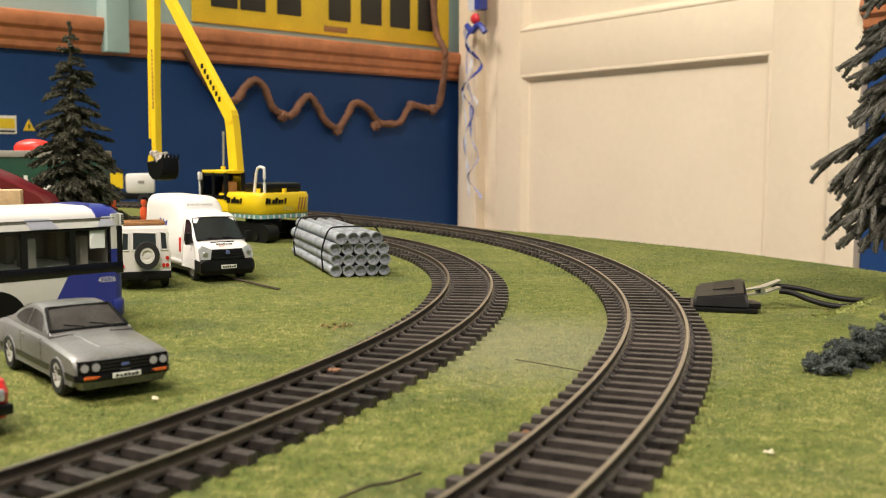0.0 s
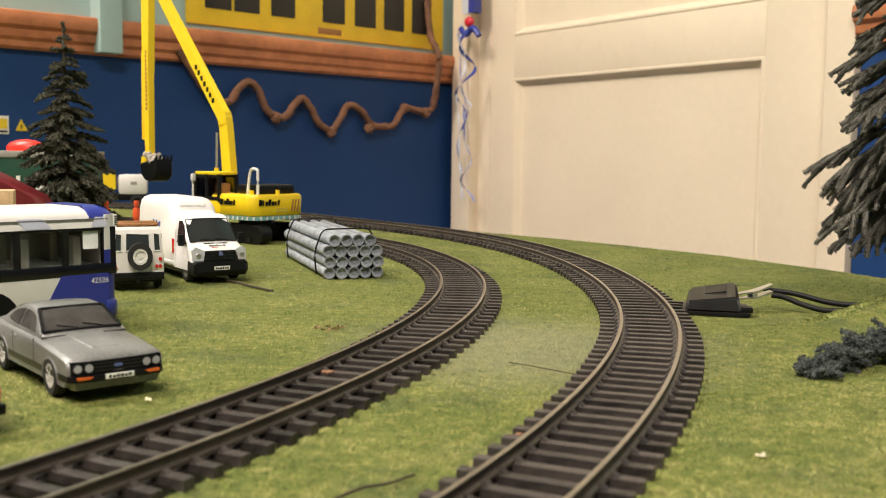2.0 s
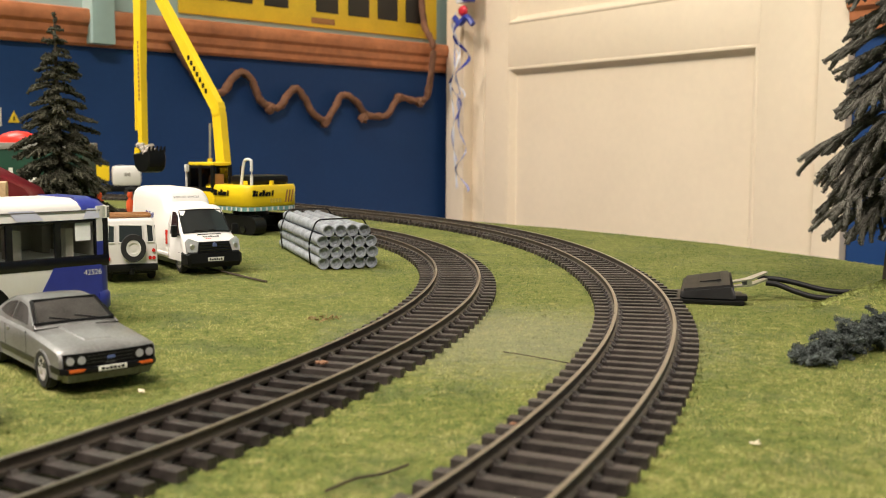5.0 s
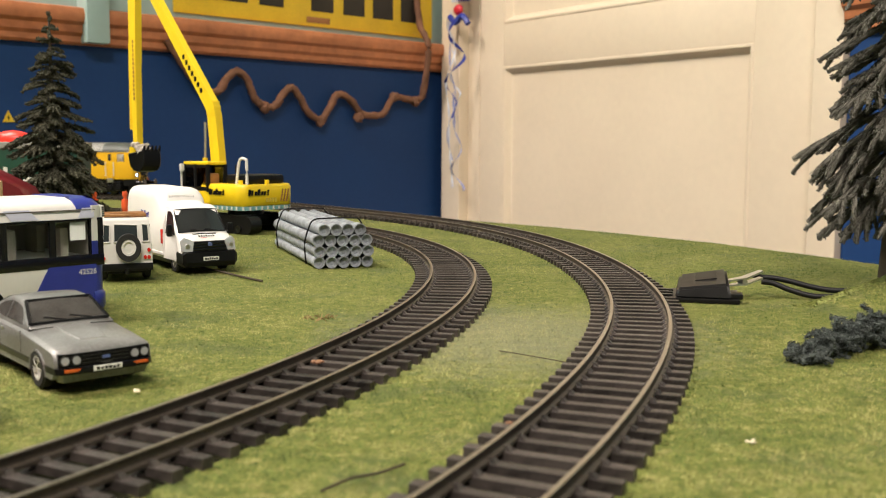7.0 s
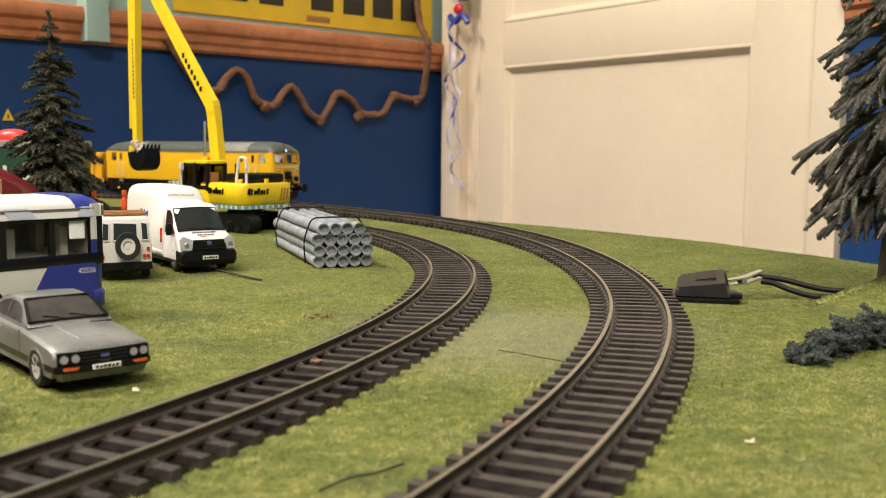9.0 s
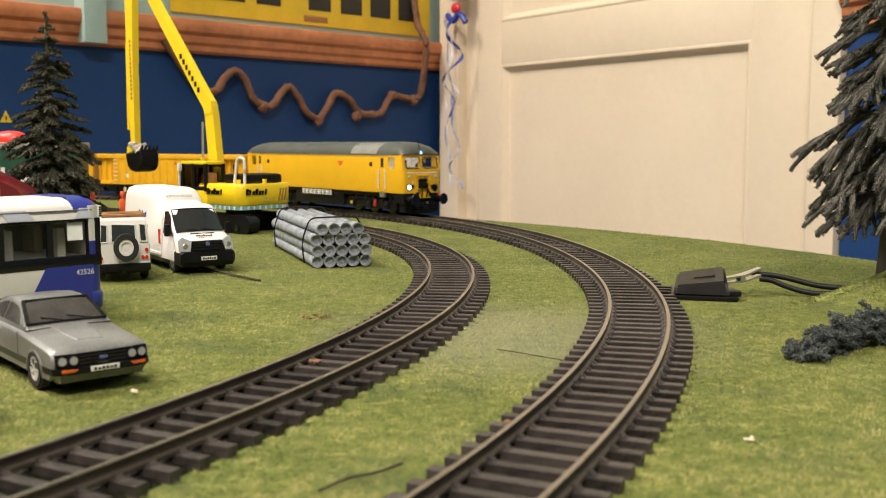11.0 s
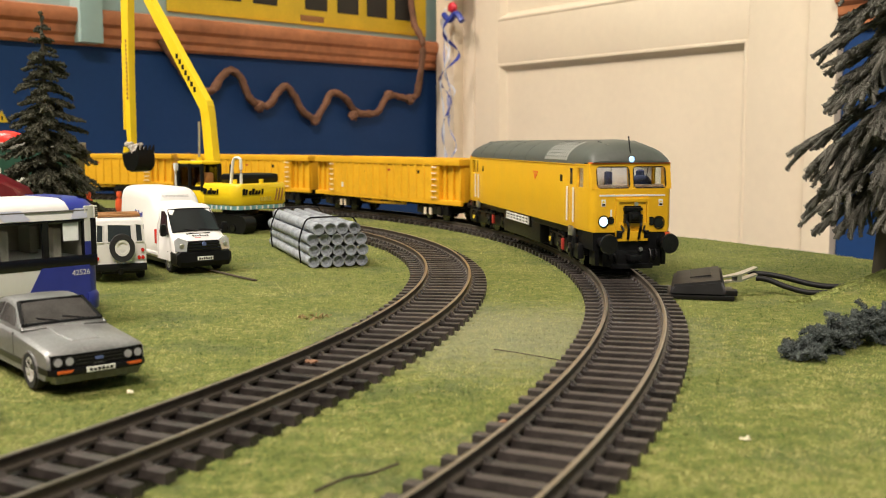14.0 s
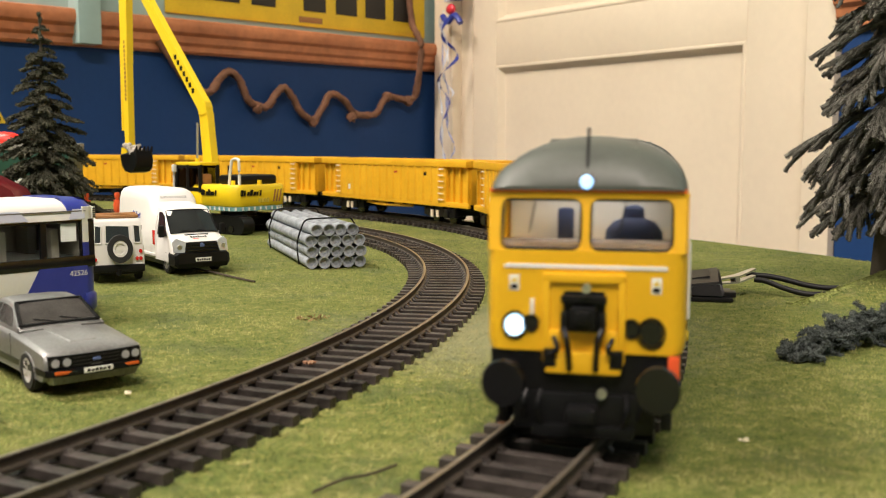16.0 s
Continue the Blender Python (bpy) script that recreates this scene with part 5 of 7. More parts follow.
        loft(bm, [pts, [(0.5, y, z) for x, y, z in pts]], caps=True, closed=True)
        part("wheel_arch", bm, M_BLACK, e, "black wheel arch")
    e.scale = (1.06, 1.06, 1.07)
    num = share("fleet_number", text_mesh("42526", 2.15, M_WHITE), e, tf(-0.22, 8.9, 12.3) @ Matrix(((0, 0, -1, 0), (-1, 0, 0, 0), (0, 1, 0, 0), (0, 0, 0, 1))))
    tagged(num, "white fleet number 42526")
    for yy in (38, 118):
        for xx in (2.2, W - 2.2):
            t = new("wheel", mesh_of("wheel", tube(B(), (-1.6, 0, 0), (1.6, 0, 0), 6.4, 3.6, 24), M_TYRE))
            t.parent, t.matrix_basis = e, tf(xx, yy, 6.4)
            share("rim", mesh_of("rim", cyl(B(), (-1.2, 0, 0), (1.2, 0, 0), 3.7, seg=20), M_STEEL), t, Matrix.Identity(4))


def van():
    e = thing("van", -116.6, 427.5, 0.2, 215.0, "white high-roof model panel van with black bumper", "van")
    # local +y forward
    hw = 12.3

    def ring(y, top, w, zb=5.0):
        half = [(w - 0.5, zb), (w + 0.1, zb + 2.5), (w + 0.2, 14), (w - 0.25, 20), (w - 0.9, top - 5.5), (w - 1.7, top - 2.6), (w - 3.2, top - 0.9), (w - 5.6, top - 0.15), (0, top)]
        return [(-x, y, z) for x, z in half] + [(x, y, z) for x, z in half[-2::-1]]
    part("load_body", loft(B(), [ring(-40, 33.0, hw - 1.2), ring(-39.2, 34.4, hw - 0.3), ring(-37, 34.6, hw), ring(-3, 34.6, hw), ring(0.5, 34.0, hw), ring(3.0, 32.2, hw), ring(5.0, 29.0, hw), ring(12, 27.6, hw)]), M_WHITE, e, "white high-roof load body", smooth=40)
    # cab: one side outline carried across, drawn in towards the roof and the nose
    side = [(11, 5), (33.6, 5), (35.6, 8.5), (35.3, 11.8), (34.2, 13.6), (31.4, 15.4), (28.4, 16.7), (23.6, 21.8), (19.2, 26.3), (17.4, 27.4), (14.5, 28.0), (11, 28.1)]
    rings = []
    for x in (-hw, -hw + 0.25, -hw + 0.9, -hw * 0.6, 0, hw * 0.6, hw - 0.9, hw - 0.25, hw):
        u = abs(x) / hw
        edge = max(0.0, (u - 0.9) / 0.1)
        rings.append([(x * (1 - 0.0115 * max(0, z - 15)), y - (0.9 * u * u + 0.6 * edge ** 2) * (y > 20), z - (0.5 * u * u + 0.7 * edge ** 2) * (z > 12)) for y, z in side])
    part("cab_body", loft(B(), rings), M_WHITE, e, "white cab, roof and short bonnet", smooth=40)

    def nose(x, z, out=0.0):
        """Place on the windscreen and bonnet slope at a height, for panes and marks."""
        y = float(np.interp(z, [p[1] for p in side[3:9]], [p[0] for p in side[3:9]]))
        u = abs(x) / hw
        return (x * (1 - 0.0115 * max(0, z - 15)), y - 0.9 * u * u + out, z - 0.5 * u * u + out * 0.8)
    R = [[nose(q * (hw - 1.1), z, 0.22) for q in (-1, -0.5, 0, 0.5, 1)] for z in (17.2, 19.5, 22, 24.2, 26.0)]
    bm = B()
    loft(bm, R, caps=False, closed=False)
    loft(bm, [[(x, y - 0.5, z - 0.4) for x, y, z in r] for r in R], caps=False, closed=False)
    w = part("windscreen", bm, M_DARKGLASS, e, "dark tinted windscreen", smooth=60)
    bm = B()
    rim = R[0] + [r[-1] for r in R[1:]] + R[-1][-2::-1] + [r[0] for r in R[-2:0:-1]]
    for a, b in zip(rim, rim[1:] + rim[:1]):
        cyl(bm, a, b, 0.28, seg=6)
    part("screen_seal", bm, M_BLACK, w)
    for xx in (-6.5, 0.5):
        part("wiper", cyl(B(), nose(xx, 17.0, 0.5), nose(xx + 5.5, 17.9, 0.5), 0.2, seg=6), M_BLACK, w)
    part("scuttle_vent", cyl(B(), nose(-5.5, 16.2, 0.1), nose(5.5, 16.2, 0.1), 0.28, seg=6), M_BLACK, e)
    for sx in (-1, 1):
        q = [(14.4, 16.4), (25.4, 16.4), (20.4, 24.4), (18.2, 25.8), (14.4, 25.8)]
        out = [(sx * (hw * (1 - 0.0115 * max(0, z - 15)) + 0.12), y, z - 0.6) for y, z in q]
        part("side_window", loft(B(), [out, [(x - sx * 0.5, y, z) for x, y, z in out]]), M_DARKGLASS, e, "dark cab side window", smooth=0)
        mir = part("wing_mirror", box(B(), sx * (hw + 1.9) - 1.3, sx * (hw + 1.9) + 1.3, 24.0, 25.8, 15.2, 20.2, 0.7), M_BLACK, e, "black door mirror")
        part("mirror_arm", cyl(B(), (sx * (hw - 0.6), 24.6, 16.2), (sx * (hw + 1.2), 24.9, 16.6), 0.55, seg=6), M_BLACK, mir)
        face = [(sx * 8.1, 36.0, 9.5), (sx * 12.3, 34.9, 9.5), (sx * 12.4, 33.6, 13.8), (sx * 10.9, 33.9, 15.2), (sx * 7.2, 35.4, 13.6)]
        h = part("headlamp", loft(B(), [[(x, y - 1.2, z) for x, y, z in face], [(x, y + 0.1, z) for x, y, z in face]]), M_LENS, e, "clear swept-back headlamp", smooth=0)
        part("lamp_bowl", cyl(B(), (sx * 10.0, 34.9, 11.6), (sx * 10.0, 35.6, 11.6), 1.2, 1.0, seg=14), M_STEEL, h)
        part("side_lamp", box(B(), sx * (hw + 0.15) - 0.25, sx * (hw + 0.15) + 0.25, 9.2, 11.6, 11.0, 17.2, 0.2), M_TAILRED, e, "tall red side lamp")
        part("tail_lamp", box(B(), sx * (hw - 0.1) - 0.4, sx * (hw - 0.1) + 0.4, -39.9, -38.4, 10, 16, 0.2), M_TAILRED, e, "red tail lamp")
        part("door_track", box(B(), sx * (hw + 0.05) - 0.25, sx * (hw + 0.05) + 0.25, -30, -8, 16.6, 17.1), M_SILVERD, e)
        part("sill_moulding", box(B(), sx * (hw + 0.1) - 0.4, sx * (hw + 0.1) + 0.4, -36, 12, 6.0, 7.4, 0.2), M_WHITE, e)
        word = part("side_lettering", box(B(), sx * (hw - 0.42) - 0.12, sx * (hw - 0.42) + 0.12, -18, -17.0, 21.2, 24.2), M_BUSBLUE, e, "small blue lettering shapes on the side", smooth=0)
        for k, hgt in enumerate((2.6, 1.8, 2.8, 1.8, 1.8, 2.4)):
            part("letter_bar", box(B(), sx * (hw - 0.42) - 0.1, sx * (hw - 0.42) + 0.1, -16.6 + 1.5 * k, -15.5 + 1.5 * k, 21.2, 21.2 + hgt), M_BUSBLUE, word, smooth=0)
        part("red_lettering", box(B(), sx * (hw - 0.3) - 0.1, sx * (hw - 0.3) + 0.1, -17, -10, 19.3, 20.2), M_RED, e, "small red lettering bar", smooth=0)
    g = part("grille", loft(B(), [[(-8.0, 35.2, 9.4), (8.0, 35.2, 9.4), (6.9, 34.4, 13.6), (-6.9, 34.4, 13.6)], [(-8.0, 36.0, 9.4), (8.0, 36.0, 9.4), (6.9, 35.3, 13.4), (-6.9, 35.3, 13.4)]]), M_BLACK, e, "black tapering grille", smooth=0)
    for k in range(3):
        part("grille_slat", box(B(), -7.4 + 0.3 * k, 7.4 - 0.3 * k, 35.6, 36.2 - 0.22 * k, 9.9 + 1.15 * k, 10.4 + 1.15 * k, 0.1), M_BLACKG, g)
    part("badge", cyl(B(), (0, 35.2, 12.2), (0, 36.0, 12.1), 1.0, seg=14), M_BADGE, e, "small dull blue oval badge")
    part("bumper", prism(B(), [(27, 3.0), (36.0, 3.0), (37.0, 5), (36.6, 9.0), (35, 9.7), (27, 9.7)], -hw - 0.25, hw + 0.25, 1.3), M_BLACK, e, "deep black front bumper", smooth=30)
    pl = part("number_plate", box(B(), -3.6, 3.6, 36.6, 37.1, 5.6, 7.2, 0.1), M_PLATE, e, "white front plate")
    bar_text(pl, -3.1, 3.1, 37.12, 5.95, 6.8, 6, M_SILVERD)
    for k, hgt in enumerate((0.5, 0.45, 0.3, 0.5, 0.3, 0.3, 0.45)):
        x = 3.6 - 1.1 * k
        a, b, c, d = nose(x, 15.1, 0.16), nose(x - 0.75, 15.1, 0.16), nose(x - 0.75, 15.1 + hgt, 0.16), nose(x, 15.1 + hgt, 0.16)
        part("bonnet_lettering", slab(B(), [a, b, c, d], 0.12), M_SILVERD, e, smooth=0)
    for k in range(3):
        x = 2.8 - 0.9 * k
        part("bonnet_mark", slab(B(), [nose(x, 14.5, 0.16), nose(x - 0.6, 14.5, 0.16), nose(x - 0.6, 14.7, 0.16), nose(x, 14.7, 0.16)], 0.12), M_RED, e, smooth=0)
    num = share("roof_lettering", text_mesh("SUPPORT VEHICLE", 1.5, M_GREYTXT, "roof_lettering"), e, tf(6.6, 4.5, 30.4) @ pose(0, 0, 0, 0, 0, 180) @ pose(0, 0, 0, 60, 0, 0))
    tagged(num, "small grey words SUPPORT VEHICLE")
    part("underside", box(B(), -10.5, 10.5, -38, 30, 2.8, 5.4), M_BLACK, e)
    wheel_set(e, 10.4, (-25.0, 24.0), 4.6, 3.2)
    e.scale = (0.92, 0.97, 0.975)


def offroader():
    e = thing("off_road_car", -131.6, 395.5, 0.2, 22.5, "white boxy off-road model car with rear spare wheel", "off-road car")
    # local +y forward, the rear door at y = -25
    hw = 11.2
    part("body", prism(B(), arched([(25, 8), (25.5, 13.0), (8, 14.2), (6, 14.4), (-24.6, 14.4), (-24.8, 4.2)], 25, -24.6, 4.2, (-15, 16), 5.2), -hw, hw, 0.5), M_WHITE, e, "white body tub", smooth=30)
    bm = B()
    loft(bm, [[(-hw + 0.2, -24.6, 14.2), (hw - 0.2, -24.6, 14.2), (hw - 0.2, 7, 14.2), (-hw + 0.2, 7, 14.2)], [(-hw + 1.2, -23.8, 23.0), (hw - 1.2, -23.8, 23.0), (hw - 1.2, 3, 23.0), (-hw + 1.2, 3, 23.0)], [(-hw + 2.4, -22.6, 24.2), (hw - 2.4, -22.6, 24.2), (hw - 2.4, 2, 24.2), (-hw + 2.4, 2, 24.2)]])
    part("hard_top", bm, M_WHITE, e, "white hard top", smooth=40)
    for x0, x1 in ((-5.2, 5.2), (-9.8, -7.0), (7.0, 9.8)):
        q = [(x0, -24.55, 15.2), (x1, -24.55, 15.2), (x1 * 0.96, -23.95, 21.6), (x0 * 0.96, -23.95, 22.0)]
        wdw = part("rear_window", slab(B(), q, 0.35), M_DARKGLASS, e, "dark rear window")
        bm = B()
        for (a, b) in ((0, 1), (1, 2), (2, 3), (3, 0)):
            cyl(bm, Vector(q[a]) + Vector((0, -0.25, 0)), Vector(q[b]) + Vector((0, -0.25, 0)), 0.3, seg=6)
        part("window_frame", bm, M_WHITE, wdw)
    for sx in (-1, 1):
        for y0, y1 in ((-21, -6), (-4, 4)):
            part("side_window", box(B(), sx * (hw - 0.7) - 0.3, sx * (hw - 0.7) + 0.3, y0, y1, 16, 21.5, 0.3), M_DARKGLASS, e)
    sp = part("spare_wheel", cyl(tube(B(), (0.8, -28.0, 13.2), (0.8, -24.9, 13.2), 5.3, 3.2, 28), (0.8, -26.6, 13.2), (0.8, -24.9, 13.2), 3.3, seg=20), M_TYRE, e, "black spare tyre on the rear door")
    part("spare_rim", cyl(tube(B(), (0.8, -27.7, 13.2), (0.8, -26.6, 13.2), 3.15, 2.2, 24), (0.8, -27.3, 13.2), (0.8, -26.4, 13.2), 1.1, seg=14), M_WHITE, sp, "white steel rim")
    part("spare_disc", cyl(B(), (0.8, -27.0, 13.2), (0.8, -26.5, 13.2), 2.6, seg=20), M_WHITE, sp)
    part("rear_bumper", box(B(), -hw, hw, -26.0, -23.5, 4.2, 7.0, 0.4), M_BLACK, e, "black rear bumper")
    for x, z in ((-9.6, 9.2), (9.6, 9.2), (9.6, 12.0), (8.0, 9.2)):
        part("tail_lamp", cyl(B(), (x, -24.6, z), (x, -25.5, z), 0.75, seg=10), M_TAILRED, e, "round red tail lamp")
    rack = part("roof_rack", box(B(), -8.5, 9.5, -18, -4, 24.2, 24.7, 0.2), M_BROWN, e, "brown wooden roof load")
    for k in range(5):
        part("rack_plank", box(B(), -9.0 + 0.6 * (k % 2), 9.4, -21 + 3.6 * k, -18.6 + 3.6 * k, 24.7, 25.5 + 0.3 * (k % 2), 0.2), M_BROWN, rack)
    part("tow_bar", cyl(box(B(), -1, 1, -26.8, -20, 3.0, 4.4, 0.3), (0, -27.4, 3.4), (0, -27.4, 5.4), 0.7, seg=8), M_BLACK, e)
    part("underside", box(B(), -8, 8, -23, 22, 3.0, 4.8), M_BLACK, e)
    wheel_set(e, 9.3, (-15, 16), 4.9, 3.2)
    e.scale = (0.86, 0.96, 1.0)


coupe()
red_car()
bus()
van()
offroader()


# ---- pipe load ----
M_PIPE = mat("grey_pipe_plastic", (0.235, 0.255, 0.28), 0.55, spec=0.35, var=0.55, scale=260, fine=1600, bump=0.4, obrand=0.25)


def pipe_stack():
    e = thing("pipe_stack", -46.0, 418.0, 0.1, 19.5, "strapped stack of grey model pipes on the grass", "pipe stack")
    r, L = 2.52, 92.0
    bm = B()
    tube(bm, (0, 0.5, 0), (0, L, 0), r * 0.90, r * 0.72, 18)
    tube(bm, (0, 0, 0), (0, 6.5, 0), r * 0.97, r * 0.80, 18)
    tube(bm, (0, 0.7, 0), (0, 6.0, 0), r * 0.72, r * 0.56, 18)
    tube(bm, (0, L - 3, 0), (0, L, 0), r, r * 0.72, 18)
    cyl(bm, (0, 1.4, 0), (0, 2.2, 0), r * 0.8, seg=18)
    me = mesh_of("pipe", bm, M_PIPE, 40)
    for row, (n, off) in enumerate(((5, 0.45), (5, 0.5), (5, 0.4), (4, 0.85))):
        for k in range(n):
            x = (k - 2) * 2 * r * 1.0 + off * 2 * r - 0.6
            share("pipe", me, e, tf(x, random.uniform(-0.9, 0.9), r + row * r * 1.74, random.uniform(-0.4, 0.4)))
    for y in (14.0, 82.0):
        bm = B()
        w0, w1, h = -11.4, 14.9, 19.6
        wire(bm, [(w0 + 0.4, y, 0.6), (w0 - 0.2, y, 9), (w0 + 1.6, y, h - 4), (w0 + 3.6, y, h - 0.8), (w0 + 8, y + 0.3, h - 0.2), (w1 - 6.5, y, h - 0.2), (w1 - 2.8, y, h - 1.4), (w1 + 0.2, y, 10), (w1 - 1.2, y, 0.6)], 0.34)
        part("strap", bm, M_BLACK, e, "black elastic strap")
    e.scale = (1.05, 1.05, 1.05)


pipe_stack()


# ---- excavator ----
M_EXC = mat("excavator_yellow", (0.86, 0.60, 0.012), 0.36, var=0.05, scale=80, fine=900)
M_SMOKE = glass("smoked_cab_glass", (0.16, 0.16, 0.17))
M_TEAL = mat("pale_teal", (0.25, 0.50, 0.55), 0.5)
M_ROCK = mat("grey_rubble", (0.42, 0.38, 0.33), 0.9, var=0.3, bump=0.6)


def beam(bm, p, q, w, h0, h1):
    """A tapered box beam from p to q in the machine's middle plane (y, z), w wide."""
    p, q = Vector(p), Vector(q)
    d = (q - p).normalized()
    n = Vector((-d.y, d.x))
    a = [(p + n * h0 / 2), (p - n * h0 / 2)]
    b = [(q + n * h1 / 2), (q - n * h1 / 2)]
    loft(bm, [[(-w / 2, a[0].x, a[0].y), (w / 2, a[0].x, a[0].y), (w / 2, a[1].x, a[1].y), (-w / 2, a[1].x, a[1].y)],
              [(-w / 2, b[0].x, b[0].y), (w / 2, b[0].x, b[0].y), (w / 2, b[1].x, b[1].y), (-w / 2, b[1].x, b[1].y)]])
    return bm


def excavator():
    e = thing("excavator", -123.0, 601.0, 0.1, 50.0, "yellow long-reach model excavator with loaded black bucket", "excavator")
    # tracks
    for sx in (-1, 1):
        bm = B()
        pts = []
        for k in range(12):
            a = math.pi / 2 + math.pi * k / 11
            pts.append((-22 + 5.2 * math.cos(a), 5.4 + 5.2 * math.sin(a)))
        for k in range(12):
            a = -math.pi / 2 + math.pi * k / 11
            pts.append((22 + 5.2 * math.cos(a), 5.4 + 5.2 * math.sin(a)))
        prism(bm, pts, sx * 14 - 4, sx * 14 + 4)
        t = part("crawler_track", bm, M_BLACK, e, "black crawler track")
        for k in range(11):
            part("track_shoe", box(B(), sx * 14 - 4.3, sx * 14 + 4.3, -20.5 + 4.1 * k - 1.4, -20.5 + 4.1 * k + 1.4, 10.3, 11.2, 0.2), M_BLACK, t)
        for k in range(5):
            part("track_roller", cyl(B(), (sx * 18.0, -16 + 8 * k, 3.2), (sx * 18.9, -16 + 8 * k, 3.2), 2.2, seg=14), M_BLACKG, t)
    part("slew_ring", cyl(B(), (0, 0, 8), (0, 0, 14.5), 11, seg=24), M_BLACK, e)
    part("undercarriage", box(B(), -11, 11, -12, 12, 4, 10, 1), M_BLACK, e)
    # house: deck skirt with chequer, counterweight, engine cover
    def house(z, g=0.0, rr=7.0):
        pts = []
        for cx, cy, a0 in ((20 - rr, -22 + rr, -90), (20 - 2, 18 - 2, 0), (-20 + 2, 18 - 2, 90), (-20 + rr, -22 + rr, 180)):
            r = rr if cy < 0 else 2
            for k in range(6):
                a = radians(a0 + 18 * k)
                pts.append((cx + (r + g) * math.cos(a), cy + (r + g) * math.sin(a), z))
        return pts
    part("counterweight", loft(B(), [house(16.2, -0.8), house(17.0, 0.2), house(27.4, 0.4), house(29.0, -0.6)]), M_EXC, e, "yellow rounded counterweight body", smooth=50)
    part("deck_skirt", loft(B(), [house(13.8, -1.0), house(16.2, -0.2)]), M_TEAL, e, "pale teal lower skirt", smooth=50)
    ring = house(15.0, -0.3)
    n = len(ring)
    per = [Vector(p) for p in ring]
    k = 0
    for i in range(n):
        a, b = per[i], per[(i + 1) % n]
        steps = max(1, int((b - a).length / 2.1))
        for s in range(steps):
            c = a.lerp(b, (s + 0.5) / steps)
            k += 1
            if k % 2:
                d = (b - a).normalized()
                bm = B()
                slab(bm, [c - d * 0.55 + Vector((0, 0, -1.0)), c + d * 0.55 + Vector((0, 0, -1.0)), c + d * 0.55 + Vector((0, 0, 1.0)), c - d * 0.55 + Vector((0, 0, 1.0))], 0.35)
                part("chequer", bm, M_WHITE, e, smooth=0)
    part("engine_cover", box(B(), -13, 16, -17.5, 3, 28.8, 34.6, 2.2), M_BLACK, e, "black engine cover")
    bm = B()
    wire(bm, [(-14.5, -10.0, 29), (-14.5, -12.0, 40), (-14.5, -14, 43.8), (-14.5, -18.5, 43.8), (-14.5, -19.5, 41.5), (-14.5, -19.5, 28.5)], 0.85)
    part("guard_rail", bm, M_WHITE, e, "white bent guard rail")
    part("exhaust", cyl(B(), (-6, 0, 34), (-6, 0, 40), 1.3, seg=10), M_BLACK, e)
    for x, y in ((-15.5, -15), (0, -20)):
        part("lifting_eye", cyl(B(), (x, y, 29), (x, y, 31.5), 1.3, seg=10), M_EXC, e)
    # cab with frame and glazing
    cx0, cx1, cy0, cy1 = -20.6, -6.5, 9.5, 35.0
    c = part("cab", box(B(), cx0, cx1, cy0 - 1, cy1, 17, 24.5, 0.8), M_EXC, e, "yellow cab base")
    part("cab_roof", box(B(), cx0, cx1, cy0, cy1 - 1.0, 40.0, 42.0, 0.7), M_EXC, c, "yellow cab roof")
    for x in (cx0 + 0.7, cx1 - 0.7):
        for y, yy in ((cy0 + 0.8, cy0 + 0.8), ((cy0 + cy1) / 2, (cy0 + cy1) / 2), (cy1 - 0.8, cy1 - 2.0)):
            part("cab_post", cyl(B(), (x, y, 24), (x, yy, 40.4), 1.4, seg=6), M_BLACK, c, "black cab post")
    for a, b in ((cy0 + 1, (cy0 + cy1) / 2 - 0.8), ((cy0 + cy1) / 2 + 0.8, cy1 - 1.8)):
        for x in (cx0 + 0.5, cx1 - 0.5):
            p = part("cab_window", box(B(), x - 0.15, x + 0.15, a, b, 25, 40), M_SMOKE, c)
            p.visible_shadow = False
            bm = B()
            box(bm, x - 0.4, x + 0.4, a, b, 24.6, 27.0)
            box(bm, x - 0.4, x + 0.4, a, b, 38.4, 40.0)
            part("window_frame", bm, M_BLACK, c, smooth=0)
    p = part("cab_window", box(B(), cx0 + 1, cx1 - 1, cy1 - 1.0, cy1 - 0.8, 25, 40), M_SMOKE, c)
    p.visible_shadow = False
    part("operator_seat", box(B(), -17, -10, 12, 19, 24, 35, 1.2), M_BROWN, c)
    part("cab_mirror", box(B(), cx0 - 3.0, cx0 - 0.6, cy1 - 3, cy1 - 1, 36, 40.5, 0.4), M_WHITE, c, "white cab mirror")
    part("grab_rail", cyl(B(), (cx0 - 0.4, cy1 + 0.4, 24), (cx0 - 0.4, cy1 + 0.4, 40.6), 0.7, seg=8), M_WHITE, c)
    # boom, stick, bucket
    bm = B()
    beam(bm, (24, 22), (29.6, 72), 5.0, 9.2, 8.2)
    beam(bm, (29.5, 70), (31.5, 78), 5.0, 8.2, 8.0)
    beam(bm, (31, 75.8), (105.5, 167), 4.9, 8.2, 5.6)
    part("boom", bm, M_EXC, e, "long yellow cranked boom", smooth=25)
    part("boom_joint", cyl(B(), (-2.6, 30.2, 74.6), (2.6, 30.2, 74.6), 3.9, seg=18), M_EXC, e)
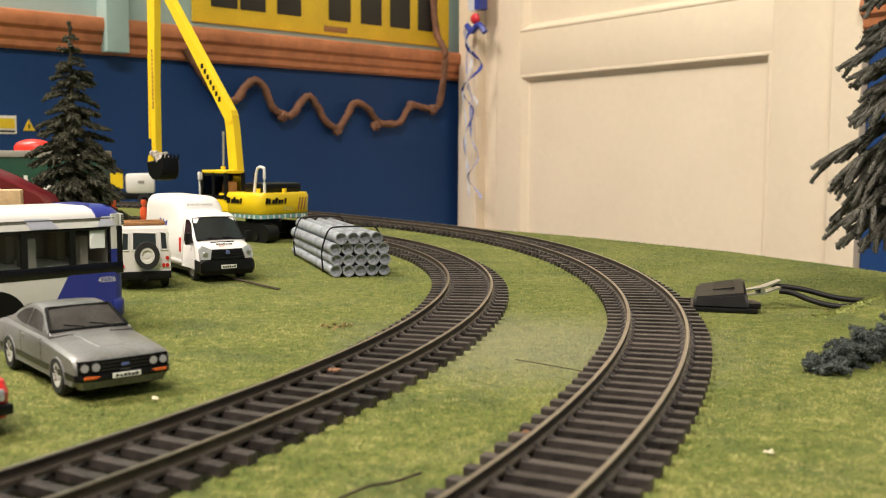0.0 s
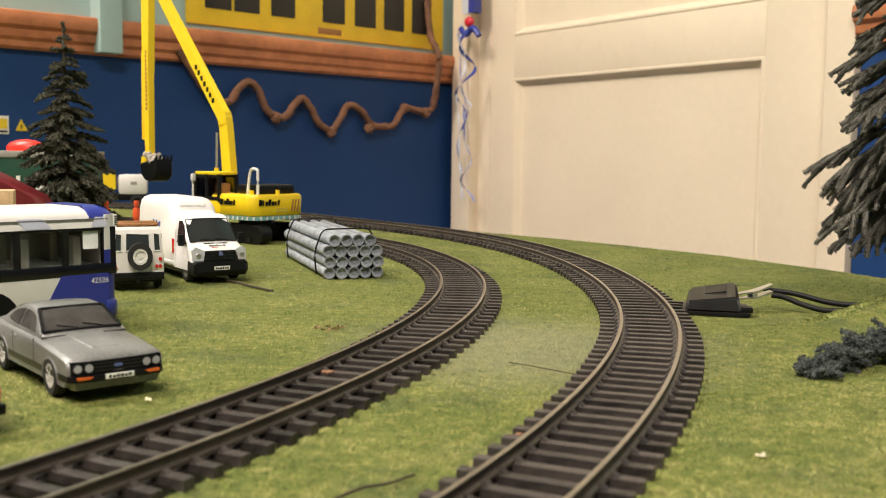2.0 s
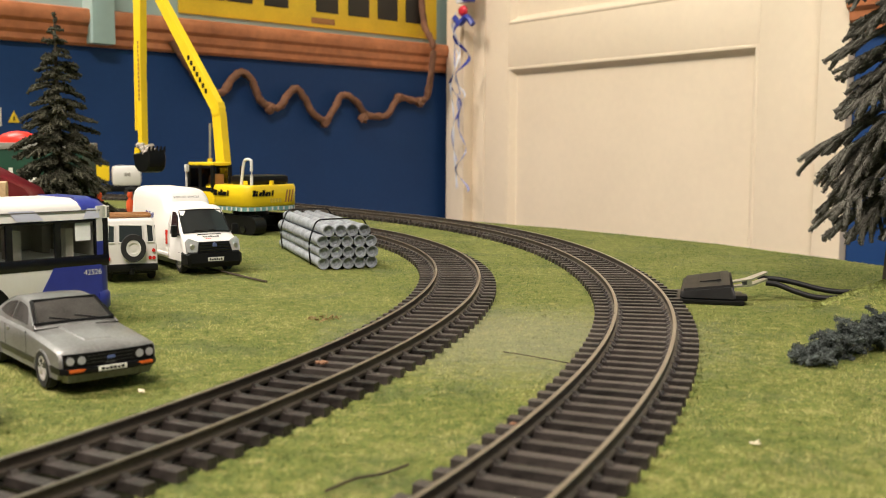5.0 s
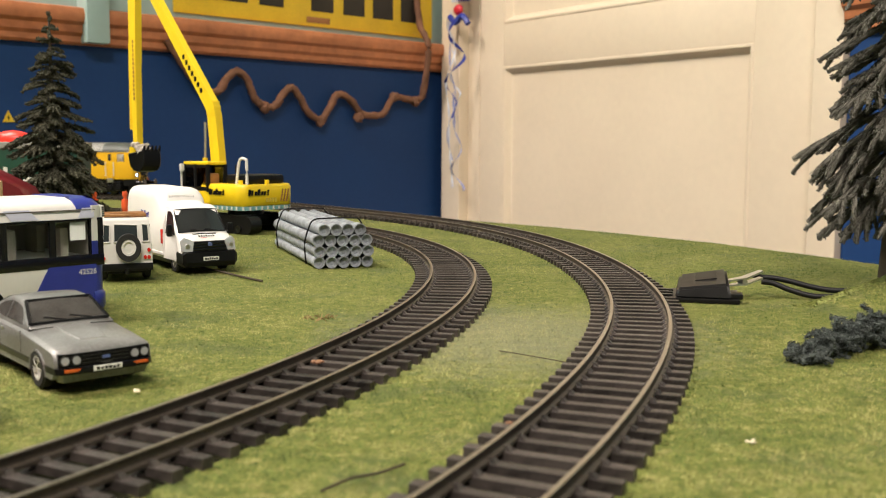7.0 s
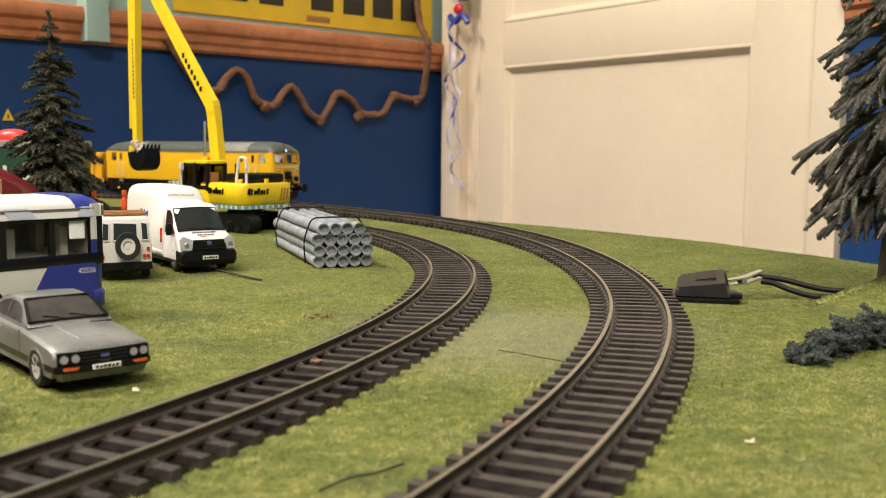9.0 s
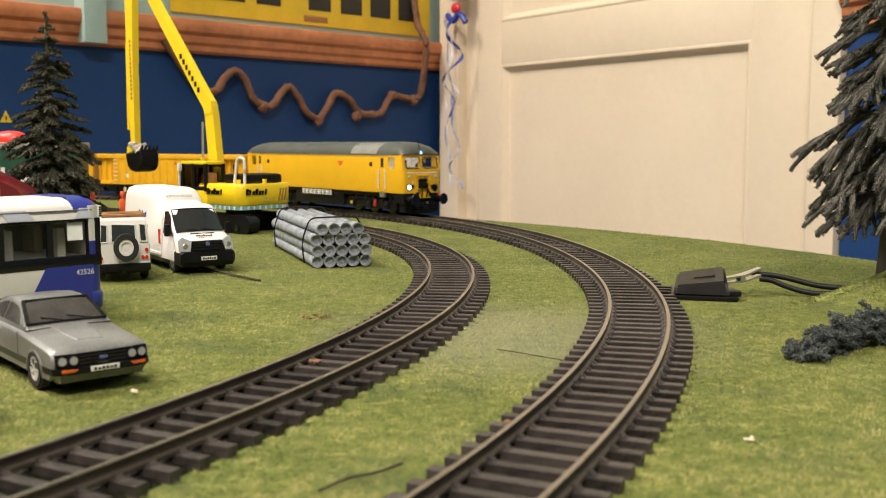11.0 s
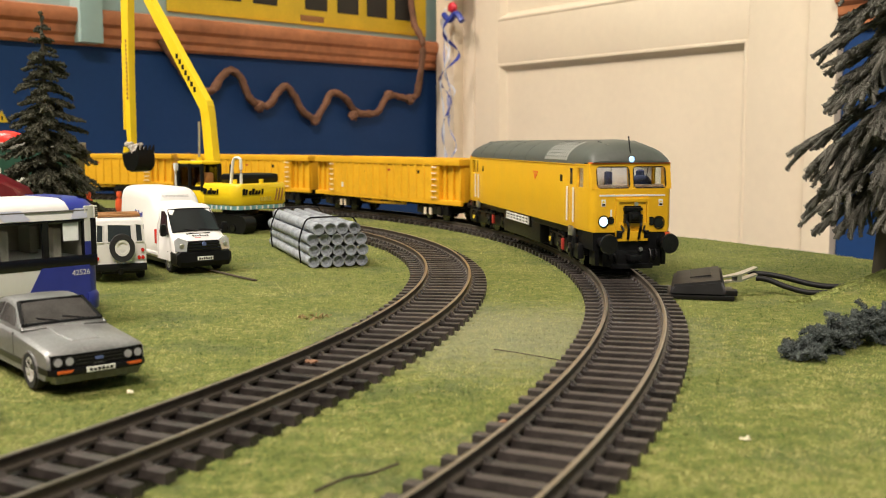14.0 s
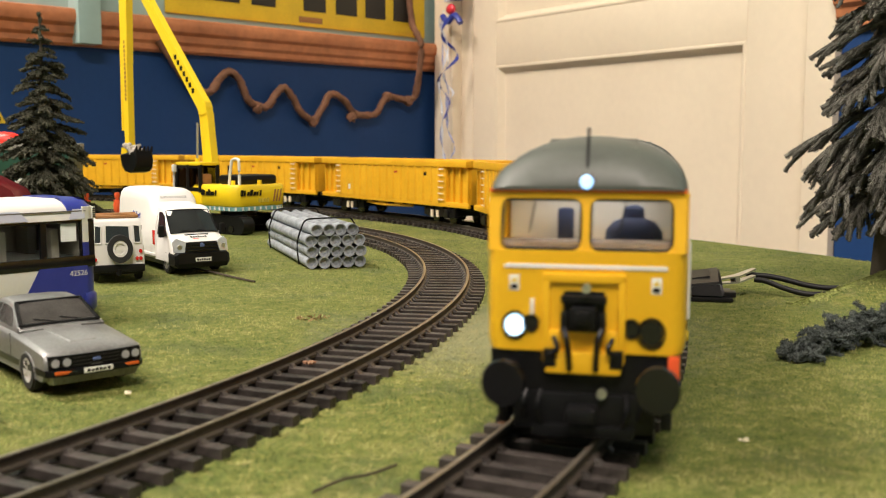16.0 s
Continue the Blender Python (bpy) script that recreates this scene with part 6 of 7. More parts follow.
    for sx in (-1, 1):
        ram = part("boom_ram", cyl(B(), (sx * 4.6, 33, 24), (sx * 4.6, 33.6, 44), 1.5, seg=12), M_EXC, e, "yellow hydraulic ram")
        part("ram_rod", cyl(B(), (sx * 4.6, 33.6, 44), (sx * 3.4, 34.6, 66), 0.75, seg=10), M_STEEL, ram)
        bm = B()
        for k, zz in enumerate((86, 89.6, 93.2, 96.8, 100.4, 104, 107.6)):
            yy = 29.5 + (zz - 74) / 93 * 76
            box(bm, sx * 2.5 - 0.1, sx * 2.5 + 0.1, yy - 1.2, yy + 1.2, zz - 1.5, zz + 1.5, m=None)
        part("boom_lettering", bm, M_BLACK, e, "dark lettering blocks along the boom", smooth=0)
    st = part("stick", beam(beam(B(), (113.5, 172), (115, 106), 5.0, 9.4, 7.2), (115, 107), (114.3, 49), 4.6, 7.0, 4.6), M_EXC, e, "long yellow stick", smooth=25)
    bm = B()
    for k in range(14):
        box(bm, -2.62, -2.46, 118.6, 120.2, 82 + k * 2.9, 84 + k * 2.9)
    part("stick_lettering", bm, M_BROWN, e, "small dark lettering along the stick", smooth=0)
    part("stick_ram", cyl(B(), (0, 126.2, 120), (0, 127.0, 62), 1.3, seg=10), M_EXC, e)
    bm = B()
    prism(bm, [(117, 51.5), (126.5, 50.5), (127.5, 45.5), (126, 41.5), (122.5, 44.5)], -2.5, 2.5)
    part("bucket_link", bm, M_EXC, e)
    bm = B()
    prism(bm, [(104.0, 48.5), (103.0, 42.0), (104.0, 37.5), (107, 34.6), (112, 33.6), (117, 34.6), (120.4, 37.6), (122.6, 46.0)], -6.8, 6.8, 0.9)
    part("bucket", bm, M_BLACK, e, "black toothed bucket", smooth=25)
    for k in range(5):
        part("bucket_tooth", loft(B(), [[(-6.6 + 2.9 * k, 103.5, 47.5), (-5.0 + 2.9 * k, 103.5, 47.5), (-5.0 + 2.9 * k, 106, 47.5), (-6.6 + 2.9 * k, 106, 47.5)], [(-6.2 + 2.9 * k, 102.8, 51.5), (-5.4 + 2.9 * k, 102.8, 51.5), (-5.4 + 2.9 * k, 103.4, 51.5), (-6.2 + 2.9 * k, 103.4, 51.5)]]), M_BLACK, e)
    bm = B()
    for k in range(36):
        x, y = random.uniform(-5.2, 5.2), random.uniform(107, 119)
        z = 45 + 6.0 * math.exp(-((y - 117) / 5) ** 2) + random.uniform(-1, 1.5)
        m = Matrix.Translation((x, y, z)) @ Euler((random.random() * 3, random.random() * 3, 0)).to_matrix().to_4x4() @ Matrix.Diagonal((1, random.uniform(0.6, 1), random.uniform(0.6, 1), 1))
        bmesh.ops.create_icosphere(bm, subdivisions=1, radius=random.uniform(1.2, 2.6), matrix=m)
    tagged(part("bucket_load", bm, M_ROCK, e, "grey rubble in the bucket", smooth=0), kind="stuff")
    for o in e.children:
        if o.name.split(".")[0] in ("bucket", "bucket_tooth", "bucket_load", "bucket_link", "stick_lettering", "stick_ram"):
            o.data.transform(Matrix.Translation((0, -0.0055, 0)))
    # slanting letter-like strokes on the counterweight and the side
    for k, (hgt, wid) in enumerate(((3.6, 2.0), (3.2, 1.3), (2.4, 1.9), (3.6, 1.9), (2.4, 1.9), (2.4, 1.3), (3.2, 1.3))):
        a = -16.5 + 2.35 * k
        q = [(a, -22.62, 22.6), (a + wid, -22.62, 22.6), (a + wid + 0.5, -22.62, 22.6 + hgt), (a + 0.5, -22.62, 22.6 + hgt)]
        part("lettering", slab(B(), q, 0.2), M_BLACK, e, "dark slanted lettering stroke", smooth=0)
        b = 9.0 - 2.2 * k
        q = [(-20.62, b, 22.6), (-20.62, b - wid, 22.6), (-20.62, b - wid - 0.4, 22.6 + hgt), (-20.62, b - 0.4, 22.6 + hgt)]
        part("lettering", slab(B(), q, 0.2), M_BLACK, e, "dark slanted lettering stroke", smooth=0)
    M_FAINT = mat("faint_lettering", (0.55, 0.42, 0.05), 0.5)
    bm = B()
    for k in range(4):
        box(bm, -3 + 2.2 * k, -1.4 + 2.2 * k, -22.6, -22.35, 18.6, 21.0)
    part("lettering", bm, M_FAINT, e, "faint lettering blocks", smooth=0)
    bm = B()
    for k in range(3):
        loft(bm, [[(8.0 + 2.2 * k, -22.6, 18.6), (9.0 + 2.2 * k, -22.6, 18.6), (10.6 + 2.2 * k, -22.6, 26), (9.6 + 2.2 * k, -22.6, 26)], [(8.0 + 2.2 * k, -22.4, 18.6), (9.0 + 2.2 * k, -22.4, 18.6), (10.6 + 2.2 * k, -22.4, 26), (9.6 + 2.2 * k, -22.4, 26)]])
    part("emblem", bm, M_BROWN, e, "slanted brown emblem strokes", smooth=0)


excavator()


# ---- conifers ----
M_BARK = mat("tree_bark", (0.055, 0.042, 0.03), 0.9, var=0.3, bump=0.5)
M_NEEDLE = mat("dark_conifer_flock", (0.050, 0.050, 0.042), 0.95, spec=0.04, var=0.35, scale=250, fine=2200, bump=0.4, island=0.3, tint=(0.118, 0.113, 0.096))
M_NEEDLE_FAR = mat("dark_green_conifer_flock", (0.026, 0.028, 0.018), 0.9, spec=0.15, var=0.45, scale=250, fine=2200, bump=0.8, island=0.5, tint=(0.075, 0.074, 0.052))


class Foliage:
    """Branches as blunt lumpy stalks coated in grains of flock, gathered as one triangle mesh."""

    def __init__(self, seed):
        self.rng = np.random.default_rng(seed)
        self.tris = []

    def limb(self, base, direction, length, droop, r0, r1, seg, dens, grain, curl=0.25, spread=0.38):
        rng = self.rng
        d = np.array(direction, float)
        d /= np.linalg.norm(d)
        p, pts = np.array(base, float), []
        for i in range(seg + 1):
            t = i / seg
            pts.append(p.copy())
            step = d.copy()
            step[2] -= droop * t * (1 - curl * t)
            step += rng.normal(size=3) * 0.05
            p = p + step / np.linalg.norm(step) * length / seg
        pts = np.array(pts)
        tan = np.gradient(pts, axis=0)
        tan /= np.linalg.norm(tan, axis=1)[:, None]
        av = np.cross(tan, (0.1, 0.05, 1.0))
        av /= np.linalg.norm(av, axis=1)[:, None] + 1e-9
        bv = np.cross(av, tan)
        k = 8
        an = 2 * np.pi * np.arange(k) / k
        rad = (r0 + (r1 - r0) * np.linspace(0, 1, seg + 1))[:, None] * rng.uniform(0.7, 1.2, (seg + 1, k))
        rad[-1] *= 0.55
        R = pts[:, None] + (av[:, None] * np.cos(an)[None, :, None] + bv[:, None] * np.sin(an)[None, :, None]) * rad[..., None]
        A, Bq, C, D = R[:-1], np.roll(R[:-1], -1, 1), np.roll(R[1:], -1, 1), R[1:]
        self.tris.append(np.stack([A, Bq, C], 2).reshape(-1, 3, 3))
        self.tris.append(np.stack([A, C, D], 2).reshape(-1, 3, 3))
        tip = np.broadcast_to(pts[-1] + tan[-1] * r1 * 0.4, (k, 3))
        self.tris.append(np.stack([R[-1], np.roll(R[-1], -1, 0), tip], 1))
        # grains of flock
        n = int(dens * length * (r0 + r1) * 3.1)
        t = rng.random(n) * seg
        i = np.minimum(t.astype(int), seg - 1)
        f = (t - i)[:, None]
        q = pts[i] + (pts[i + 1] - pts[i]) * f
        phi = rng.random(n) * 2 * np.pi
        nv = av[i] * np.cos(phi)[:, None] + bv[i] * np.sin(phi)[:, None]
        rr = (r0 + (r1 - r0) * t / seg) * (0.85 + spread * rng.random(n) ** 2)
        c = q + nv * rr[:, None]
        sz = grain * rng.uniform(0.5, 1.2, n)[:, None]
        e1, e2 = rng.normal(size=(n, 3)), rng.normal(size=(n, 3))
        e1 /= np.linalg.norm(e1, axis=1)[:, None]
        e2 /= np.linalg.norm(e2, axis=1)[:, None]
        top = c + (nv * 0.8 + rng.normal(size=(n, 3)) * 0.45) * sz
        v0, v1, v2 = c + e1 * sz * 0.6, c + e2 * sz * 0.6, c - (e1 + e2) * sz * 0.45
        self.tris += [np.stack([v0, v1, top], 1), np.stack([v1, v2, top], 1), np.stack([v2, v0, top], 1)]
        return pts

    def mesh(self, name, material, floor=None):
        co = np.concatenate(self.tris).reshape(-1, 3)
        if floor is not None:
            co[:, 2] = np.maximum(co[:, 2], floor)
        n = len(co) // 3
        me = bpy.data.meshes.new(name)
        me.vertices.add(3 * n)
        me.loops.add(3 * n)
        me.polygons.add(n)
        me.vertices.foreach_set("co", (co * 0.001).ravel())
        me.loops.foreach_set("vertex_index", np.arange(3 * n))
        me.polygons.foreach_set("loop_start", np.arange(0, 3 * n, 3))
        me.update(calc_edges=True)
        me.materials.append(material)
        return me


def conifer(name, x, y, z, height, radius, levels, per, seed, material, label, dens, grain, r0, r1, trunk, low, droop, rise, twigs, seg=14):
    fo = Foliage(seed)
    rng = fo.rng
    e = thing(name, x, y, z, 0, label, "conifer")
    bm = B()
    rings = []
    for i in range(9):
        t = i / 8
        r = (trunk * (1 - t) + 0.5) * (1.2 if i == 0 else 1)
        rings.append([(r * math.cos(a) * rng.uniform(0.9, 1.1), r * math.sin(a) * rng.uniform(0.9, 1.1), height * 0.98 * t - 0.8) for a in [2 * math.pi * k / 11 for k in range(11)]])
    loft(bm, rings)
    part("trunk", bm, M_BARK, e, "brown tapered trunk", smooth=60)
    for lv in range(levels):
        t = lv / (levels - 1)
        zz = height * (low + (0.97 - low) * t)
        R = radius * (1 - t) ** 0.82 + radius * 0.05
        n = max(4, int(per * (1 - 0.5 * t)))
        for k in range(n):
            a = 2 * math.pi * (k + rng.uniform(-0.3, 0.3)) / n + lv * 0.9
            ln = R * rng.uniform(0.72, 1.1) * (0.8 if lv == 0 else 1)
            d = (math.cos(a), math.sin(a), rise + 0.4 * t + rng.uniform(-0.12, 0.12))
            z1 = zz + rng.uniform(-0.5, 0.5) * height / levels
            k0, k1 = r0 * (1 - 0.35 * t), r1 * (1 - 0.25 * t)
            pts = fo.limb((0, 0, z1), d, ln, droop, k0, k1, seg, dens, grain)
            for s in range(twigs if t < 0.85 else 1):
                for sd in (-1, 1):
                    i = min(seg - 2, int(seg * (0.3 + 0.5 * s / max(1, twigs)) + rng.integers(0, 2)))
                    dd = pts[i + 1] - pts[i]
                    ang = sd * rng.uniform(0.3, 0.7)
                    d2 = (dd[0] * math.cos(ang) - dd[1] * math.sin(ang), dd[0] * math.sin(ang) + dd[1] * math.cos(ang), dd[2] * rng.uniform(0.8, 1.6))
                    fo.limb(pts[i], d2, ln * rng.uniform(0.25, 0.45), 0.3, k1 * 0.95, k1 * 0.8, 5, dens, grain)
    ob = new("crown", fo.mesh("crown", material))
    ob.parent = e
    tagged(ob, "dark drooping flocked branches")
    return e


conifer("conifer_tree", -230.0, 578.0, 0.0, 128.0, 36.0, 19, 12, 3, M_NEEDLE_FAR, "dark green model spruce tree on the grass", 1.5, 0.9, 1.35, 0.8, 2.4, 0.07, 0.75, -0.16, 4, 10)
conifer("conifer_tree", 156.5, 346.0, 0.0, 185.0, 39.5, 17, 12, 8, M_NEEDLE, "grey-green model conifer with thick drooping branches", 5.5, 0.42, 1.25, 0.9, 4.0, 0.225, 0.75, -0.38, 4)


def bush():
    """A low curly clump of blue-grey flock lying on the grass."""
    fo = Foliage(5)
    rng = fo.rng
    for k in range(460):
        u = rng.uniform(0, 1)
        x, y = 85 + 62 * u + rng.normal() * 0.8, 238 + 44 * u + rng.normal() * 2.6
        top = 1.6 + 8.2 * min(1.0, u * 1.7) ** 0.6
        z = top * rng.uniform(0.05, 0.95) ** 0.7
        d = rng.normal(size=3) * (1, 0.8, 0.5)
        fo.limb((x, y, z), d, rng.uniform(2, 4.5), 0.4, 0.55, 0.45, 4, 16.0, 0.34, spread=1.3)
    tagged(new("bush", fo.mesh("bush", M_BUSH, 0.0)), "low dark grey-green clump of foliage on the grass", "bush")


M_BUSH = mat("slate_green_flock", (0.028, 0.035, 0.034), 0.95, spec=0.08, var=0.45, scale=250, fine=2200, bump=0.8, island=0.5, tint=(0.085, 0.098, 0.092))
bush()


# ---- power clip and cable ----
M_PCLIP = mat("dark_grey_moulding", (0.008, 0.0078, 0.0075), 0.38, spec=0.2, var=0.3, scale=200, fine=2500)


def power_clip():
    e = thing("power_clip", 88.5, 338.0, 0.0, -14.0, "dark grey plastic track power clip beside the rail", "power clip")
    bm = B()
    loft(bm, [[(-9.6, -9, 1.2), (9.2, -9, 1.2), (9.2, 14, 1.2), (-9.6, 14, 1.2)], [(-9.0, -8.0, 4.6), (7.8, -7.6, 6.6), (7.4, 12.0, 9.6), (-8.4, 12.0, 6.9)]])
    bmesh.ops.bevel(bm, geom=list(bm.edges), offset=0.8, segments=2, affect="EDGES")
    part("housing", bm, M_PCLIP, e, "sloping moulded housing", smooth=40)
    part("base_plate", box(B(), -11.5, 11.6, -9.8, 15, 0.1, 1.5, 0.3), M_PCLIP, e)
    for k in range(3):
        part("contact_tongue", box(B(), -17.5, -10.5, -6 + 6 * k, -3.6 + 6 * k, 0.4, 2.2, 0.3), M_PCLIP, e)
    bm = B()
    loft(bm, [[(-3.2, -1, 5.8), (4.2, -1, 6.8), (4.0, 8, 8.2), (-3.0, 8, 7.0)], [(-3.0, -0.8, 6.6), (4.0, -0.8, 7.7), (3.8, 7.8, 9.2), (-2.8, 7.8, 8.1)]])
    part("raised_panel", bm, M_PCLIP, e)
    part("side_step", box(B(), 8.0, 12.6, -7.5, -2, 1.4, 3.2, 0.3), M_PCLIP, e)
    return e


power_clip()


def crocodile_clip():
    e = thing("crocodile_clip", 96.0, 339.0, 4.4, 12.0, "shiny metal crocodile clip on the power clip", "crocodile clip")
    for dz, nm in ((0.0, "lower_jaw"), (1.6, "upper_jaw")):
        bm = B()
        loft(bm, [[(0, -1.2, dz), (0, 1.2, dz), (0, 1.2, dz + 0.5), (0, -1.2, dz + 0.5)], [(7, -2.0, 0.4 + dz * 1.3), (7, 2.0, 0.4 + dz * 1.3), (7, 2.0, 1.0 + dz * 1.3), (7, -2.0, 1.0 + dz * 1.3)],
                  [(13.5, -1.3, 2.2 + dz * 1.5), (13.5, 1.3, 2.2 + dz * 1.5), (13.5, 1.3, 2.9 + dz * 1.5), (13.5, -1.3, 2.9 + dz * 1.5)]])
        part(nm, bm, M_STEEL, e)
    part("spring", cyl(B(), (6.5, -1.8, 1.6), (6.5, 1.8, 1.6), 1.0, seg=12), M_STEEL, e)


crocodile_clip()
M_CABLE = mat("black_cable_rubber", (0.010, 0.010, 0.010), 0.5, spec=0.25, var=0.3)
bm = B()
wire(bm, [(108, 346, 7.4), (111, 347, 6.6), (115, 346, 6.4), (120, 344, 5.6), (127, 340, 4.0), (133, 337, 3.4), (139.5, 333.5, 3.9)], 0.98, 12)
solo("cable", bm, M_CABLE, "black rubber cable from the clip", "cable", group="clip cables")
bm = B()
wire(bm, [(110.5, 345, 5.2), (114, 343, 4.9), (119, 340, 3.0), (125, 337, 1.5), (131, 335, 1.5), (136, 333.3, 2.8)], 0.98, 12)
solo("cable", bm, M_CABLE, "black rubber cable looped back to the bank", "cable", group="clip cables")

# ---- small things on the grass ----
M_TWIG = mat("dry_twig", (0.045, 0.032, 0.018), 0.9, var=0.3)
for pts, r in (([(-136, 452, 0.6), (-120, 434, 0.8), (-106, 417, 0.7), (-90, 396, 0.9), (-80, 384, 0.7), (-71, 374, 0.6)], 0.45), ([(-19, 143, 0.9), (-15, 147.6, 1.3), (-11, 151, 1.0), (-7, 155, 1.2)], 0.24), ([(13, 247, 0.6), (20, 240, 0.9), (30, 232, 0.7)], 0.13)):
    solo("twig", wire(B(), pts, r, 6), M_TWIG, "thin dark dry twig lying on the grass", "twig", group="twigs on the grass")
M_CRUMB = mat("pale_crumb", (0.75, 0.68, 0.50), 0.8)
M_RCRUMB = mat("rusty_crumb", (0.21, 0.105, 0.055), 0.9)
for x, y, z, r, m, lab in ((-65.8, 203.6, 0.7, 0.75, M_CRUMB, "pale cream crumb on the grass"), (53.7, 170.4, 0.7, 0.6, M_CRUMB, "pale cream crumb on the grass"), (-30.2, 224.1, 2.6, 1.2, M_RCRUMB, "rusty brown flake between the rails"), (12.0, 180.0, 0.9, 1.1, M_RCRUMB, "rusty brown flake beside the sleepers")):
    bm = B()
    for k in range(5):
        bmesh.ops.create_icosphere(bm, subdivisions=1, radius=r * random.uniform(0.35, 0.7), matrix=Matrix.Translation((x + random.uniform(-r, r), y + random.uniform(-r, r), z + random.uniform(-0.2, 0.3))) @ Matrix.Diagonal((1.2, 1, 0.6, 1)))
    solo("crumb", bm, m, lab, "crumb", group="crumbs on the layout", smooth=0)

# ---- vehicles and bits at the far left ----
M_GREEN = mat("dark_green_trailer", (0.010, 0.060, 0.035), 0.4, var=0.1)
M_GREYTOP = mat("grey_trailer_rail", (0.30, 0.29, 0.26), 0.5)


def trailer():
    e = thing("lorry_trailer", -322.0, 668.0, 0.0, 4.0, "dark green box lorry trailer with white lettering shapes", "lorry trailer")
    part("box_body", box(B(), -75, 75, -16, 16, 13, 49, 0.8), M_GREEN, e, "dark green box body")
    part("top_rail", box(B(), -76, 76, -17, 17, 49, 53.5, 0.6), M_GREYTOP, e, "grey top rail")
    part("chassis", box(B(), -70, 70, -12, 12, 8, 13, 0.5), M_BLACK, e)
    bm = B()
    for x0, h in ((27, 15),):
        box(bm, x0, x0 + 2.6, -16.3, -15.9, 22, 22 + h)
    tube(bm, (33, -16.3, 26.6), (33, -15.9, 26.6), 4.8, 2.2, 18)
    tube(bm, (44, -16.3, 26.6), (44, -15.9, 26.6), 4.8, 2.2, 18)
    box(bm, 46.6, 49.2, -16.3, -15.9, 22, 31)
    for x0 in (53, 58):
        box(bm, x0, x0 + 2.6, -16.3, -15.9, 22, 31)
    part("lettering", bm, M_WHITE, e, "large white lettering shapes", smooth=0)
    for sx in (-50, -38, 44, 56):
        for sy in (-12, 12):
            part("wheel", tube(B(), (sx, sy - 2, 6), (sx, sy + 2, 6), 6, 3, 18), M_TYRE, e)


def red_cover():
    bm = B()
    rings = []
    for t, k in ((0, 1.0), (3, 1.0), (5.5, 0.82), (7.2, 0.45), (7.8, 0.1)):
        rings.append([(13 * k * math.cos(a), 8 * k * math.sin(a), t) for a in [2 * math.pi * i / 20 for i in range(20)]])
    solo("red_dome", loft(B(), rings), M_REDBR, "bright red domed cap on top of the trailer", "plastic dome", at=tf(-293, 668, 53.5), smooth=50)
    bm.free()


M_REDBR = mat("bright_red_plastic", (0.85, 0.035, 0.02), 0.35)


M_MAROON = mat("crimson_lorry_paint", (0.13, 0.006, 0.012), 0.4, var=0.15)


def red_tipper():
    e = thing("red_lorry", -244.0, 528.0, 0.0, -84.0, "red model lorry with sloping front behind the bus", "lorry")
    part("bonnet", prism(B(), [(-40, 10), (20, 10), (22, 24), (19, 29), (-2, 40), (-14, 45), (-40, 47)], -13, 13, 1.2), M_MAROON, e, "red sloping cab and bonnet", smooth=30)
    part("side_trim", box(B(), -13.6, 13.6, -36, 21, 17.5, 20.5, 0.5), M_MAROON, e, "red flared side step")
    part("chassis", box(B(), -10, 10, -40, 20, 6, 10.2), M_BLACK, e)
    part("side_window", prism(B(), [(-13, 30), (-6, 30), (-10, 37), (-13, 38)], -13.3, 13.3), M_DARKGLASS, e)
    wheel_set(e, 11, (-28, 10), 6, 4)


def parcel():
    solo("parcel", box(B(), -9, 9, -7, 7, 0, 9.0, 0.6), M_BOXT, "pale tan wooden crate on a stand behind the bus", "crate", at=tf(-200, 420, 27.4, 20))
    solo("crate_stand", box(B(), -8, 8, -6, 6, 0, 27.4, 0.4), M_BROWN, "brown wooden stand under the crate", "stand", at=tf(-200, 420, 0, 20))


M_BOXT = mat("tan_crate", (0.62, 0.42, 0.24), 0.7, var=0.25)


def white_machine():
    e = thing("works_vehicle", -333.0, 1008.0, 0.0, 20.0, "white and yellow model works vehicle by the track", "works vehicle")
    part("tank", box(B(), -14, 15, -10, 10, 13, 39, 5.5), M_WHITE, e, "white rounded body")
    part("front_arm", prism(B(), [(-8, 20), (8, 20), (8, 32), (-8, 40)], -46, -16, 1.0), M_EXC, e, "yellow engine end", smooth=30)
    part("chassis", box(B(), -44, 14, -8, 8, 6, 14, 1), M_BLACK, e)
    part("side_vent", box(B(), -2, 4, -10.3, -9.8, 26, 30, 0.1), M_GREYTOP, e)
    for x in (-34, 4):
        for y in (-9, 9):
            part("wheel", tube(B(), (x, y - 2, 6.5), (x, y + 2, 6.5), 6.5, 3, 18), M_TYRE, e)
    e.scale = (1.0, 1.0, 0.8)


def worker(x, y, rz):
    """A tiny painted doll of a track worker, one plain shape."""
    bm = B()
    for z0, z1, rx, ry in ((0, 9, 2.2, 1.7), (9, 16.5, 2.9, 1.9), (16.5, 18, 1.2, 1.2), (18, 21.5, 1.8, 1.9)):
        loft(bm, [[(rx * k * math.cos(a), ry * k * math.sin(a), z) for a in [2 * math.pi * i / 12 for i in range(12)]] for z, k in ((z0, 0.85), ((z0 + z1) / 2, 1.0), (z1, 0.8))])
    solo("toy_figure", bm, M_HIVIS, "tiny orange painted toy figure on the grass", "toy figure", group="toy figures", at=tf(x, y, 0, rz), smooth=50)


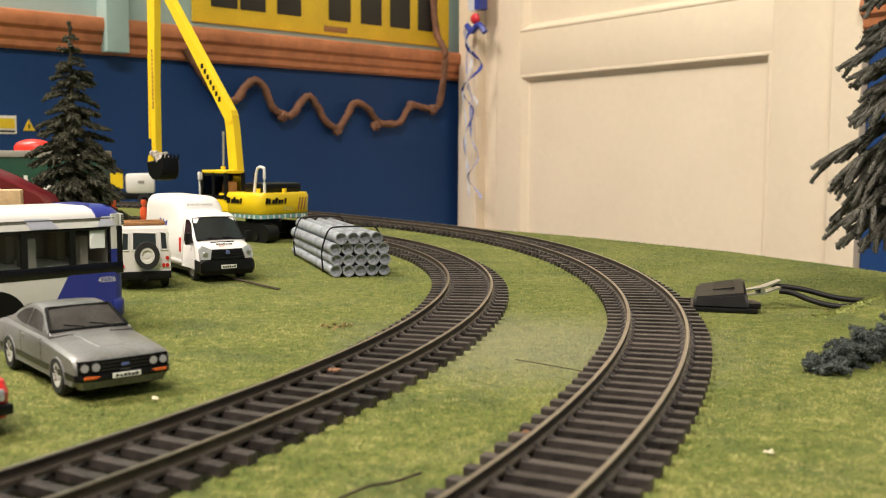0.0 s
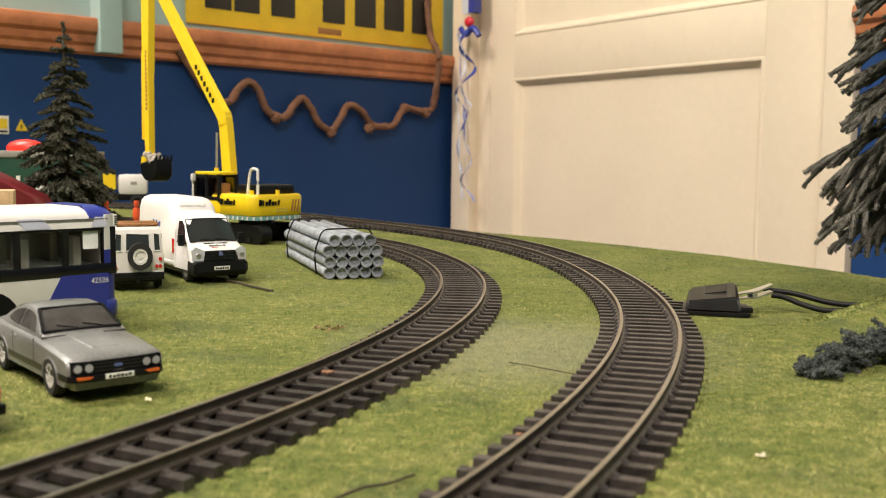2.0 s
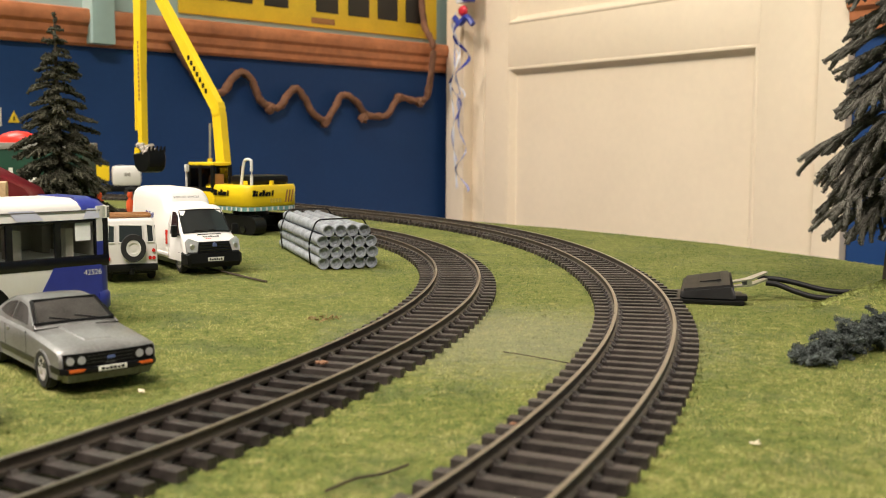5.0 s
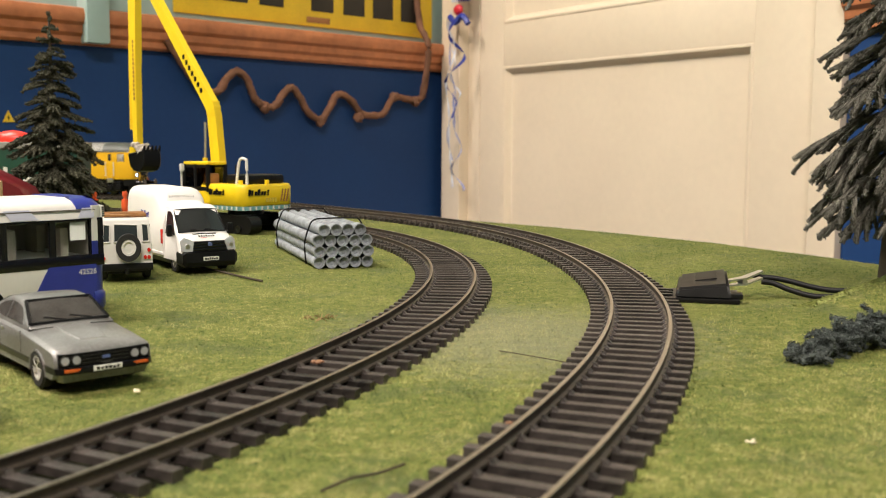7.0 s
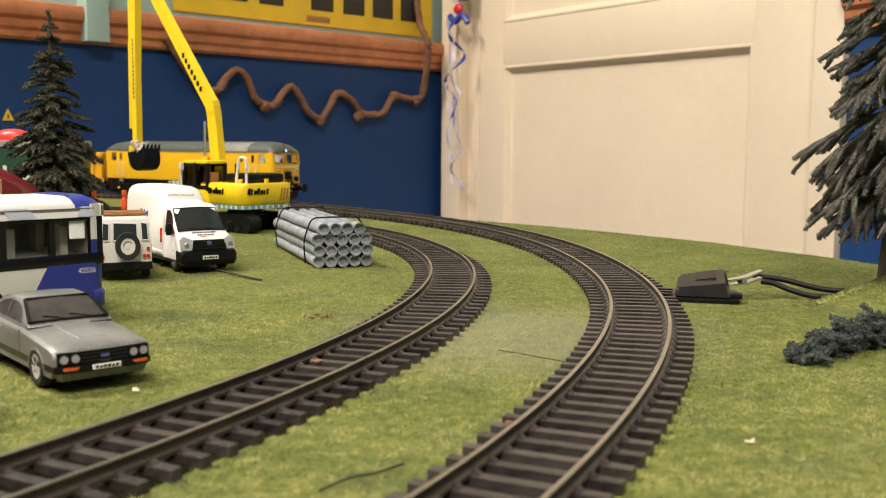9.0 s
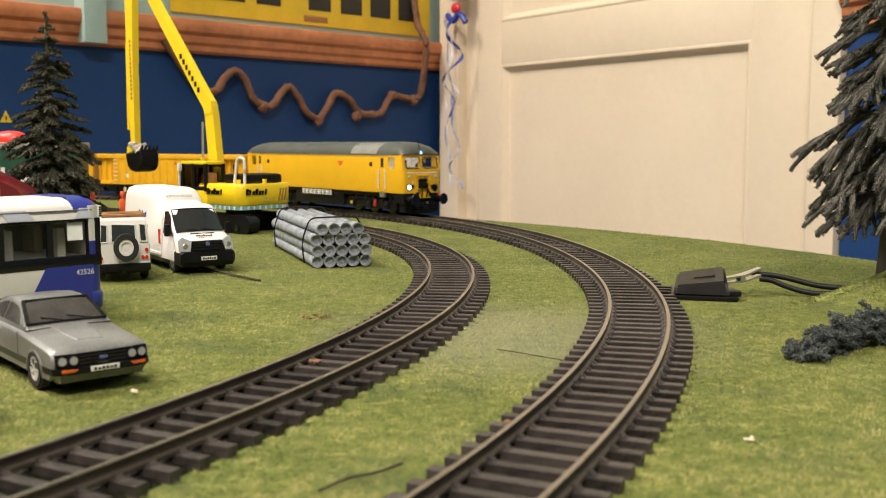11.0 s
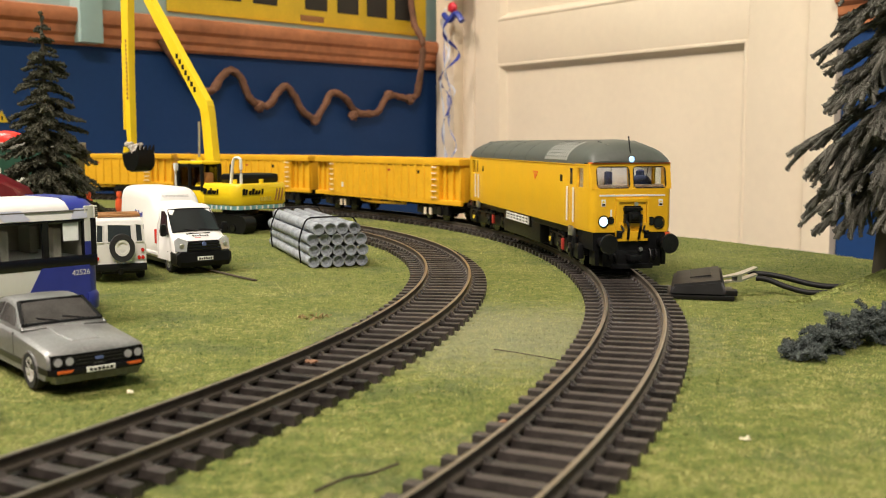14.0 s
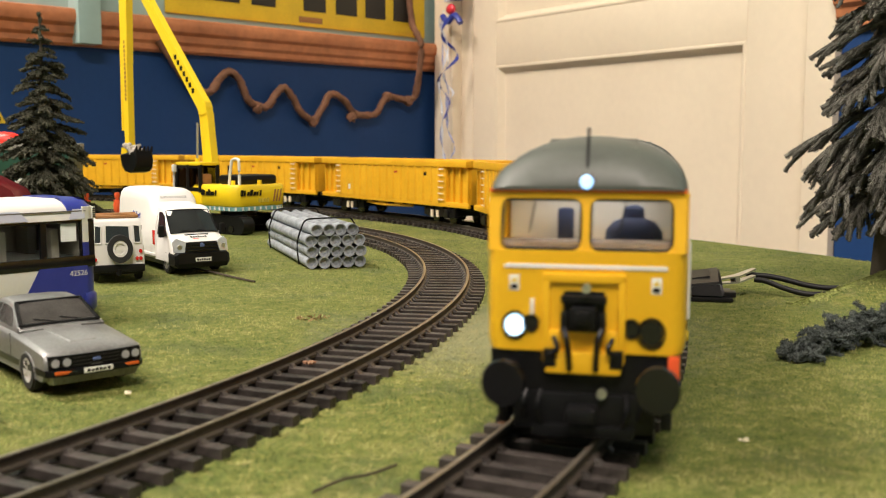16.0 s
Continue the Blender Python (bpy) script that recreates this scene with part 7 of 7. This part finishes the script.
M_HIVIS = mat("hi_vis_orange", (0.75, 0.10, 0.025), 0.6, var=0.3, scale=150)
trailer()
red_cover()
red_tipper()
parcel()
white_machine()
worker(-231.0, 645.0, 20)
worker(-212.0, 648.0, -15)

# ---- things on the walls ----
M_PLYEL = mat("worn_yellow_plate", (0.72, 0.50, 0.02), 0.45, var=0.14, scale=25, fine=300)
M_PLBLK = mat("black_plate_paint", (0.018, 0.016, 0.012), 0.5, var=0.2)


def wall_plate():
    e = new("vehicle_plate")
    e.matrix_world = BW
    tagged(e, "old yellow vehicle plate with black bars on the wall", "vehicle plate")
    part("plate", box(B(), 26, 462, 1, 4, 214, 318, 1.5), M_PLYEL, e, "yellow pressed plate")
    bm = B()
    for x0 in (52, 106, 160, 216, 300, 356, 398):
        part("black_bar", box(B(), x0, x0 + 38, 3.6, 5.2, 235, 312, 0.8), M_PLBLK, e, "thick black bar")
    bm.free()
    part("scuff", box(B(), 222, 262, 3.9, 4.3, 219, 227, 0.5), M_BROWN, e)


wall_plate()
M_CORK = mat("brown_bark_strip", (0.13, 0.058, 0.030), 0.85, var=0.4, scale=60, fine=500, bump=0.5, tint=(0.19, 0.09, 0.05))


def wavy_strip():
    pts = [(478, 12, 178), (462, 12, 160), (446, 12, 138), (430, 12, 122), (408, 12, 119), (394, 12, 136), (379, 12, 146), (363, 12, 136), (352, 12, 112), (338, 12, 104), (322, 12, 103), (306, 12, 122), (293, 12, 129), (280, 12, 116), (268, 12, 98),
           (246, 12, 87), (230, 12, 104), (219, 12, 121), (205, 12, 122), (190, 12, 114), (172, 12, 97), (150, 12, 95), (132, 12, 98), (116, 12, 118), (104, 12, 124), (78, 13, 120), (59, 15, 124), (57, 22, 150), (58, 30, 200), (60, 12, 235), (64, 10, 285)]
    bm = B()
    wire(bm, pts, 4.9, 9)
    rng = random.Random(4)
    for v in bm.verts:
        v.co += Vector((rng.uniform(-1, 1), rng.uniform(-1, 1), rng.uniform(-1, 1)))
    vine = wall_solo("wavy_vine", bm, M_CORK, BW, "brown wavy bark-covered vine hung on the wall", "vine", kind="", smooth=60)
    for x, y, z in ((246, 12, 84), (110, 12, 123), (337, 12, 101), (70, 14, 118), (178, 12, 92)):
        bm = B()
        bmesh.ops.create_icosphere(bm, subdivisions=2, radius=7.5, matrix=Matrix.Translation((x, y, z)))
        for v in bm.verts:
            v.co += Vector((rng.uniform(-1.5, 1.5), rng.uniform(-1.5, 1.5), rng.uniform(-1.5, 1.5)))
        part("knot", bm, M_CORK, vine, "knobbly bark knot")


wavy_strip()
wall_solo("wall_bracket", box(B(), 556, 583, 0.5, 27, 167, 420, 1.0), M_WALL_AQUA, BW, "pale aqua batten over the dado rail", "batten")


def sticker(x, z, w, h, kind):
    if kind == "tri":
        bm = B()
        loft(bm, [[(x - w / 2, 0.3, z), (x + w / 2, 0.3, z), (x, 0.3, z + h)], [(x - w / 2, 1.2, z), (x + w / 2, 1.2, z), (x, 1.2, z + h)]])
        e = wall_solo("warning_sign", bm, M_PLYEL, BW, "small yellow triangular warning sign on the wall", "warning sign", kind="")
        part("sign_mark", box(B(), x - 0.8, x + 0.8, 1.2, 1.5, z + 2.5, z + 7), M_BLACK, e)
    else:
        e = wall_solo("notice", box(B(), x - w / 2, x + w / 2, 0.3, 1.4, z, z + h, 0.2), M_WHITE, BW, "small white notice with yellow patch on the wall", "notice", kind="")
        part("notice_patch", box(B(), x - w / 2 + 2, x + w / 2 - 2, 1.4, 1.7, z + 6, z + h - 3), M_PLYEL, e)
        part("notice_bar", box(B(), x - w / 2 + 2, x + w / 2 - 2, 1.4, 1.7, z + 2, z + 4), M_BLACK, e)


sticker(664.5, 76, 13, 13, "tri")
sticker(691, 72, 26, 20, "box")

# curled ribbons hanging in the corner
M_RIBB = mat("blue_ribbon", (0.035, 0.055, 0.32), 0.3, var=0.15)
M_RIBW = mat("white_ribbon", (0.62, 0.64, 0.70), 0.3, var=0.1)
M_RIBR = mat("red_ribbon", (0.65, 0.03, 0.05), 0.35)


def ribbon(x, y, z0, z1, amp, turns, phase, m, lab, wdt=4.5):
    bm = B()
    n = 90
    rows = []
    for i in range(n + 1):
        t = i / n
        a = phase + turns * 2 * math.pi * t
        k = amp * (0.5 + 0.5 * math.sin(3.1 * t + phase))
        c = Vector((x + k * math.cos(a) + 6 * math.sin(5 * t + phase), y + 0.6 * k * math.sin(a), z0 + (z1 - z0) * t))
        tw = Vector((math.cos(a * 1.3 + 1), math.sin(a * 1.3 + 1) * 0.6, 0.5)) * wdt / 2
        nrm = Vector((-tw.y, tw.x, 0.1)).normalized() * 0.25
        rows.append([c - tw - nrm, c + tw - nrm, c + tw + nrm, c - tw + nrm])
    loft(bm, rows)
    solo("ribbon", bm, m, lab, "ribbon", group="hanging ribbons", at=DW, smooth=60)


M_RIBL = mat("lilac_ribbon", (0.30, 0.32, 0.52), 0.3, var=0.12)
ribbon(76, 34, 240, 92, 17, 2.1, 0.4, M_RIBB, "curled dark blue ribbon hanging by the door frame", 5.0)
ribbon(70, 36, 240, -10, 13, 2.6, 2.2, M_RIBW, "long curled white ribbon hanging by the door frame", 4.0)
ribbon(78, 32, 130, -14, 17, 2.2, 4.4, M_RIBL, "curled lilac ribbon hanging by the door frame", 4.5)
ribbon(62, 30, 240, 30, 8, 2.0, 5.0, M_RIBL, "thin lilac ribbon hanging by the door frame", 2.8)
ribbon(66, 30, 250, 120, 16, 2.4, 4.0, M_RIBW, "short curled pale ribbon hanging by the door frame", 3.5)
bm = B()
loft(bm, [[(62, 20, 320), (92, 20, 320), (92, 34, 320), (62, 34, 320)], [(66, 22, 262), (94, 22, 262), (94, 32, 262), (66, 32, 262)]])
solo("rosette_tail", bm, M_RIBW, "white folded ribbon tail with blue edge", "ribbon", at=DW)
solo("rosette_band", box(B(), 84, 96, 20, 35, 262, 320, 0.5), M_RIBB, "dark blue ribbon band", "ribbon", at=DW)
bm = B()
bmesh.ops.create_icosphere(bm, subdivisions=2, radius=9, matrix=Matrix.Translation((80, 30, 250)) @ Matrix.Diagonal((1.1, 0.6, 0.9, 1)))
solo("ribbon_knot", bm, M_RIBR, "small red ribbon knot", "ribbon", at=DW)
bm = B()
wire(bm, [(60, 30, 242), (76, 32, 232), (92, 32, 240), (104, 30, 228)], 4.5)
solo("ribbon_bow", bm, M_RIBB, "dark blue ribbon bow under the knot", "ribbon", at=DW)


# ---- dry blades: a brown tuft, and the straw rim of the bank ----
def dry_blades(name, label, spots, colour, seed, hi):
    rng = random.Random(seed)
    bm = B()
    for x, y, z in spots:
        a, h = rng.uniform(0, 6.283), rng.uniform(0.4, 1.0) * hi
        ln, w = rng.uniform(0.5, 1.8) * hi, 0.11
        wx, wy = -math.sin(a) * w, math.cos(a) * w
        v = [bm.verts.new(c) for c in ((x - wx, y - wy, z), (x + wx, y + wy, z), (x + math.cos(a) * ln * 0.5 + wx, y + math.sin(a) * ln * 0.5 + wy, z + h), (x + math.cos(a) * ln, y + math.sin(a) * ln, z + h * 0.8))]
        bm.faces.new(v[:3])
        bm.faces.new((v[0], v[2], v[3]))
    solo(name, bm, mat(name + "_straw", colour, 0.85, var=0.4, island=0.6), label, "dry grass", kind="stuff", smooth=0)


RT = random.Random(77)
dry_blades("dry_tuft", "tan-brown tuft of dry grass blades", [(-39.5 + RT.gauss(0, 2.2), 294.7 + RT.gauss(0, 2.2), -0.1) for k in range(34)], (0.26, 0.18, 0.08), 3, 1.3)
rim_at = []
for k in range(3000):
    s = RT.uniform(-3, 52)
    w = RT.gauss(0.4, 1.3)
    x, y = 118 + 0.911 * s + 0.413 * w, 324 + 0.413 * s - 0.911 * w
    rim_at.append((x, y, lift(x, y) - 0.3))
dry_blades("straw_rim", "pale straw fibres along the edge of the bank", rim_at, (0.27, 0.30, 0.09), 4, 0.8)

# ---- grass fibres ----
def fibres():
    rng = np.random.default_rng(2)
    N = 520000
    # denser near the camera: sample distance with falling weight inside the seen wedge
    y = 95 + (760 - 95) * rng.random(N) ** 2.1
    x = (rng.random(N) - 0.5) * 2 * (0.50 * y + 10)
    z0 = np.zeros(N)
    keep = np.ones(N, bool)
    for line in (OUTER, INNER):
        S, X, Y, T = line
        P = np.c_[X[::3], Y[::3]]
        d2 = np.full(N, 1e9)
        for px, py in P[(P[:, 1] < 800) & (np.abs(P[:, 0]) < 500)]:
            np.minimum(d2, (x - px) ** 2 + (y - py) ** 2, out=d2)
        inside = d2 < 14.2 ** 2
        keep &= ~inside | (rng.random(N) < 0.08)
    ex = np.array([p[0] for p in EDGE] + [EDGE[0][0]], float)
    ey = np.array([p[1] for p in EDGE] + [EDGE[0][1]], float)
    ins = np.zeros(N, bool)
    for i in range(len(EDGE)):
        c = ((ey[i] > y) != (ey[i + 1] > y)) & (x < (ex[i + 1] - ex[i]) * (y - ey[i]) / (ey[i + 1] - ey[i] + 1e-9) + ex[i])
        ins ^= c
    keep &= ins
    x, y = x[keep], y[keep]
    n = len(x)
    s, w = (x - 118) * 0.911 + (y - 324) * 0.413, (x - 118) * 0.413 - (y - 324) * 0.911
    z = 8.6 * np.clip(s / 40, 0, 1.25) ** 0.9 * np.where(w > 0, np.clip(1 - w / 42, 0, None), np.clip(1 + w / 2.5, 0, None)) - 0.3
    h = rng.uniform(0.25, 0.95, n)
    a = rng.random(n) * 2 * np.pi
    lean = rng.uniform(0.3, 1.3, n)
    wd = 0.05 + 0.00019 * y
    wx, wy = -np.sin(a) * wd, np.cos(a) * wd
    co = np.empty((n, 3, 3))
    co[:, 0] = np.c_[x - wx, y - wy, z]
    co[:, 1] = np.c_[x + wx, y + wy, z]
    co[:, 2] = np.c_[x + np.cos(a) * lean, y + np.sin(a) * lean, z + h]
    me = bpy.data.meshes.new("grass_fibres")
    me.vertices.add(3 * n)
    me.loops.add(3 * n)
    me.polygons.add(n)
    me.vertices.foreach_set("co", (co * 0.001).ravel())
    me.loops.foreach_set("vertex_index", np.arange(3 * n))
    me.polygons.foreach_set("loop_start", np.arange(0, 3 * n, 3))
    me.update(calc_edges=True)
    me.materials.append(M_BLADE)
    tagged(new("grass_fibres", me), "short green and straw static grass fibres", "grass", kind="stuff")


fibres()


def motions():
    """The train runs round the outer track."""
    times = [i * 0.25 for i in range(65)]
    jobs = [(LOCO, LOCO_BOGIES, 40.0, 69.0)]
    for i, (w, b) in enumerate(WAGONS):
        jobs.append((w, b, 221.0 + 6.0 + 38.0 + 205.0 * i, 61.5))
    for ob, bogies, first, half in jobs:
        rows, swings = [], ([], [])
        for t in times:
            s = run_at(t) + first
            m, sw = vehicle_pose(s, s + 2 * half)
            rows.append((t, m))
            for k in (0, 1):
                swings[k].append((t, tf(0, half if k == 0 else -half, 0, sw[k])))
        walk(ob, rows)
        for k, b in enumerate(bogies):
            walk(b, swings[k])


motions()
